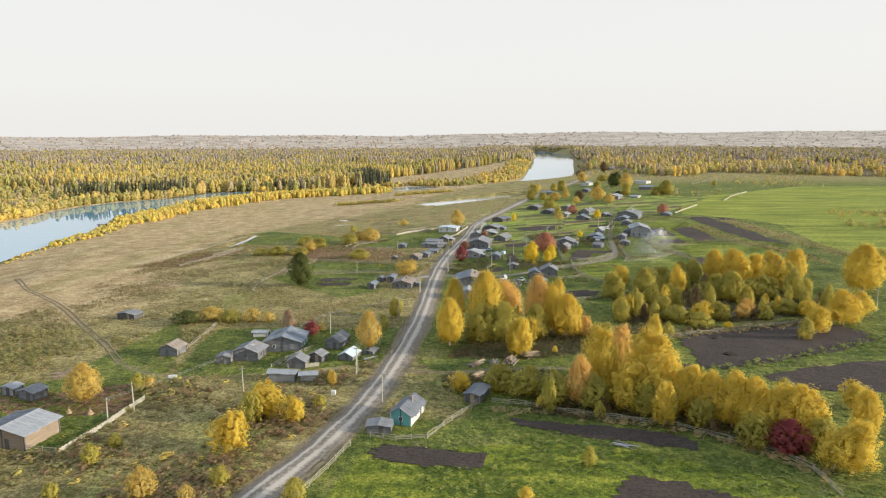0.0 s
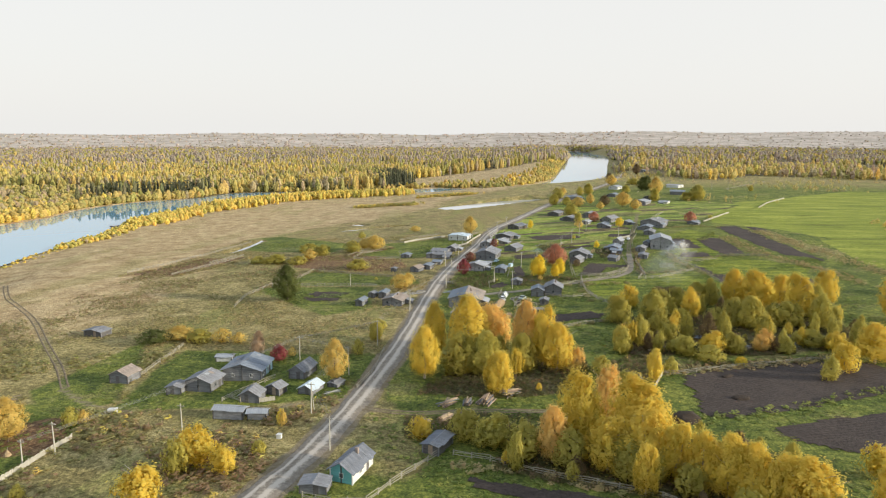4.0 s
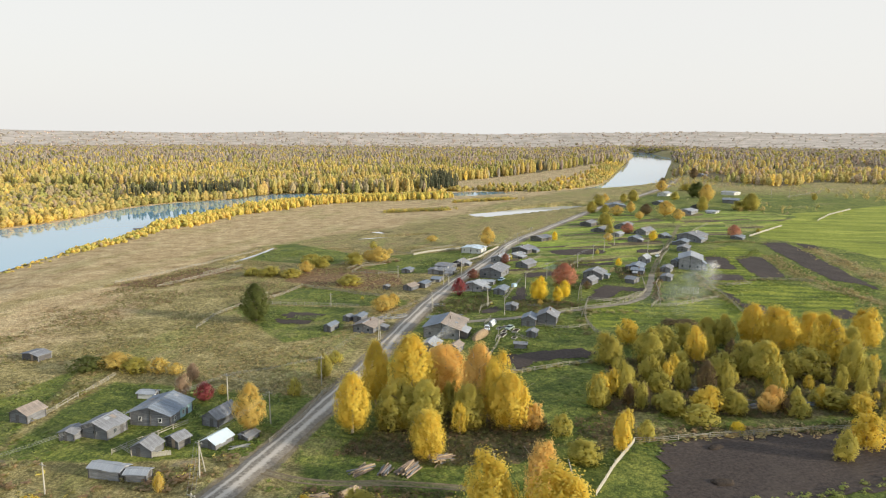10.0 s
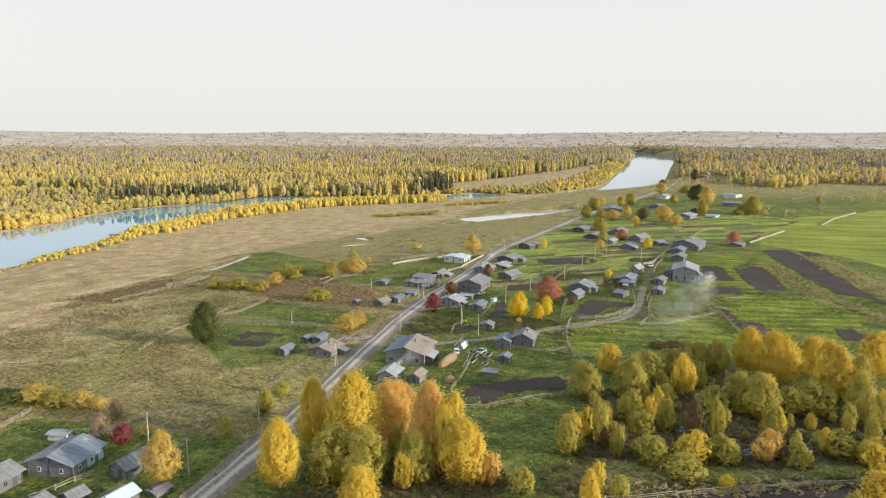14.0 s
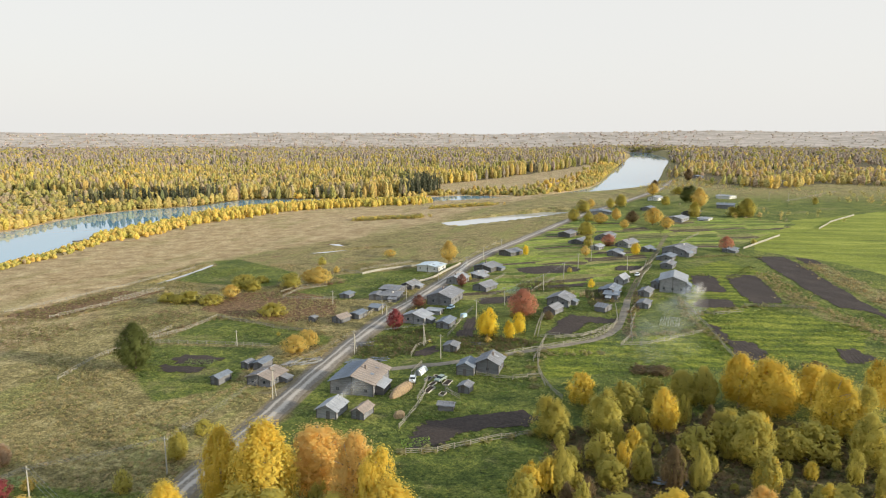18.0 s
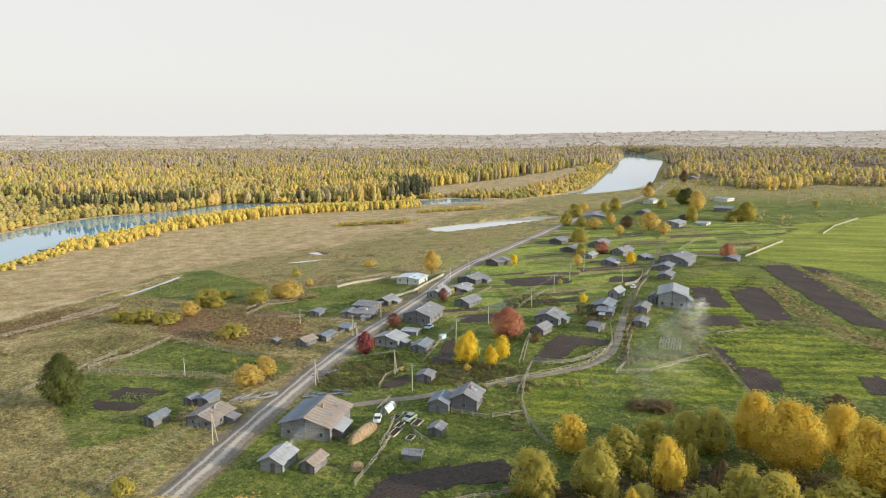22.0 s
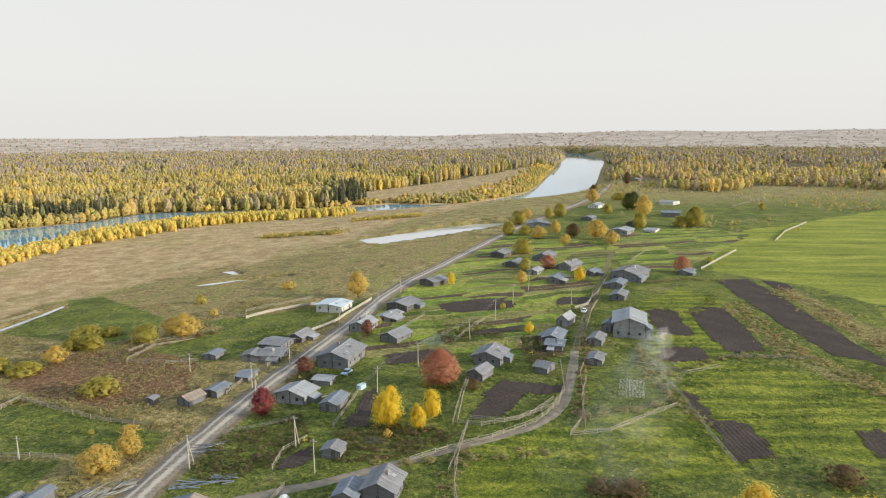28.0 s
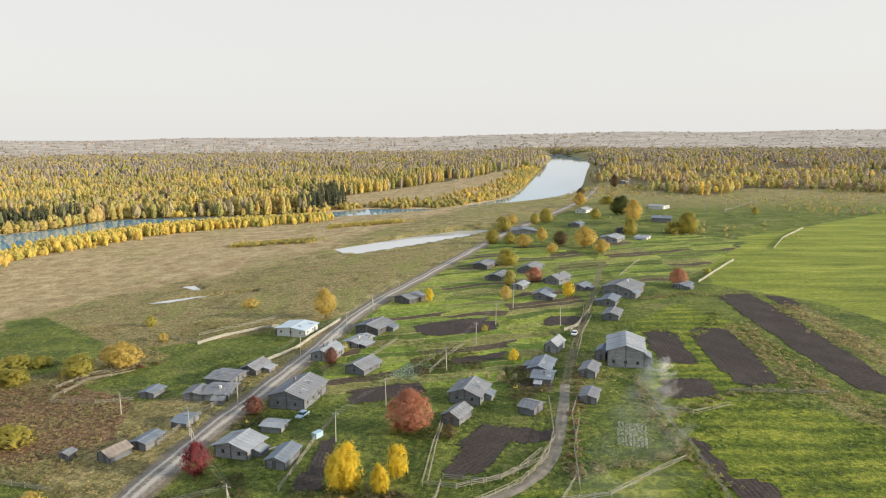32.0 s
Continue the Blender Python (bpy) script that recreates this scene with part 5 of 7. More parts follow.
scatter("young_plantation", "rows of young pale birches beyond the meadow", nursery, 43, ((0.6, GREENISH, 0), (0.4, YELLOW, 0)), "shrubs")


# young trees between the big ones in the thickets
understory = random.Random(51)
for poly, count in zip(THICKETS, (16, 34, 80)):
    xs, ys = [p[0] for p in poly], [p[1] for p in poly]
    while count:
        x, y = understory.uniform(min(xs), max(xs)), understory.uniform(min(ys), max(ys))
        if inside(np.array([x]), np.array([y]), poly)[0]:
            h = understory.uniform(1.8, 4.6) if understory.random() < 0.6 else understory.uniform(5, 9.5)
            tree(x, y, h, h * (understory.uniform(0.6, 0.85) if h < 5 else understory.uniform(0.42, 0.58)), understory.choice(("olive", "olive", "yellow", "olive", "brown")))
            count -= 1


# vegetable beds
def bed(x, y, turn, long, wide, tint, label, seed):
    r = np.random.RandomState(seed)
    a, b = np.meshgrid(np.arange(-long / 2, long / 2, 0.6), np.arange(-wide / 2, wide / 2, 0.8))
    a, b = a.ravel() + r.normal(0, 0.1, a.size), b.ravel() + r.normal(0, 0.08, b.size)
    c, s = math.cos(radians(turn)), math.sin(radians(turn))
    scatter("vegetable_bed", label, np.c_[x + a * c - b * s, y + a * s + b * c, r.uniform(0.25, 0.5, a.size), r.uniform(0.5, 0.8, a.size)], seed, ((1.0, tint, 0),), "garden bed", 14)


bed(27.0, 362.0, 70, 13.0, 7.0, (0.36, 0.45, 0.33), "pale green cabbage bed in a garden", 61)
bed(-55.0, 191.5, 20, 14.0, 4.0, (0.4, 0.46, 0.2), "light green leafy bed behind the farmhouse", 62)
bed(80.5, 322.0, 80, 12.0, 6.0, (0.4, 0.42, 0.33), "pale withered bed beside the lane", 63)
bed(-52.5, 260.5, 5, 9.0, 5.0, (0.22, 0.27, 0.1), "low green bed between dug plots", 64)
bed(19.5, 221.5, 20, 6.0, 4.0, (0.24, 0.34, 0.08), "green garden bed beside the dug plot", 65)


# ---- what stands in the village ----
# long, wide: metres along and across the ridge; turn: degrees
building(-13.6, 128.5, 75, 7.4, 4.2, 2.7, 2.0, "turquoise")
building(-18.3, 122.4, 89, 3.0, 4.5, 1.8, .5, "plank")
building(0.3, 139.1, 70, 6.0, 3.3, 2.2, .5, "dark")
building(-86.5, 118.2, 80, 8.3, 9.9, 3.4, 1.6, "darkroof")
building(-104.1, 141.1, 78, 2.4, 3.4, 2.2, .5, "pale")
building(-98.1, 139.2, 77, 3.6, 4.2, 2.2, .9, "plank")
building(-110.6, 206.5, 78, 3.9, 6.3, 2.0, .8, "dark")
building(-80.2, 170.1, 84, 4.7, 4.8, 2.5, 1.7, "brown")
building(-63.5, 163.5, 91, 3.3, 3.4, 2.0, .8, "plank")
building(-58.2, 166.5, 85, 5.5, 6.2, 3.0, 1.8, "plank")
building(-51.3, 176.1, 92, 8.9, 9.3, 3.2, 2.3, "bluewall")
building(-61.8, 186.5, 185, 4.1, 2.6, 1.4, .4, "white")
building(-37.5, 176.7, 80, 6.7, 4.0, 2.3, 2.0, "plank")
building(-32.3, 166.1, 76, 4.8, 3.7, 1.6, 1.4, "tin")
building(-40.0, 164.5, 74, 2.9, 3.5, 2.0, 1.2, "dark")
building(-44.1, 160.4, 89, 3.8, 4.4, 2.0, 1.9, "plank")
building(-45.0, 150.5, 178, 6.4, 2.8, 2.3, .7, "pale")
building(-39.0, 150.5, 188, 3.8, 2.4, 1.8, .6, "pale")
building(-27.4, 170.0, 71, 3.0, 2.5, 1.2, .4, "plank")
building(-38.7, 247.3, 78, 4.6, 2.4, 2.3, .8, "slate")
building(-37.1, 258.9, 80, 2.6, 2.4, 2.0, .6, "plank")
building(-33.1, 259.8, 84, 5.1, 2.7, 2.2, .7, "slate")
building(-27.3, 249.9, 82, 7.1, 6.8, 2.6, 1.5, "brown")
building(-27.8, 307.6, 68, 5.1, 3.7, 2.0, 1.3, "brown")
building(-23.8, 313.8, 78, 5.8, 3.5, 2.1, .7, "slate")
building(-37.8, 307.0, 82, 2.0, 2.0, 1.8, .5, "plank")
building(-38.1, 342.7, 84, 5.1, 3.9, 1.8, .7, "slate")
building(-20.7, 325.2, 172, 3.6, 5.4, 1.6, .8, "slate")
building(-25.2, 341.3, 90, 5.6, 5.0, 2.0, .9, "plank")
building(-19.5, 342.6, 181, 6.2, 7.4, 2.2, .8, "plank")
building(-22.2, 352.9, 168, 7.2, 7.7, 2.2, .8, "plank")
building(-17.0, 360.7, 78, 7.1, 4.6, 2.2, 1.6, "dark")
building(-16.6, 399.1, 78, 9.1, 10.6, 2.8, 1.0, "store")
building(-2.1, 250.2, 88, 12.2, 10.9, 3.8, 2.6, "twotone")
building(-3.0, 232.6, 85, 5.9, 4.7, 2.4, 1.8, "pale")
building(4.3, 232.4, 80, 4.7, 2.9, 2.0, 1.2, "brown")
building(28.5, 266.5, 85, 6.5, 5.8, 3.4, 2.2, "plank")
building(22.8, 264.4, 85, 5.5, 4.4, 2.8, 1.6, "slate")
building(24.6, 250.8, 80, 3.1, 2.6, 2.0, .8, "plank")
building(15.2, 282.1, 84, 3.7, 3.9, 2.0, .9, "plank")
building(22.1, 239.0, 182, 3.4, 2.1, 1.6, .4, "plank")
building(-2.0, 310.8, 76, 6.1, 7.8, 2.8, 1.8, "pale")
building(8.6, 307.1, 81, 7.1, 4.1, 2.2, 1.1, "slate")
building(1.5, 322.6, 172, 4.9, 4.1, 1.7, .4, "pale")
building(1.8, 339.8, 80, 12.6, 9.3, 3.6, 2.4, "plank")
building(13.7, 362.0, 66, 8.3, 6.2, 2.2, 1.9, "plank")
building(7.0, 387.1, 68, 8.8, 5.2, 1.8, .8, "pale")
building(9.4, 402.0, 68, 9.8, 8.9, 2.6, 1.6, "dark")
building(15.8, 443.5, 57, 9.5, 7.9, 2.6, 1.6, "dark")
building(0.6, 373.8, 77, 8.8, 6.5, 2.6, 1.8, "pale")
building(44.7, 342.2, 75, 8.5, 7.8, 2.9, 2.2, "plank")
building(42.5, 328.5, 65, 6.2, 4.3, 2.4, 1.7, "plank")
building(59.6, 334.0, 150, 3.8, 5.0, 2.1, 1.3, "plank")
building(68.4, 381.0, 66, 6.9, 3.9, 2.6, 2.2, "pale")
building(63.6, 362.4, 75, 9.2, 5.5, 2.4, 1.4, "slate")
building(63.5, 354.3, 168, 4.7, 6.7, 2.2, .9, "slate")
building(87.7, 372.0, 81, 14.0, 9.7, 5.2, 2.6, "pale")
building(81.5, 374.0, 70, 5.2, 2.8, 3.0, 1.2, "slate")
building(91.1, 417.4, 71, 8.6, 5.1, 2.4, 1.2, "plank")
building(100.9, 455.2, 59, 14.0, 12.1, 3.8, 2.4, "plank")
building(93.4, 438.1, 70, 8.7, 5.1, 2.6, 1.2, "slate")
building(76.2, 359.7, 72, 7.1, 4.1, 2.2, 1.2, "plank")
building(74.1, 341.9, 74, 6.2, 4.0, 2.0, .8, "plank")
building(66.1, 502.2, 70, 12.3, 7.5, 3.0, 2.0, "plank")
building(76.7, 476.2, 56, 10.6, 6.4, 3.0, 2.2, "plank")
building(68.7, 448.6, 71, 9.3, 5.5, 2.4, 1.4, "slate")
building(60.1, 466.2, 68, 7.6, 4.4, 2.2, 1.2, "pale")
building(85.5, 462.7, 62, 7.3, 4.2, 2.2, 1.2, "slate")
building(117.5, 593.6, 62, 14.0, 11.1, 2.8, 1.8, "pale")
building(132.5, 630.0, 60, 13.4, 8.3, 3.2, 1.6, "dark")
building(167.0, 685.4, 164, 12.7, 14.0, 3.2, 1.6, "slate")
building(183.7, 771.5, 143, 13.2, 14.0, 3.0, 1.2, "white")
building(118.0, 747.8, 62, 14.0, 9.4, 3.0, 2.0, "white")
building(65.6, 633.2, 92, 14.0, 14.2, 2.6, 1.6, "slate")
building(43.5, 512.5, 70, 12.0, 7.3, 2.6, 1.6, "dark")
building(51.0, 485.8, 67, 10.5, 6.4, 2.4, 1.4, "dark")
building(127.4, 466.0, 55, 8.0, 4.7, 1.8, .8, "bluewall")
building(203.1, 1071.3, 65, 14.0, 13.9, 3.0, 2.0, "slate")
building(103.9, 660.6, 68, 11.5, 7.0, 2.6, 1.6, "slate")
building(137.1, 600.9, 155, 7.1, 11.7, 1.8, .5, "white")
# height, spread: metres
tree(-6.4, 190.1, 16.0, 6.9, "yellow")
tree(-7.1, 175.7, 13.3, 7.6, "yellow")
tree(2.6, 187.7, 18.3, 10.8, "yellow")
tree(8.3, 197.1, 14.0, 11.4, "peach")
tree(1.7, 180.3, 10.7, 10.3, "olive")
tree(7.4, 179.8, 11.1, 8.9, "olive")
tree(17.3, 189.4, 16.8, 8.1, "peach")
tree(21.5, 185.7, 16.5, 6.8, "yellow")
tree(24.8, 183.0, 12.4, 9.2, "yellow")
tree(29.6, 183.6, 6.4, 5.1, "peach")
tree(11.1, 166.6, 10.7, 6.4, "yellow")
tree(16.3, 182.0, 10.0, 7.7, "olive")
tree(26.3, 140.3, 16.2, 8.2, "yellow")
tree(36.7, 138.7, 15.6, 11.2, "yellow")
tree(33.0, 152.5, 12.5, 5.8, "peach")
tree(47.0, 176.0, 8.4, 4.1, "yellow")
tree(21.3, 134.7, 10.7, 6.1, "peach")
tree(30.7, 132.7, 10.1, 8.4, "yellow")
tree(36.6, 131.8, 11.6, 9.5, "yellow")
tree(41.4, 129.0, 10.8, 7.0, "yellow")
tree(45.0, 126.6, 10.5, 5.9, "yellow")
tree(48.3, 124.0, 11.4, 6.9, "yellow")
tree(51.2, 122.0, 11.0, 6.6, "yellow")
tree(54.5, 118.9, 11.0, 6.7, "yellow")
tree(58.2, 117.4, 11.1, 8.5, "yellow")
tree(59.1, 113.0, 7.2, 6.3, "olive")
tree(61.3, 106.5, 9.5, 6.9, "yellow")
tree(58.9, 108.0, 6.9, 5.9, "yellow")
tree(75.1, 132.7, 6.2, 6.1, "yellow")
tree(54.0, 113.4, 6.3, 7.2, "crimson")
tree(16.2, 135.6, 7.4, 7.4, "olive")
tree(10.7, 139.7, 6.8, 7.9, "olive")
tree(5.3, 143.1, 6.3, 6.8, "olive")
tree(24.0, 133.5, 7.5, 7.3, "olive")
tree(33.4, 129.8, 7.6, 7.1, "olive")
tree(42.7, 124.5, 6.2, 6.2, "olive")
tree(48.9, 116.2, 6.3, 5.8, "olive")
tree(-3.3, 142.4, 5.0, 4.7, "yellow")
tree(10.5, 168.1, 9.4, 6.1, "yellow")
tree(7.8, 97.4, 2.2, 2.7, "yellow")
tree(19.2, 108.6, 3.5, 2.6, "olive")
tree(68.9, 233.6, 10.4, 6.0, "yellow")
tree(46.4, 228.8, 9.1, 8.1, "olive")
tree(52.4, 245.9, 8.1, 7.2, "yellow")
tree(56.7, 230.3, 10.3, 7.8, "olive")
tree(61.7, 242.5, 7.6, 8.3, "olive")
tree(68.0, 248.8, 7.1, 7.2, "olive")
tree(74.6, 249.7, 8.5, 7.1, "olive")
tree(79.3, 250.4, 9.6, 7.1, "olive")
tree(87.0, 250.8, 12.9, 8.5, "yellow")
tree(91.9, 244.4, 14.3, 10.8, "yellow")
tree(102.2, 251.9, 11.1, 8.4, "yellow")
tree(102.1, 236.5, 14.7, 9.1, "yellow")
tree(117.5, 254.2, 12.4, 8.6, "yellow")
tree(109.2, 244.4, 9.2, 7.9, "olive")
tree(73.8, 223.7, 6.9, 7.5, "olive")
tree(83.3, 223.1, 10.1, 8.6, "olive")
tree(90.2, 225.4, 7.2, 6.0, "olive")
tree(95.7, 226.3, 7.8, 9.5, "olive")
tree(104.2, 225.5, 10.9, 7.3, "olive")
tree(80.0, 227.9, 8.7, 7.4, "olive")
tree(64.0, 225.5, 5.6, 6.2, "olive")
tree(46.5, 205.9, 7.1, 4.7, "yellow")
tree(50.6, 215.5, 4.2, 4.7, "olive")
tree(55.6, 216.3, 7.7, 5.9, "olive")
tree(59.0, 196.3, 5.5, 6.0, "olive")
tree(66.2, 198.8, 6.2, 7.1, "yellow")
tree(71.7, 199.3, 5.7, 6.1, "olive")
tree(81.1, 203.1, 5.8, 5.1, "peach")
tree(85.6, 201.5, 4.1, 5.0, "olive")
tree(98.9, 204.6, 5.1, 5.2, "yellow")
tree(57.4, 209.4, 5.7, 5.6, "olive")
tree(-67.3, 252.7, 13.8, 9.5, "green")
tree(32.3, 322.5, 10.0, 10.2, "red")
tree(23.7, 295.8, 9.4, 6.8, "bright")
tree(30.6, 295.1, 6.0, 3.8, "bright")
tree(33.0, 300.9, 7.2, 4.5, "bright")
tree(-7.0, 301.1, 7.0, 5.7, "crimson")
tree(-6.2, 330.1, 4.8, 5.1, "maroon")
tree(3.6, 365.8, 5.6, 4.2, "maroon")
tree(-28.8, 271.1, 6.0, 8.1, "amber")
tree(-27.3, 279.3, 5.4, 5.1, "amber")
tree(-12.3, 419.5, 11.0, 8.3, "amber")
tree(-68.3, 357.6, 6.5, 9.4, "olive")
tree(-58.1, 363.7, 8.3, 10.9, "amber")
tree(-64.5, 367.8, 5.9, 6.7, "amber")
tree(-84.3, 336.0, 5.7, 7.1, "amber")
tree(-89.0, 350.5, 4.6, 6.3, "olive")
tree(-83.0, 350.8, 5.0, 8.4, "olive")
tree(-98.6, 328.4, 4.6, 11.6, "olive")
tree(-107.5, 329.1, 3.5, 7.8, "olive")
tree(-87.5, 327.2, 3.8, 9.6, "olive")
tree(126.1, 469.7, 7.8, 7.8, "red")
tree(55.9, 371.1, 3.5, 3.1, "bright")
tree(23.7, 441.8, 5.8, 3.3, "bright")
tree(53.8, 444.2, 5.0, 4.8, "amber")
tree(4.6, 378.1, 3.2, 2.6, "olive")
tree(-42.0, 288.7, 1.2, 1.5, "olive")
tree(24.6, 290.7, 2.0, 2.0, "amber")
tree(46.7, 400.2, 2.3, 2.3, "olive")
tree(-55.1, 312.5, 4.3, 10.4, "olive")
tree(110.7, 276.4, 3.6, 7.1, "brown")
tree(71.7, 270.2, 2.2, 7.2, "brown")
tree(66.7, 270.3, 2.2, 4.8, "brown")
tree(64.2, 571.6, 7.9, 11.6, "amber")
tree(75.4, 588.4, 9.6, 6.4, "amber")
tree(85.8, 580.0, 8.7, 9.0, "brown")
tree(98.5, 568.1, 12.3, 12.8, "amber")
tree(105.2, 549.6, 8.0, 9.0, "amber")
tree(143.9, 672.7, 17.7, 12.7, "amber")
tree(132.2, 617.1, 11.5, 9.0, "olive")
tree(145.8, 728.0, 16.1, 12.2, "green")
tree(141.4, 727.9, 14.3, 10.3, "green")
tree(169.4, 623.6, 13.8, 13.6, "olive")
tree(160.5, 623.2, 8.0, 11.4, "olive")
tree(119.5, 792.2, 12.5, 11.6, "amber")
tree(131.9, 899.2, 8.8, 8.6, "brown")
tree(52.6, 642.7, 10.1, 10.5, "olive")
tree(58.6, 672.3, 8.2, 7.7, "amber")
tree(75.0, 678.5, 8.3, 7.8, "olive")
tree(83.8, 688.2, 10.5, 10.6, "olive")
tree(46.0, 588.4, 8.9, 8.6, "olive")
tree(54.4, 519.0, 8.6, 10.1, "olive")
tree(55.6, 472.8, 6.8, 5.2, "olive")
tree(78.9, 549.0, 6.2, 6.4, "amber")
tree(66.4, 478.9, 6.6, 7.9, "red")
tree(78.7, 450.3, 6.5, 5.2, "bright")
tree(53.7, 452.4, 4.0, 4.8, "amber")
tree(184.3, 1014.4, 15.5, 11.4, "brown")
tree(246.6, 726.3, 6.2, 5.5, "olive")
tree(121.9, 705.5, 7.8, 9.0, "olive")
tree(147.0, 812.2, 7.7, 16.2, "olive")
tree(56.2, 588.3, 6.9, 8.6, "olive")
tree(24.4, 916.0, 3.0, 7.7, "amber")
tree(145.2, 494.2, 2.6, 3.2, "olive")
tree(28.8, 321.2, 1.7, 2.1, "olive")
tree(41.3, 319.0, 3.2, 3.3, "brown")
tree(-47.6, 437.2, 3.5, 7.1, "amber")
tree(-76.1, 413.3, 3.9, 4.4, "olive")
tree(-60.5, 391.8, 3.1, 3.2, "amber")
tree(-93.4, 364.5, 4.4, 10.7, "olive")
tree(-86.2, 367.1, 3.2, 7.2, "olive")
tree(-33.4, 289.3, 2.2, 4.4, "amber")
tree(-28.3, 172.5, 11.1, 6.4, "amber")
tree(-47.1, 186.5, 4.8, 4.3, "crimson")
tree(-53.6, 188.0, 5.9, 4.6, "pink")
tree(-82.8, 202.9, 4.5, 8.4, "amber")
tree(-69.5, 202.1, 4.3, 5.7, "amber")
tree(-64.3, 201.8, 3.3, 4.1, "amber")
tree(-89.2, 199.9, 4.0, 9.7, "green")
tree(-76.3, 202.2, 3.7, 8.0, "olive")
tree(-45.1, 191.2, 2.6, 2.6, "amber")
tree(-33.1, 147.8, 3.3, 1.9, "bright")
tree(-26.5, 218.3, 3.3, 4.3, "olive")
tree(-27.5, 193.2, 4.3, 3.5, "olive")
tree(48.2, 182.9, 6.6, 3.7, "yellow")
tree(43.5, 204.0, 6.2, 4.8, "yellow")
tree(39.8, 170.8, 4.6, 6.9, "olive")
tree(35.5, 182.2, 4.4, 5.0, "olive")
tree(52.2, 182.8, 4.3, 3.7, "olive")
tree(58.4, 199.2, 4.3, 6.8, "olive")
tree(64.0, 193.2, 3.9, 7.8, "olive")
tree(70.7, 189.5, 2.5, 3.0, "bright")
tree(79.5, 201.7, 4.7, 4.8, "peach")
tree(85.1, 200.7, 2.0, 5.3, "olive")
tree(98.3, 202.3, 5.3, 5.3, "yellow")
tree(94.1, 206.9, 4.8, 8.2, "olive")
tree(-84.5, 136.1, 9.4, 7.4, "amber")
tree(-42.5, 129.0, 7.9, 7.9, "yellow")
tree(-36.0, 126.3, 5.9, 4.9, "yellow")
tree(-44.1, 113.9, 8.2, 7.7, "yellow")
tree(-44.3, 125.7, 7.1, 4.7, "olive")
tree(-52.4, 97.0, 5.6, 4.9, "amber")
tree(-67.3, 108.5, 3.9, 3.3, "olive")
tree(-44.8, 96.1, 3.1, 2.6, "amber")
tree(-41.4, 101.3, 3.4, 3.5, "olive")
tree(-28.1, 97.1, 3.8, 3.9, "olive")
tree(-76.2, 143.4, 4.3, 3.5, "olive")
tree(-74.3, 144.8, 3.1, 2.7, "amber")
tree(-66.5, 115.5, 2.8, 2.6, "olive")
tree(-67.0, 96.8, 2.8, 2.8, "olive")
tree(-32.7, 134.3, 2.7, 3.0, "olive")
tree(-32.4, 146.8, 3.6, 1.9, "amber")
tree(-57.0, 197.8, 4.8, 4.0, "pink")
tree(70.9, 121.0, 8.7, 5.4, "yellow")
tree(87.8, 180.5, 6.2, 4.8, "olive")
tree(93.2, 185.7, 8.0, 6.5, "yellow")
tree(104.3, 194.1, 10.7, 10.2, "yellow")
tree(113.9, 203.3, 7.8, 8.8, "yellow")
tree(130.4, 232.6, 17.5, 12.9, "yellow")
tree(158.8, 271.3, 9.0, 9.3, "olive")
tree(-25.3, 206.8, 6.4, 4.8, "olive")
tree(43.0, 198.3, 7.7, 5.3, "olive")
# x, y, height, braced
pole(44.4, 385.3, 7.3, False)
pole(56.5, 430.9, 7.7, False)
pole(50.3, 407.4, 7.7, False)
pole(37.3, 361.7, 6.9, False)
pole(72.2, 407.5, 6.9, False)
pole(17.1, 316.3, 6.8, False)
pole(6.3, 284.8, 7.1, True)
pole(13.5, 274.3, 7.0, False)
pole(-11.8, 274.2, 7.2, True)
pole(-20.5, 238.9, 7.7, True)
pole(-13.4, 312.8, 5.0, True)
pole(-0.7, 403.9, 5.9, False)
pole(8.6, 463.0, 5.1, False)
pole(3.6, 428.9, 6.4, True)
pole(-8.1, 374.4, 7.1, False)
pole(-51.9, 142.8, 5.9, False)
pole(-28.2, 152.7, 7.0, True)
pole(-41.9, 187.8, 6.8, False)
pole(-26.1, 177.3, 7.5, False)
pole(-23.6, 200.6, 7.5, False)
pole(-74.2, 126.7, 5.0, False)
pole(-19.8, 136.7, 6.8, False)
pole(175.1, 753.0, 8.4, False)
pole(215.0, 747.1, 8.3, False)
pole(229.2, 740.2, 7.7, False)
pole(275.1, 820.1, 7.7, False)
pole(57.1, 472.8, 5.0, False)
pole(121.8, 208.5, 7.8, False)
pole(-71.0, 131.2, 6.4, False)
pole(-39.0, 329.3, 5.4, False)
pole(-49.7, 276.3, 5.0, False)
pole(-16.5, 318.2, 6.8, False)
pole(-12.2, 335.4, 7.0, False)
pole(24.6, 336.3, 7.0, False)
# style, corners
fence("plank", [(-71.9, 137.4), (-73.6, 123.4), (-75.3, 112.3)])
fence("rail", [(-75.3, 112.3), (-82.3, 113.3)])
fence("rail", [(-22.7, 115.8), (-25.0, 107.2), (-27.7, 98.7), (-29.2, 94.7)])
fence("rail", [(-19.7, 119.4), (-14.7, 118.2), (-9.0, 118.9)])
fence("rail", [(-9.0, 118.9), (-4.6, 127.1), (1.0, 136.6)])
fence("rail", [(3.4, 136.6), (10.3, 134.2), (17.9, 130.4), (28.4, 127.1), (38.3, 123.7), (45.6, 118.0), (52.4, 112.9), (55.3, 107.0), (55.5, 98.7)])
fence("rail", [(-77.8, 172.3), (-78.1, 182.9), (-79.0, 197.5)])
fence("rail", [(-50.3, 158.1), (-48.0, 164.4), (-43.6, 173.7)])
fence("rail", [(-46.0, 158.2), (-49.8, 160.2)])
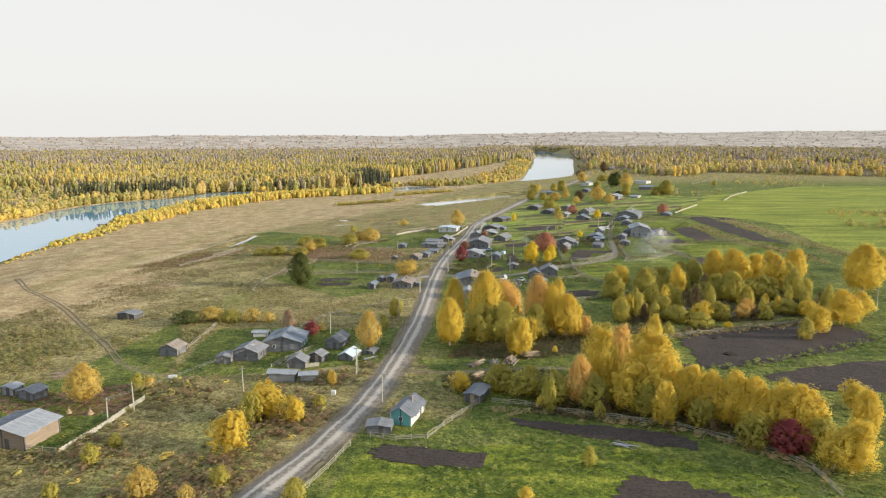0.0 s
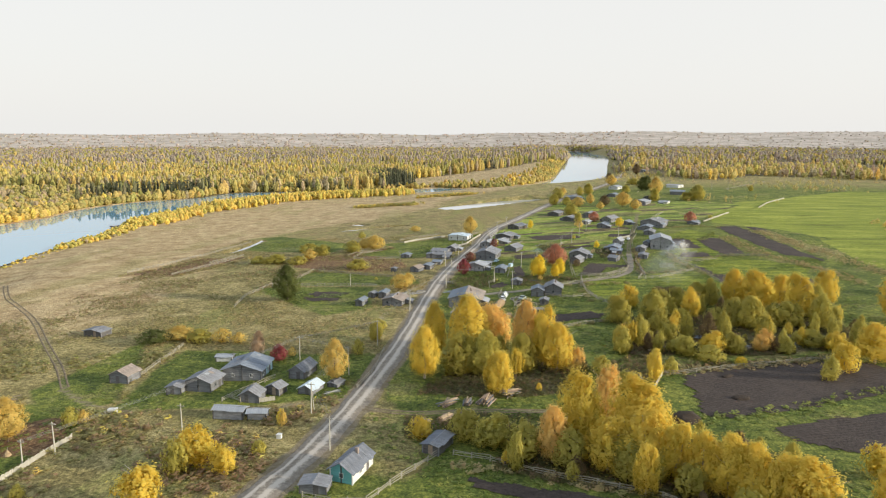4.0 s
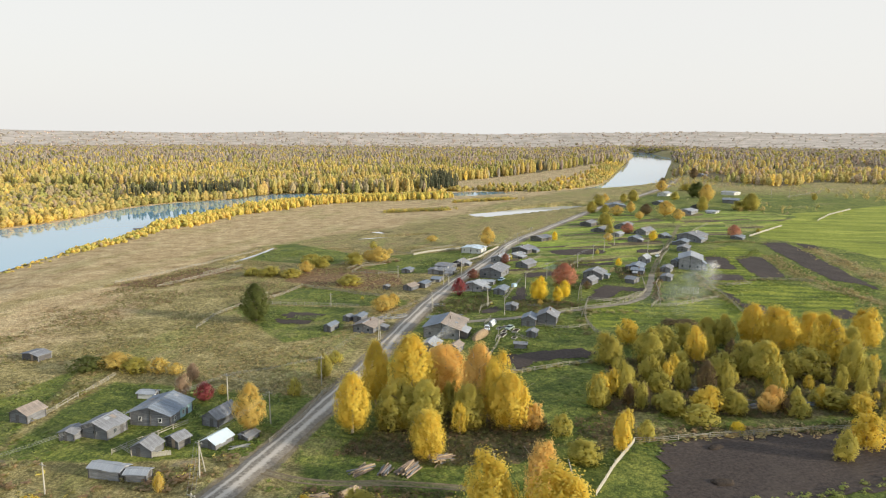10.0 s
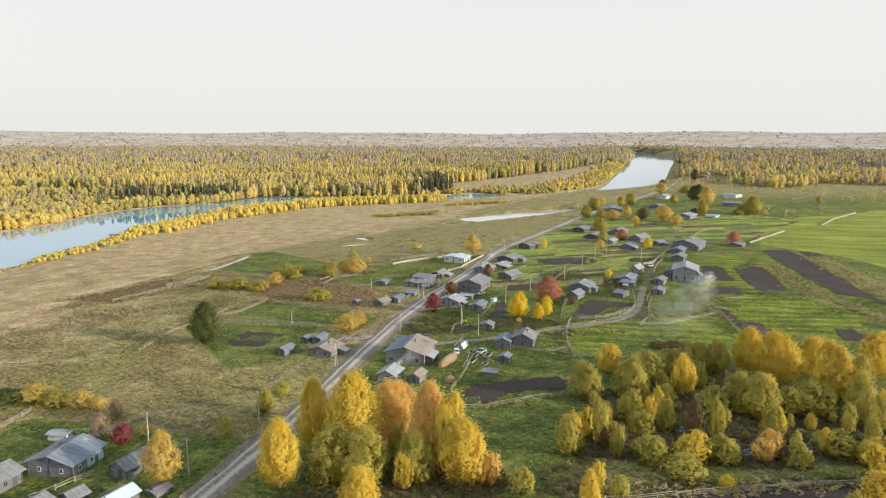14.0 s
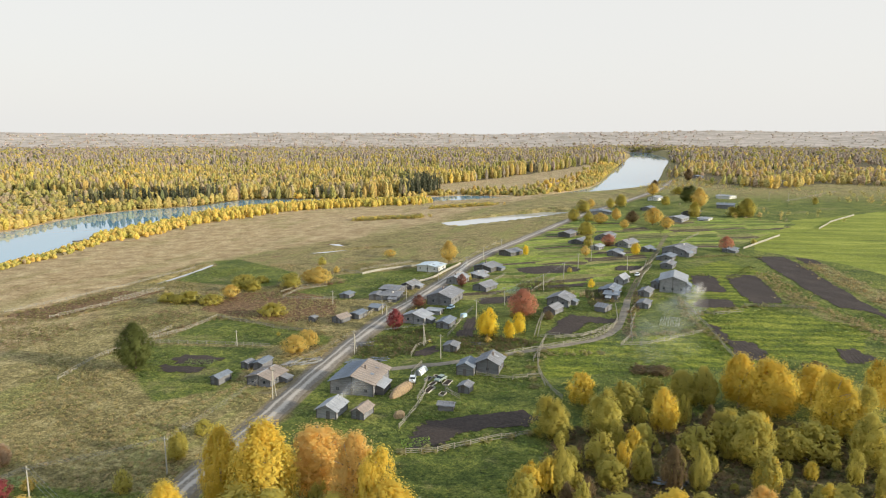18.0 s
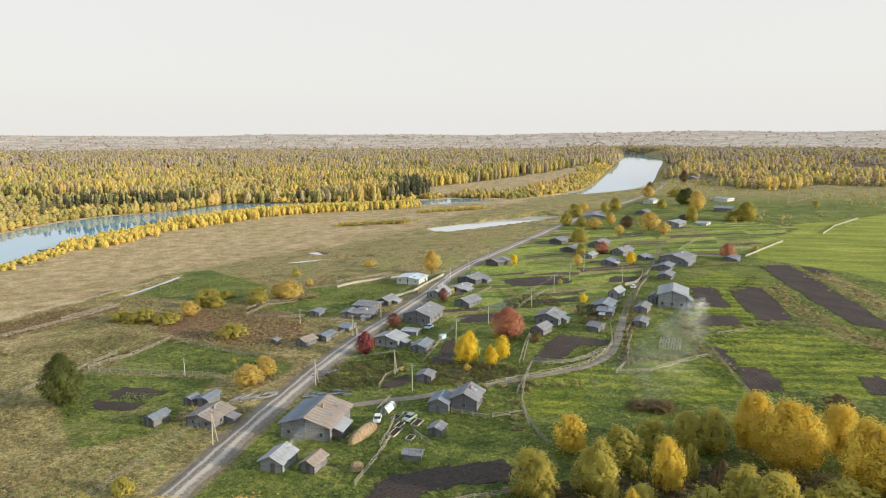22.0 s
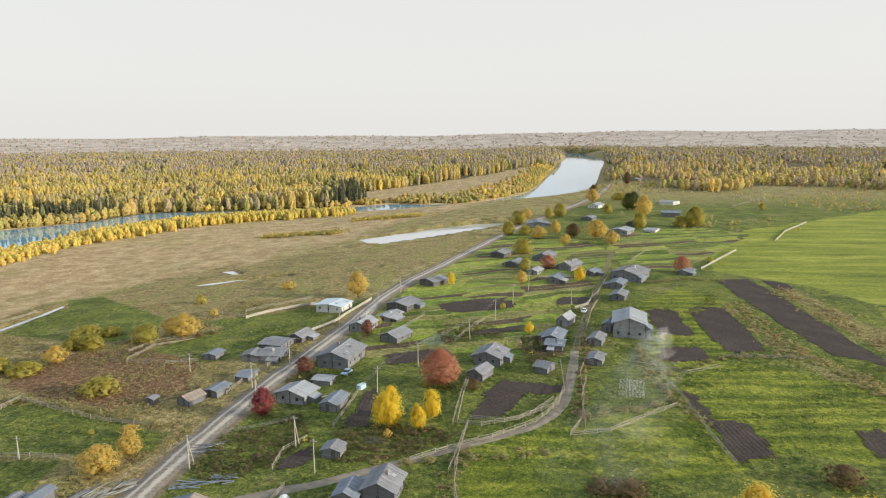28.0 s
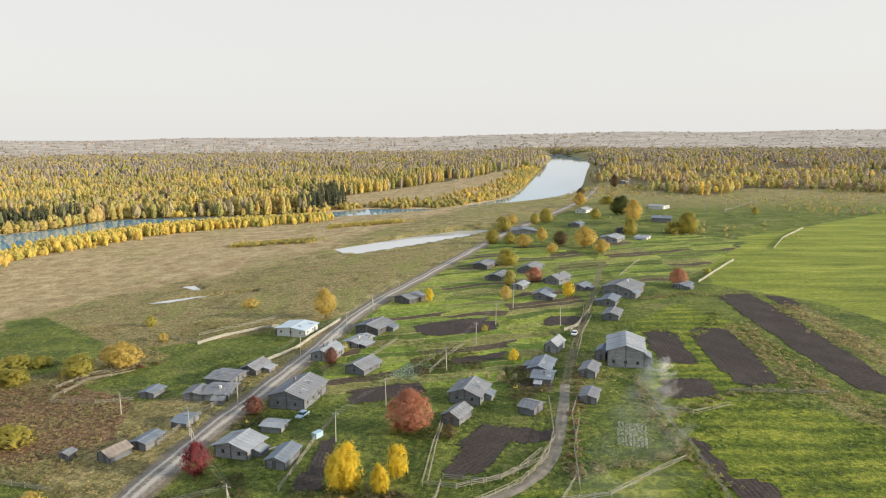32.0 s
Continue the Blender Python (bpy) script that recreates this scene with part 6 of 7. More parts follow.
fence("plank", [(-41.9, 158.7), (-38.7, 160.1)])
fence("rail", [(-22.0, 168.2), (-20.3, 180.2), (-21.1, 197.7)])
fence("rail", [(-82.5, 241.7), (-85.3, 257.2), (-82.7, 273.8), (-82.2, 292.6)])
fence("rail", [(-159.2, 304.4), (-152.1, 327.5), (-146.8, 359.4), (-141.0, 406.3)])
fence("rail", [(-135.4, 299.4), (-127.4, 324.8), (-124.0, 351.5)])
fence("plank", [(49.7, 180.6), (45.6, 170.3), (41.9, 158.8)])
fence("rail", [(39.3, 275.4), (41.4, 299.0), (40.3, 277.8)])
fence("rail", [(49.7, 180.6), (58.4, 183.6), (68.0, 187.1), (82.4, 191.8), (99.3, 196.0)])
fence("rail", [(-80.7, 278.4), (-75.5, 290.0), (-74.1, 308.1)])
fence("rail", [(-74.1, 308.1), (-59.8, 301.6), (-44.6, 295.9), (-31.8, 293.1)])
fence("rail", [(-81.4, 275.7), (-66.5, 276.7), (-50.7, 277.1), (-39.5, 277.1)])
fence("rail", [(-63.3, 338.7), (-62.7, 353.2), (-53.7, 361.5)])
fence("rail", [(-62.6, 337.4), (-50.0, 336.3), (-41.4, 338.9)])
fence("rail", [(-149.1, 347.6), (-147.5, 353.8)])
fence("rail", [(-131.7, 328.8), (-129.1, 340.8), (-128.2, 352.2)])
fence("rail", [(-21.4, 313.4), (-20.2, 328.6), (-14.8, 346.0)])
fence("rail", [(31.1, 279.9), (38.1, 285.7), (47.0, 291.3), (56.4, 299.8), (62.0, 310.2), (64.1, 323.2), (64.1, 341.3)])
fence("rail", [(40.7, 279.6), (40.8, 270.9), (42.4, 263.3), (45.0, 254.4), (47.9, 248.7)])
fence("rail", [(41.6, 301.1), (49.4, 299.7), (55.0, 302.8), (60.9, 312.7)])
fence("rail", [(39.0, 298.4), (39.0, 315.5), (39.5, 325.4)])
fence("rail", [(63.5, 293.4), (66.7, 301.9), (68.3, 314.5), (68.8, 331.4), (71.3, 342.7)])
fence("rail", [(63.5, 293.4), (72.2, 295.9), (82.8, 305.9), (89.0, 310.7)])
fence("rail", [(88.6, 347.7), (90.5, 326.5), (91.7, 317.4), (92.6, 296.1), (94.0, 282.2)])
fence("rail", [(88.2, 335.3), (96.3, 333.2), (106.8, 338.7)])
fence("plank", [(135.6, 473.6), (153.0, 503.6), (167.1, 526.6)])
fence("plank", [(199.1, 560.9), (218.4, 599.2), (247.9, 642.6)])
fence("rail", [(108.9, 347.3), (118.3, 346.7), (132.2, 346.3)])
fence("rail", [(32.6, 359.8), (36.4, 373.0), (40.8, 385.9)])
fence("rail", [(4.8, 275.0), (4.2, 283.2), (7.4, 288.9)])
fence("rail", [(8.6, 260.1), (9.6, 268.2)])
fence("rail", [(7.6, 244.2), (9.9, 246.5), (10.5, 254.3)])
fence("rail", [(14.3, 243.1), (14.4, 249.2), (13.7, 257.0)])
fence("rail", [(25.6, 262.3), (30.6, 260.5), (35.1, 260.6), (42.1, 263.7)])
fence("rail", [(74.6, 398.2), (83.4, 424.2), (91.8, 458.1)])
fence("rail", [(74.2, 373.0), (78.8, 398.6), (84.0, 418.9)])
fence("rail", [(19.7, 249.9), (24.0, 245.4)])
fence("rail", [(11.5, 295.1), (12.5, 317.2), (14.0, 330.6)])
fence("rail", [(-68.0, 347.4), (-65.0, 356.6), (-55.5, 366.7)])
fence("rail", [(-50.1, 396.8), (-40.3, 407.3), (-29.8, 418.7)])
fence("plank", [(-17.5, 367.2), (-11.6, 381.1)])
fence("plank", [(-11.6, 381.1), (-8.8, 396.7), (-5.5, 414.7)])
fence("rail", [(12.5, 368.5), (18.9, 391.3)])
fence("rail", [(38.0, 298.2), (38.3, 314.7), (39.0, 326.2)])
fence("rail", [(39.0, 298.3), (44.4, 297.5), (52.7, 301.2), (60.4, 308.5), (63.9, 318.9), (64.0, 330.8)])
fence("rail", [(67.1, 298.0), (67.6, 313.9), (70.1, 328.0)])
fence("rail", [(105.5, 489.9), (121.5, 528.4)])
fence("plank", [(-46.3, 387.1), (-40.6, 395.3), (-31.3, 404.1), (-25.7, 407.3)])
fence("rail", [(-59.0, 395.3), (-46.3, 388.3)])
fence("plank", [(72.9, 400.1), (78.2, 406.5), (81.4, 421.4), (82.8, 432.9)])
fence("rail", [(306.4, 861.0), (229.9, 748.2)])
fence("rail", [(18.5, 215.8), (24.5, 217.8), (33.4, 223.8), (41.8, 228.8)])
fence("rail", [(39.8, 283.1), (41.1, 267.6), (43.6, 256.3)])
fence("rail", [(14.1, 227.3), (15.1, 237.4), (15.4, 247.1)])


# ---- wires ----
def wire(a, b):
    """Two slack wires between neighbouring poles."""
    (ax, ay, ah), (bx, by, bh) = a, b
    az, bz = height(ax, ay) + ah - 0.3, height(bx, by) + bh - 0.3
    d = math.hypot(bx - ax, by - ay)
    ox, oy = (by - ay) / d, -(bx - ax) / d
    line = tagged(new("power_line"), "thin slack power wires between two poles", "wire", "power line")
    line.matrix_basis = pose(ax, ay, az)
    for s in (-0.6, 0.0, 0.6):
        bm = bmesh.new()
        pts = [Vector((ox * s + (bx - ax) * t, oy * s + (by - ay) * t, (bz - az) * t - 0.05 * d * t * (1 - t))) for t in (k / 8 for k in range(9))]
        part("wire", cable(bm, pts, 0.018), WIRE, line)


beside = sorted((p for p in POLES if abs(p[0] - float(np.interp(p[1], [q[1] for q in ROAD], [q[0] for q in ROAD]))) < 26), key=lambda p: p[1])
for a, b in zip(beside, beside[1:]):
    if 12 < math.hypot(b[0] - a[0], b[1] - a[1]) < 75:
        wire(a, b)
wire(next(p for p in POLES if p[0] == -74.2), next(p for p in POLES if p[0] == -41.9))
lane_poles = sorted((p for p in POLES if 14 < p[0] < 60 and 310 < p[1] < 520), key=lambda p: p[1])
for a, b in zip(lane_poles, lane_poles[1:]):
    if math.hypot(b[0] - a[0], b[1] - a[1]) < 60:
        wire(a, b)


# ---- vehicles ----
def car(x, y, turn, paint, label):
    ob = tagged(new("car"), label, "car", "parked cars")
    ob.matrix_basis = pose(x, y, height(x, y) + 0.02, 0, 0, turn)
    bm = bmesh.new()
    side = [(-2.0, 0.45), (-2.05, 0.85), (-1.35, 0.98), (1.7, 0.98), (2.0, 0.8), (2.02, 0.42)]
    rows = [[bm.verts.new((px, sy, pz)) for px, pz in side] for sy in (-0.8, 0.8)]
    for i in range(6):
        j = (i + 1) % 6
        bm.faces.new((rows[0][i], rows[0][j], rows[1][j], rows[1][i]))
    bm.faces.new(rows[0][::-1])
    bm.faces.new(rows[1])
    bmesh.ops.recalc_face_normals(bm, faces=bm.faces)
    bmesh.ops.bevel(bm, geom=list(bm.edges), offset=0.06, segments=2, affect="EDGES")
    part("car_body", bm, paint, ob)

    def cabin(grow, z0, z1):
        bm = bmesh.new()
        low = [bm.verts.new(p) for p in ((-0.95 - grow, -0.72, z0), (1.45 + grow, -0.72, z0), (1.45 + grow, 0.72, z0), (-0.95 - grow, 0.72, z0))]
        top = [bm.verts.new(p) for p in ((-0.4, -0.6, z1), (1.05, -0.6, z1), (1.05, 0.6, z1), (-0.4, 0.6, z1))]
        for i in range(4):
            bm.faces.new((low[i], low[(i + 1) % 4], top[(i + 1) % 4], top[i]))
        bm.faces.new(top)
        return bm

    part("window_glass", cabin(0, 0.97, 1.36), GLASS_M, ob)
    part("car_roof", box(bmesh.new(), -0.45, 1.1, -0.63, 0.63, 1.35, 1.42), paint, ob)
    for wx in (-1.25, 1.25):
        for wy in (-0.74, 0.74):
            tyre = part("wheel", tube(bmesh.new(), (0, -0.1, 0), (0, 0.1, 0), 0.31, 0.31, 14), RUBBER, ob)
            tyre.matrix_basis = pose(wx, wy, 0.31)
            part("rim", tube(bmesh.new(), (0, -0.11, 0), (0, 0.11, 0), 0.17, 0.17, 10), WHITE, tyre)
    for wy in (-0.55, 0.55):
        part("headlight", box(bmesh.new(), -2.08, -2.0, wy - 0.14, wy + 0.14, 0.66, 0.8), INSULATOR, ob)
        part("tail_light", box(bmesh.new(), 1.99, 2.05, wy - 0.14, wy + 0.14, 0.62, 0.76), TAIL, ob)


TAIL = plain("red_lamp_plastic", (0.35, 0.03, 0.03), 0.3, 0.05)
CAR_WHITE = plain("white_car_paint", (0.72, 0.75, 0.78), 0.3, 0.04)
CAR_GREEN = plain("sage_car_paint", (0.3, 0.36, 0.33), 0.35, 0.06)
CAR_BLUE = plain("pale_blue_car_paint", (0.4, 0.55, 0.65), 0.35, 0.06)
car(10.2, 255.0, 100, CAR_WHITE, "white saloon car parked beside the haystack")
car(17.1, 256.8, 70, CAR_GREEN, "old grey-green car beside the garden beds")
car(75.7, 395.5, 75, CAR_WHITE, "white car parked on the upper lane")
# a car shape stands in for a pale blue tarp pile here
car(5.9, 329.3, 75, CAR_BLUE, "pale blue car shape in place of a tarp pile")


# ---- hay, greenhouse, heaps ----
def mound(name, x, y, turn, long, wide, tall, material, label, category, rough=0.12, seed=1):
    """A rounded heap with an uneven surface."""
    bm = bmesh.new()
    bmesh.ops.create_icosphere(bm, subdivisions=4, radius=1.0)
    for v in bm.verts:
        p = v.co.copy()
        n = noise.fractal(p * 2.2 + Vector((seed, 0, 0)), 1.0, 2.0, 4)
        sq = Vector((math.copysign(abs(p.x) ** 0.7, p.x), p.y, max(p.z, -0.15)))
        v.co = Vector((sq.x * long / 2, sq.y * wide / 2, sq.z * tall)) * (1 + rough * n)
    ob = new(name)
    ob.matrix_basis = pose(x, y, height(x, y), 0, 0, turn)
    tagged(ob, label, category)
    body = part("mound_body", bm, material, ob)
    body.data.shade_smooth()
    return ob


hay = mound("haystack", 9.2, 247.8, 74, 10.0, 2.6, 2.1, HAY, "long brown haystack bound with poles", "haystack", 0.07)
for k in range(9):
    x = -4.2 + k * 1.05
    bm = bmesh.new()
    arc = [Vector((x, 1.36 * math.cos(t), 2.12 * math.sin(t))) for t in (math.pi * i / 8 for i in range(9))]
    cable(bm, arc, 0.05, 5)
    part("binding_pole", bm, WOOD_BROWN, hay)
mound("hay_heap", 12.5, 233.5, 30, 2.6, 2.2, 1.4, HAY, "small rounded heap of hay", "haystack", 0.12, 4)
mound("dung_heap", 63.8, 167.4, 10, 4.2, 2.4, 0.7, SOIL_HEAP, "dark dung heap on the ploughed field", "heap", 0.2, 2)
mound("dung_heap", 65.2, 181.7, 40, 3.8, 1.8, 0.6, SOIL_HEAP, "dark dung heap near the field edge", "heap", 0.2, 3)
mound("earth_mound", 49.1, 154.9, 20, 6.0, 4.5, 1.8, SOIL_HEAP, "grey-brown rounded earth mound", "heap", 0.15, 5)


def greenhouse(x, y, turn, long, r):
    ob = tagged(new("greenhouse"), "small arched greenhouse of white film", "greenhouse")
    ob.matrix_basis = pose(x, y, height(x, y), 0, 0, turn)
    bm = bmesh.new()
    rows = []
    for k in range(7):
        xx = -long / 2 + long * k / 6
        rows.append([bm.verts.new((xx, r * math.cos(t), r * 1.25 * math.sin(t))) for t in (math.pi * i / 12 for i in range(13))])
    for a, b in zip(rows, rows[1:]):
        for i in range(12):
            bm.faces.new((a[i], a[i + 1], b[i + 1], b[i]))
    part("film_cover", bm, PLASTIC, ob).data.shade_smooth()
    for sx in (-1, 1):
        bm = bmesh.new()
        bm.faces.new([bm.verts.new((sx * long / 2, r * math.cos(t), r * 1.25 * math.sin(t))) for t in (math.pi * i / 12 for i in range(13))])
        bmesh.ops.solidify(bm, geom=list(bm.faces), thickness=0.04)
        part("end_wall", bm, PLASTIC, ob)
        part("greenhouse_door", box(bmesh.new(), sx * long / 2 - 0.05, sx * long / 2 + 0.05, -0.35, 0.35, 0, 1.5), WOOD_PALE, ob)
    for k in range(5):
        xx = -long / 2 + long * k / 4
        bm = bmesh.new()
        arc = [Vector((xx, (r + 0.03) * math.cos(t), (r * 1.25 + 0.03) * math.sin(t))) for t in (math.pi * i / 10 for i in range(11))]
        cable(bm, arc, 0.03)
        part("hoop", bm, GREY_FRAME, ob)


greenhouse(10.7, 262.0, 80, 4.6, 1.05)


# ---- timber ----
LOG = plain("barked_logs", (0.3, 0.23, 0.18), 0.9, 0.35, 4.0)
LOG_END = plain("sawn_log_ends", (0.5, 0.38, 0.25), 0.85, 0.2, 6.0)


def log_pile(x, y, turn, count, loose, long, label, seed):
    """Felled logs lying together, some askew."""
    ob = tagged(new("log_pile"), label, "logs", "timber by the road")
    ob.matrix_basis = pose(x, y, height(x, y), 0, 0, turn)
    rng = random.Random(seed)
    layer, k = 0, 0
    row = max(3, int(math.sqrt(count) * 1.7))
    while k < count:
        for i in range(max(1, row - layer)):
            if k >= count:
                break
            r = rng.uniform(0.1, 0.19)
            l = long * rng.uniform(0.7, 1.1)
            log = part("log", tube(bmesh.new(), (-l / 2, 0, 0), (l / 2, 0, 0), r, r * 0.85, 8), rng.choice((LOG, LOG, WOOD_GREY, LOG_END)), ob)
            log.matrix_basis = pose(rng.uniform(-0.4, 0.4), (i - row / 2 + layer * 0.5) * 0.36, 0.17 + layer * 0.28, 0, rng.uniform(-3, 3) * loose, rng.uniform(-14, 14) * loose)
            k += 1
        layer += 1


log_pile(0.0, 160.0, 60, 16, 1.8, 4.5, "tumbled grey logs on the grass verge", 1)
log_pile(8.2, 162.0, 75, 34, 0.5, 4.5, "stack of brown logs beside the track", 2)
log_pile(13.4, 167.0, 40, 22, 2.0, 4.5, "jumbled heap of grey and brown logs", 3)
log_pile(4.2, 160.6, 85, 14, 0.8, 4.0, "row of brown logs beside the track", 4)
log_pile(-4.2, 149.8, 30, 12, 1.2, 4.0, "loose grey logs below the track", 5)
log_pile(0.2, 152.4, 55, 14, 0.7, 4.0, "stacked logs with pale sawn ends", 6)


def boards(x, y, turn, count, long, spread, label, seed, material=None):
    """Loose boards lying about."""
    ob = tagged(new("board_heap"), label, "boards", "loose boards")
    ob.matrix_basis = pose(x, y, height(x, y), 0, 0, turn)
    rng = random.Random(seed)
    for k in range(count):
        l, w = long * rng.uniform(0.6, 1.1), rng.uniform(0.18, 0.4)
        b = part("board", box(bmesh.new(), -l / 2, l / 2, -w / 2, w / 2, -0.03, 0.03), material or rng.choice((WOOD_PALE, WOOD_GREY, FENCE_PALE)), ob)
        b.matrix_basis = pose(rng.uniform(-spread, spread), rng.uniform(-spread, spread) * 0.8, 0.08 + 0.05 * k / 2, rng.uniform(-8, 8), rng.uniform(-3, 3), rng.uniform(-25, 25))


boards(-21.7, 265.7, 60, 20, 5.0, 2.2, "heap of old grey boards by the road", 11)
boards(-25.9, 263.7, 75, 16, 4.5, 2.2, "scattered grey boards in the yard", 12)
boards(-27.2, 165.4, 35, 8, 4.0, 0.7, "small stack of pale boards", 13)
boards(26.6, 116.0, -25, 10, 3.2, 1.0, "collapsed platform of grey boards in the field", 14)
boards(-12.0, 282.9, 20, 18, 4.0, 2.4, "collapsed grey roof boards beside the road", 15)
boards(-2.8, 270.4, 10, 14, 3.5, 2.0, "collapsed blue-grey boards in weeds", 16, ROOF_SLATE)
boards(-9.5, 268.5, 10, 14, 4.0, 2.0, "flat heap of blue-grey roofing sheets", 26, ROOF_SLATE)
boards(22.2, 288.9, 15, 12, 3.0, 1.6, "dark heap of boards behind the shed", 17, WOOD_DARK)
boards(68.0, 213.3, 5, 18, 4.0, 2.2, "fallen pale blue roof of a ruined shed", 18, ROOF_SLATE)
boards(89.1, 208.1, 0, 20, 4.5, 2.8, "fallen grey roof of a ruined barn", 19, ROOF_SLATE)
boards(76.6, 204.8, 10, 18, 5.0, 2.8, "weathered boards of a ruined barn", 20)
boards(-100.2, 154.6, 40, 16, 4.0, 2.4, "heap of old boards in the grass", 21, WOOD_BROWN)
boards(-87.1, 140.6, 20, 8, 2.5, 1.2, "dark scrap boards in the yard", 22, WOOD_DARK)
boards(-62.3, 166.5, 100, 10, 2.5, 1.8, "dark sheeting and boards behind the shed", 23, WOOD_DARK)
boards(3.0, 312.0, 60, 10, 3.0, 1.2, "loose boards between the sheds", 24)


# ---- small things ----
def crate(name, x, y, turn, a, b, c, material, label, category):
    ob = tagged(new(name), label, category)
    ob.matrix_basis = pose(x, y, height(x, y), 0, 0, turn)
    part("box_body", box(bmesh.new(), -a / 2, a / 2, -b / 2, b / 2, -0.1, c), material, ob)
    part("lid", box(bmesh.new(), -a / 2 - 0.05, a / 2 + 0.05, -b / 2 - 0.05, b / 2 + 0.05, c, c + 0.07), material, ob)


# plain white box, its use unknown
crate("white_box", -71.8, 151.1, 15, 1.8, 1.0, 0.9, WHITE, "small white box on the grass", "trough")
crate("well_box", -62.5, 170.6, 20, 1.2, 1.2, 1.5, WOOD_GREY, "grey wooden well box on the lawn", "well")
# plain white box in place of a barrel
crate("barrel_box", -31.2, 141.3, 0, 0.9, 0.9, 0.8, WHITE, "small white barrel-like box in the scrub", "hive")
crate("water_tank", 12.5, 318.5, 60, 2.2, 1.3, 1.2, CAR_BLUE, "pale blue tank in the yard", "tank")


def raised_bed(x, y, turn, long, wide):
    """A timber-edged bed of earth with a few plants."""
    ob = tagged(new("raised_bed"), "low timber-edged garden bed with dark earth", "garden bed", "raised beds")
    ob.matrix_basis = pose(x, y, height(x, y), 0, 0, turn)
    for s in (-1, 1):
        part("edge_board", box(bmesh.new(), -long / 2, long / 2, s * wide / 2 - 0.04, s * wide / 2 + 0.04, -0.1, 0.4), FENCE_PALE, ob)
        part("end_board", box(bmesh.new(), s * long / 2 - 0.04, s * long / 2 + 0.04, -wide / 2 + 0.05, wide / 2 - 0.05, -0.1, 0.4), FENCE_PALE, ob)
    part("earth", box(bmesh.new(), -long / 2 + 0.05, long / 2 - 0.05, -wide / 2 + 0.05, wide / 2 - 0.05, -0.1, 0.28), SOIL_HEAP, ob)


for x, y, long, wide in ((19.2, 255.1, 3.4, 1.6), (13.8, 257.4, 2.4, 1.4), (15.7, 249.4, 4.4, 1.5), (19.5, 247.5, 2.2, 1.3), (15.6, 253.6, 3.0, 1.2), (15.4, 259.4, 1.6, 1.2)):
    raised_bed(x, y, 78, long, wide)


def hay_rick(x, y, tall, seed):
    """A small cone of hay propped on a pole."""
    ob = tagged(new("hay_rick"), "small pointed grey hay rick on the lawn", "haystack", "hay ricks")
    ob.matrix_basis = pose(x, y, height(x, y))
    rng = random.Random(seed)
    bm = bmesh.new()
    rings = []
    for k in range(6):
        t = k / 5
        r = tall * 0.62 * (1 - t) ** 0.8 + 0.04
        rings.append([bm.verts.new((r * math.cos(a) * rng.uniform(0.85, 1.12), r * math.sin(a) * rng.uniform(0.85, 1.12), tall * t - 0.05)) for a in (2 * math.pi * i / 12 for i in range(12))])
    for a, b in zip(rings, rings[1:]):
        for i in range(12):
            bm.faces.new((a[i], a[(i + 1) % 12], b[(i + 1) % 12], b[i]))
    bm.faces.new(rings[-1])
    part("hay", bm, HAY, ob)
    part("pole", tube(bmesh.new(), (0, 0, 0), (0.1, 0.05, tall + 0.5), 0.06, 0.04), FENCE_WOOD, ob)


hay_rick(-84.6, 130.5, 1.1, 71)
hay_rick(-79.9, 130.2, 1.2, 72)


def hulk(x, y, turn, long):
    """A half-sunk wooden boat."""
    ob = tagged(new("boat"), "dark half-sunk wooden boat at the bank", "boat", "old boats")
    ob.matrix_basis = pose(x, y, WATER_Z, 4, 3, turn)
    bm = bmesh.new()
    rows = []
    for k in range(9):
        t = -1 + k / 4
        w = 1.1 * (1 - t * t) ** 0.5 + 0.05
        rows.append([bm.verts.new((t * long / 2, s * w, z + 0.5 * t * t)) for s, z in ((-1, 0.7), (-0.75, 0.0), (0, -0.3), (0.75, 0.0), (1, 0.7), (0.9, 0.7), (0.65, 0.1), (0, -0.15), (-0.65, 0.1), (-0.9, 0.7))])
    for a, b in zip(rows, rows[1:]):
        for i in range(10):
            j = (i + 1) % 10
            bm.faces.new((a[i], a[j], b[j], b[i]))
    part("hull", bm, WOOD_DARK, ob)
    for t in (-0.4, 0.05, 0.5):
        part("thwart", box(bmesh.new(), t * long / 2 - 0.15, t * long / 2 + 0.15, -0.9, 0.9, 0.5, 0.56), WOOD_DARK, ob)


hulk(-276.5, 488.0, 70, 11.0)
hulk(-279.0, 510.0, 82, 14.0)


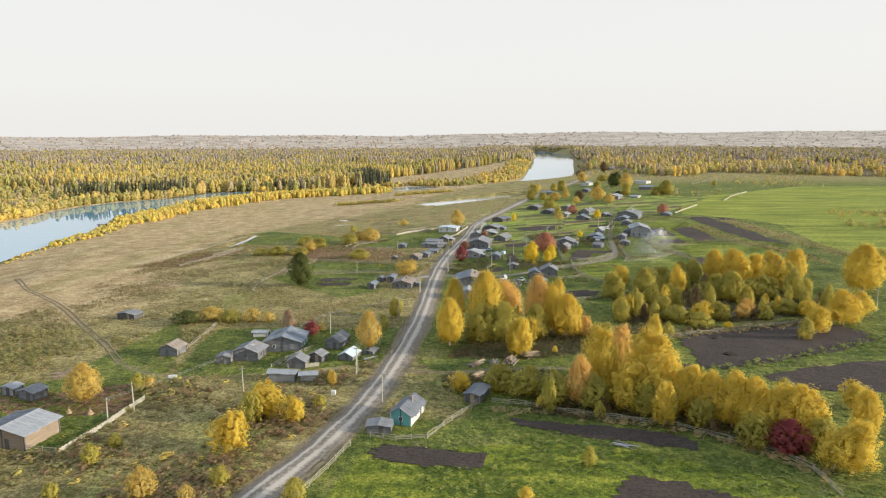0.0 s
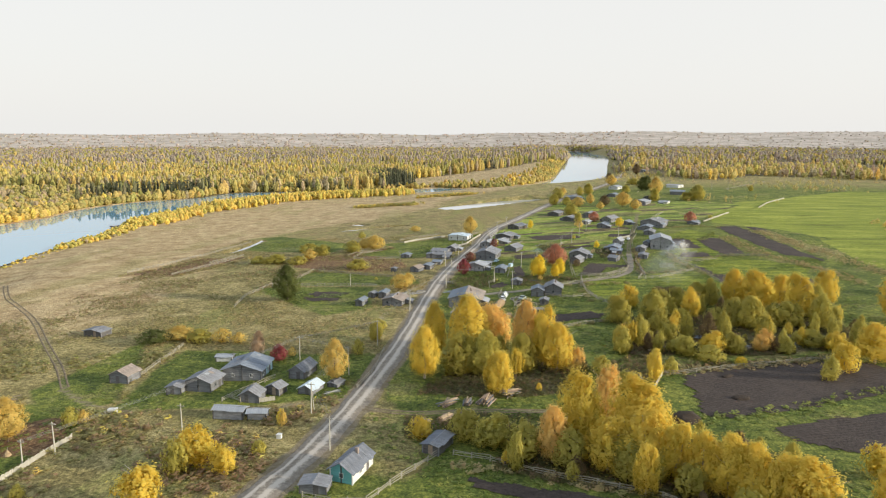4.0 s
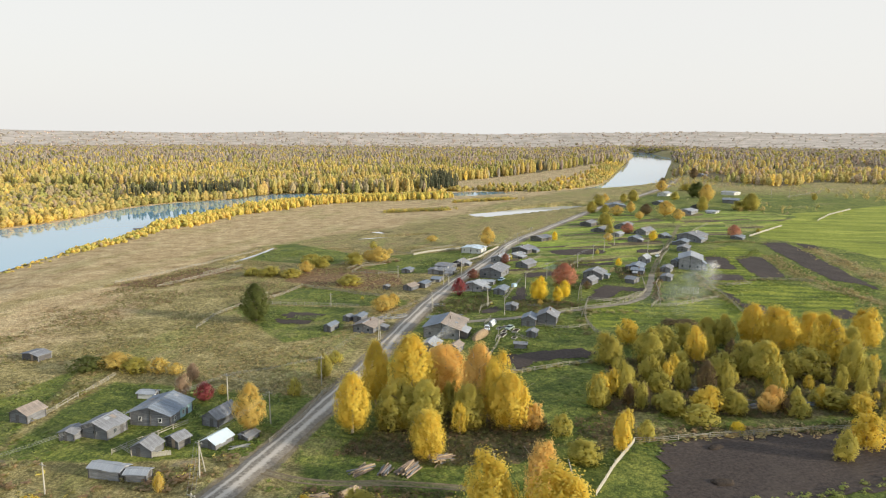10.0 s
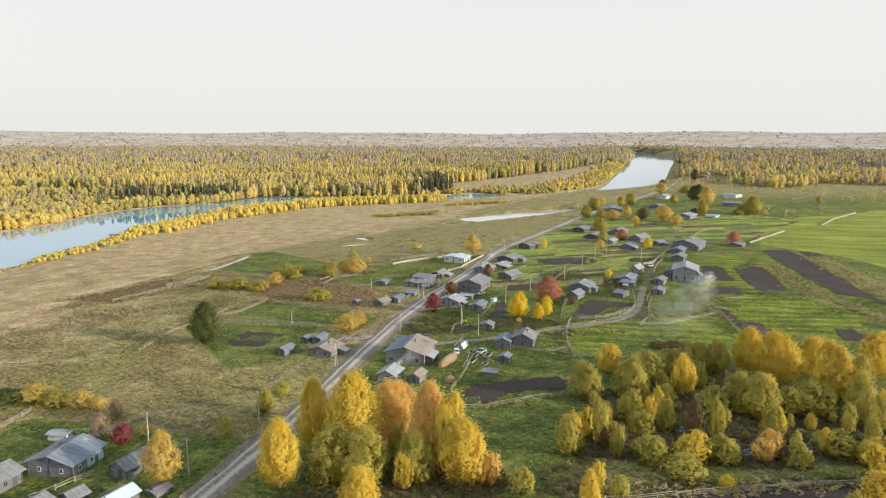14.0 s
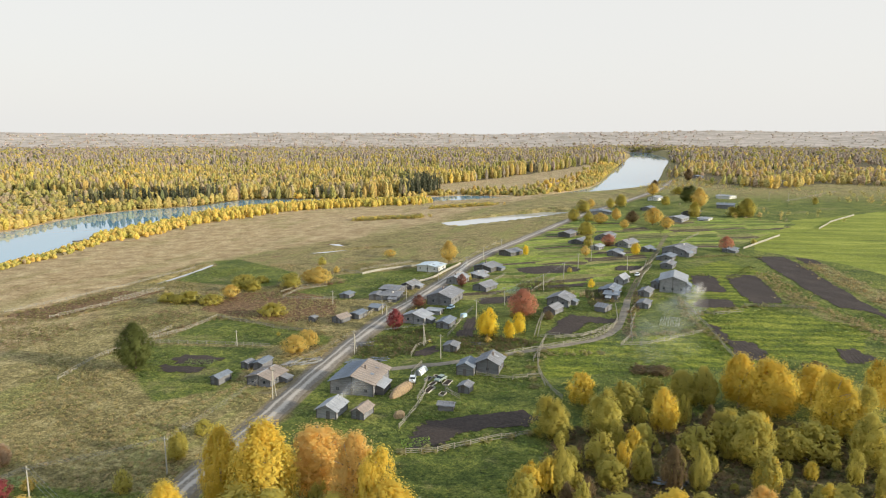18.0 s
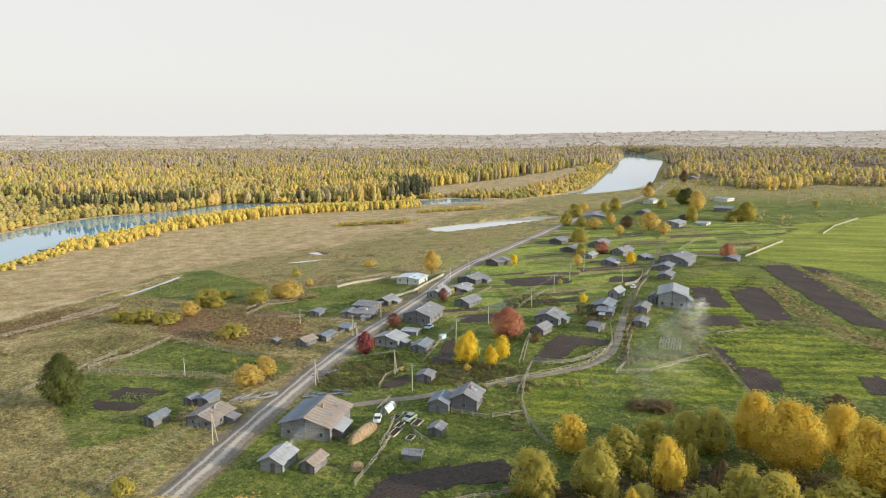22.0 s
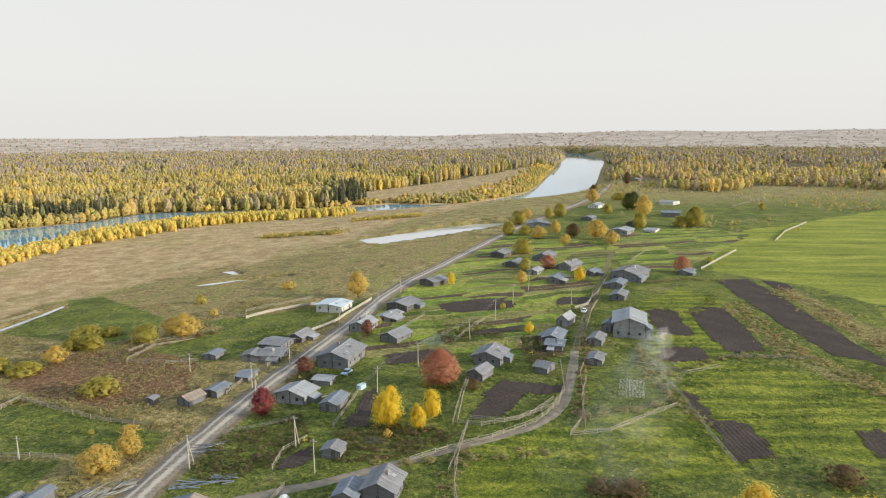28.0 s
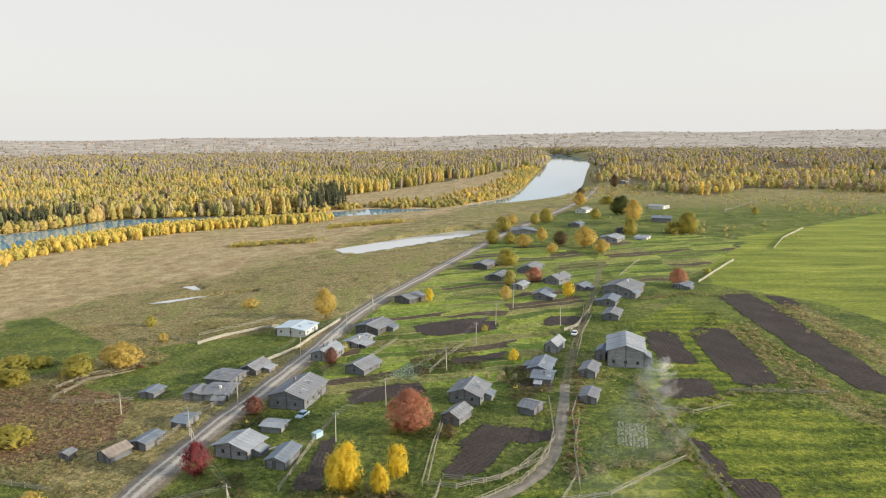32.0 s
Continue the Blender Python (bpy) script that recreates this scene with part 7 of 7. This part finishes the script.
# ---- chimney smoke ----
def smoke(x, y, z, drift, wide, tall, label, seed):
    """A drifting plume: bulging see-through billows, one behind another, that grow and thin out downwind."""
    ob = tagged(new("smoke_plume"), label, "smoke", "chimney smoke")
    ob.matrix_basis = pose(x, y, z)
    m = 20
    for k in range(7):
        t = (0.03, 0.13, 0.26, 0.42, 0.6, 0.8, 1.0)[k]
        verts, soft = [], []
        for i in range(m + 1):
            for j in range(m + 1):
                u, v = 2 * i / m - 1, 2 * j / m - 1
                wave = noise.fractal(Vector((u * 1.3 + seed, v * 1.3, k * 5.3)), 1.0, 2.0, 4)
                grow = 0.45 + 1.0 * t
                away = max(0.0, 1 - u * u - v * v + 0.3 * wave)
                verts.append((drift[0] * t + wide * grow * (u + 0.25 * wave), drift[1] * t - 0.5 * wide * grow * away + 0.15 * wide * wave, drift[2] * t + tall * grow * (v + 0.35 * u + 0.3 * wave)))
                soft.append(min(1, 1.3 * away) ** 1.2 * (1.0, 0.6, 0.4, 0.3, 0.22, 0.17, 0.12)[k] * (0 if max(abs(u), abs(v)) > 0.99 else 1))
        faces = [(i * (m + 1) + j, i * (m + 1) + j + 1, (i + 1) * (m + 1) + j + 1, (i + 1) * (m + 1) + j) for i in range(m) for j in range(m)]
        me = mesh_of("billow", verts, faces, SMOKE, True)
        me.attributes.new("thickness", "FLOAT", "POINT").data.foreach_set("value", np.array(soft, dtype=np.float32))
        part("billow", me, None, ob).visible_shadow = False


n = Nodes("thin_smoke", 1.0)
density = n.add("ShaderNodeAttribute")
density.attribute_name = "thickness"
n.link(n.math("MULTIPLY", density.outputs["Fac"], n.math("MULTIPLY", n.band(n.noise(0.22, n.coord("Object"), 5.0), 0.25, 0.7), 0.55)), n.p.inputs["Alpha"])
SMOKE = n.done((0.9, 0.9, 0.88))
smoke(93.5, 357.5, 6.0, (-26.0, -86.0, 1.5), 10.0, 5.0, "pale wood smoke drifting down from a barn", 3)
smoke(-1.0, 233.0, 4.2, (3.0, 5.0, 1.5), 1.8, 2.0, "white smoke from a cottage chimney", 4)
smoke(2.0, 371.0, 5.5, (2.0, 5.0, 2.5), 1.8, 2.0, "white smoke above a cottage roof", 5)
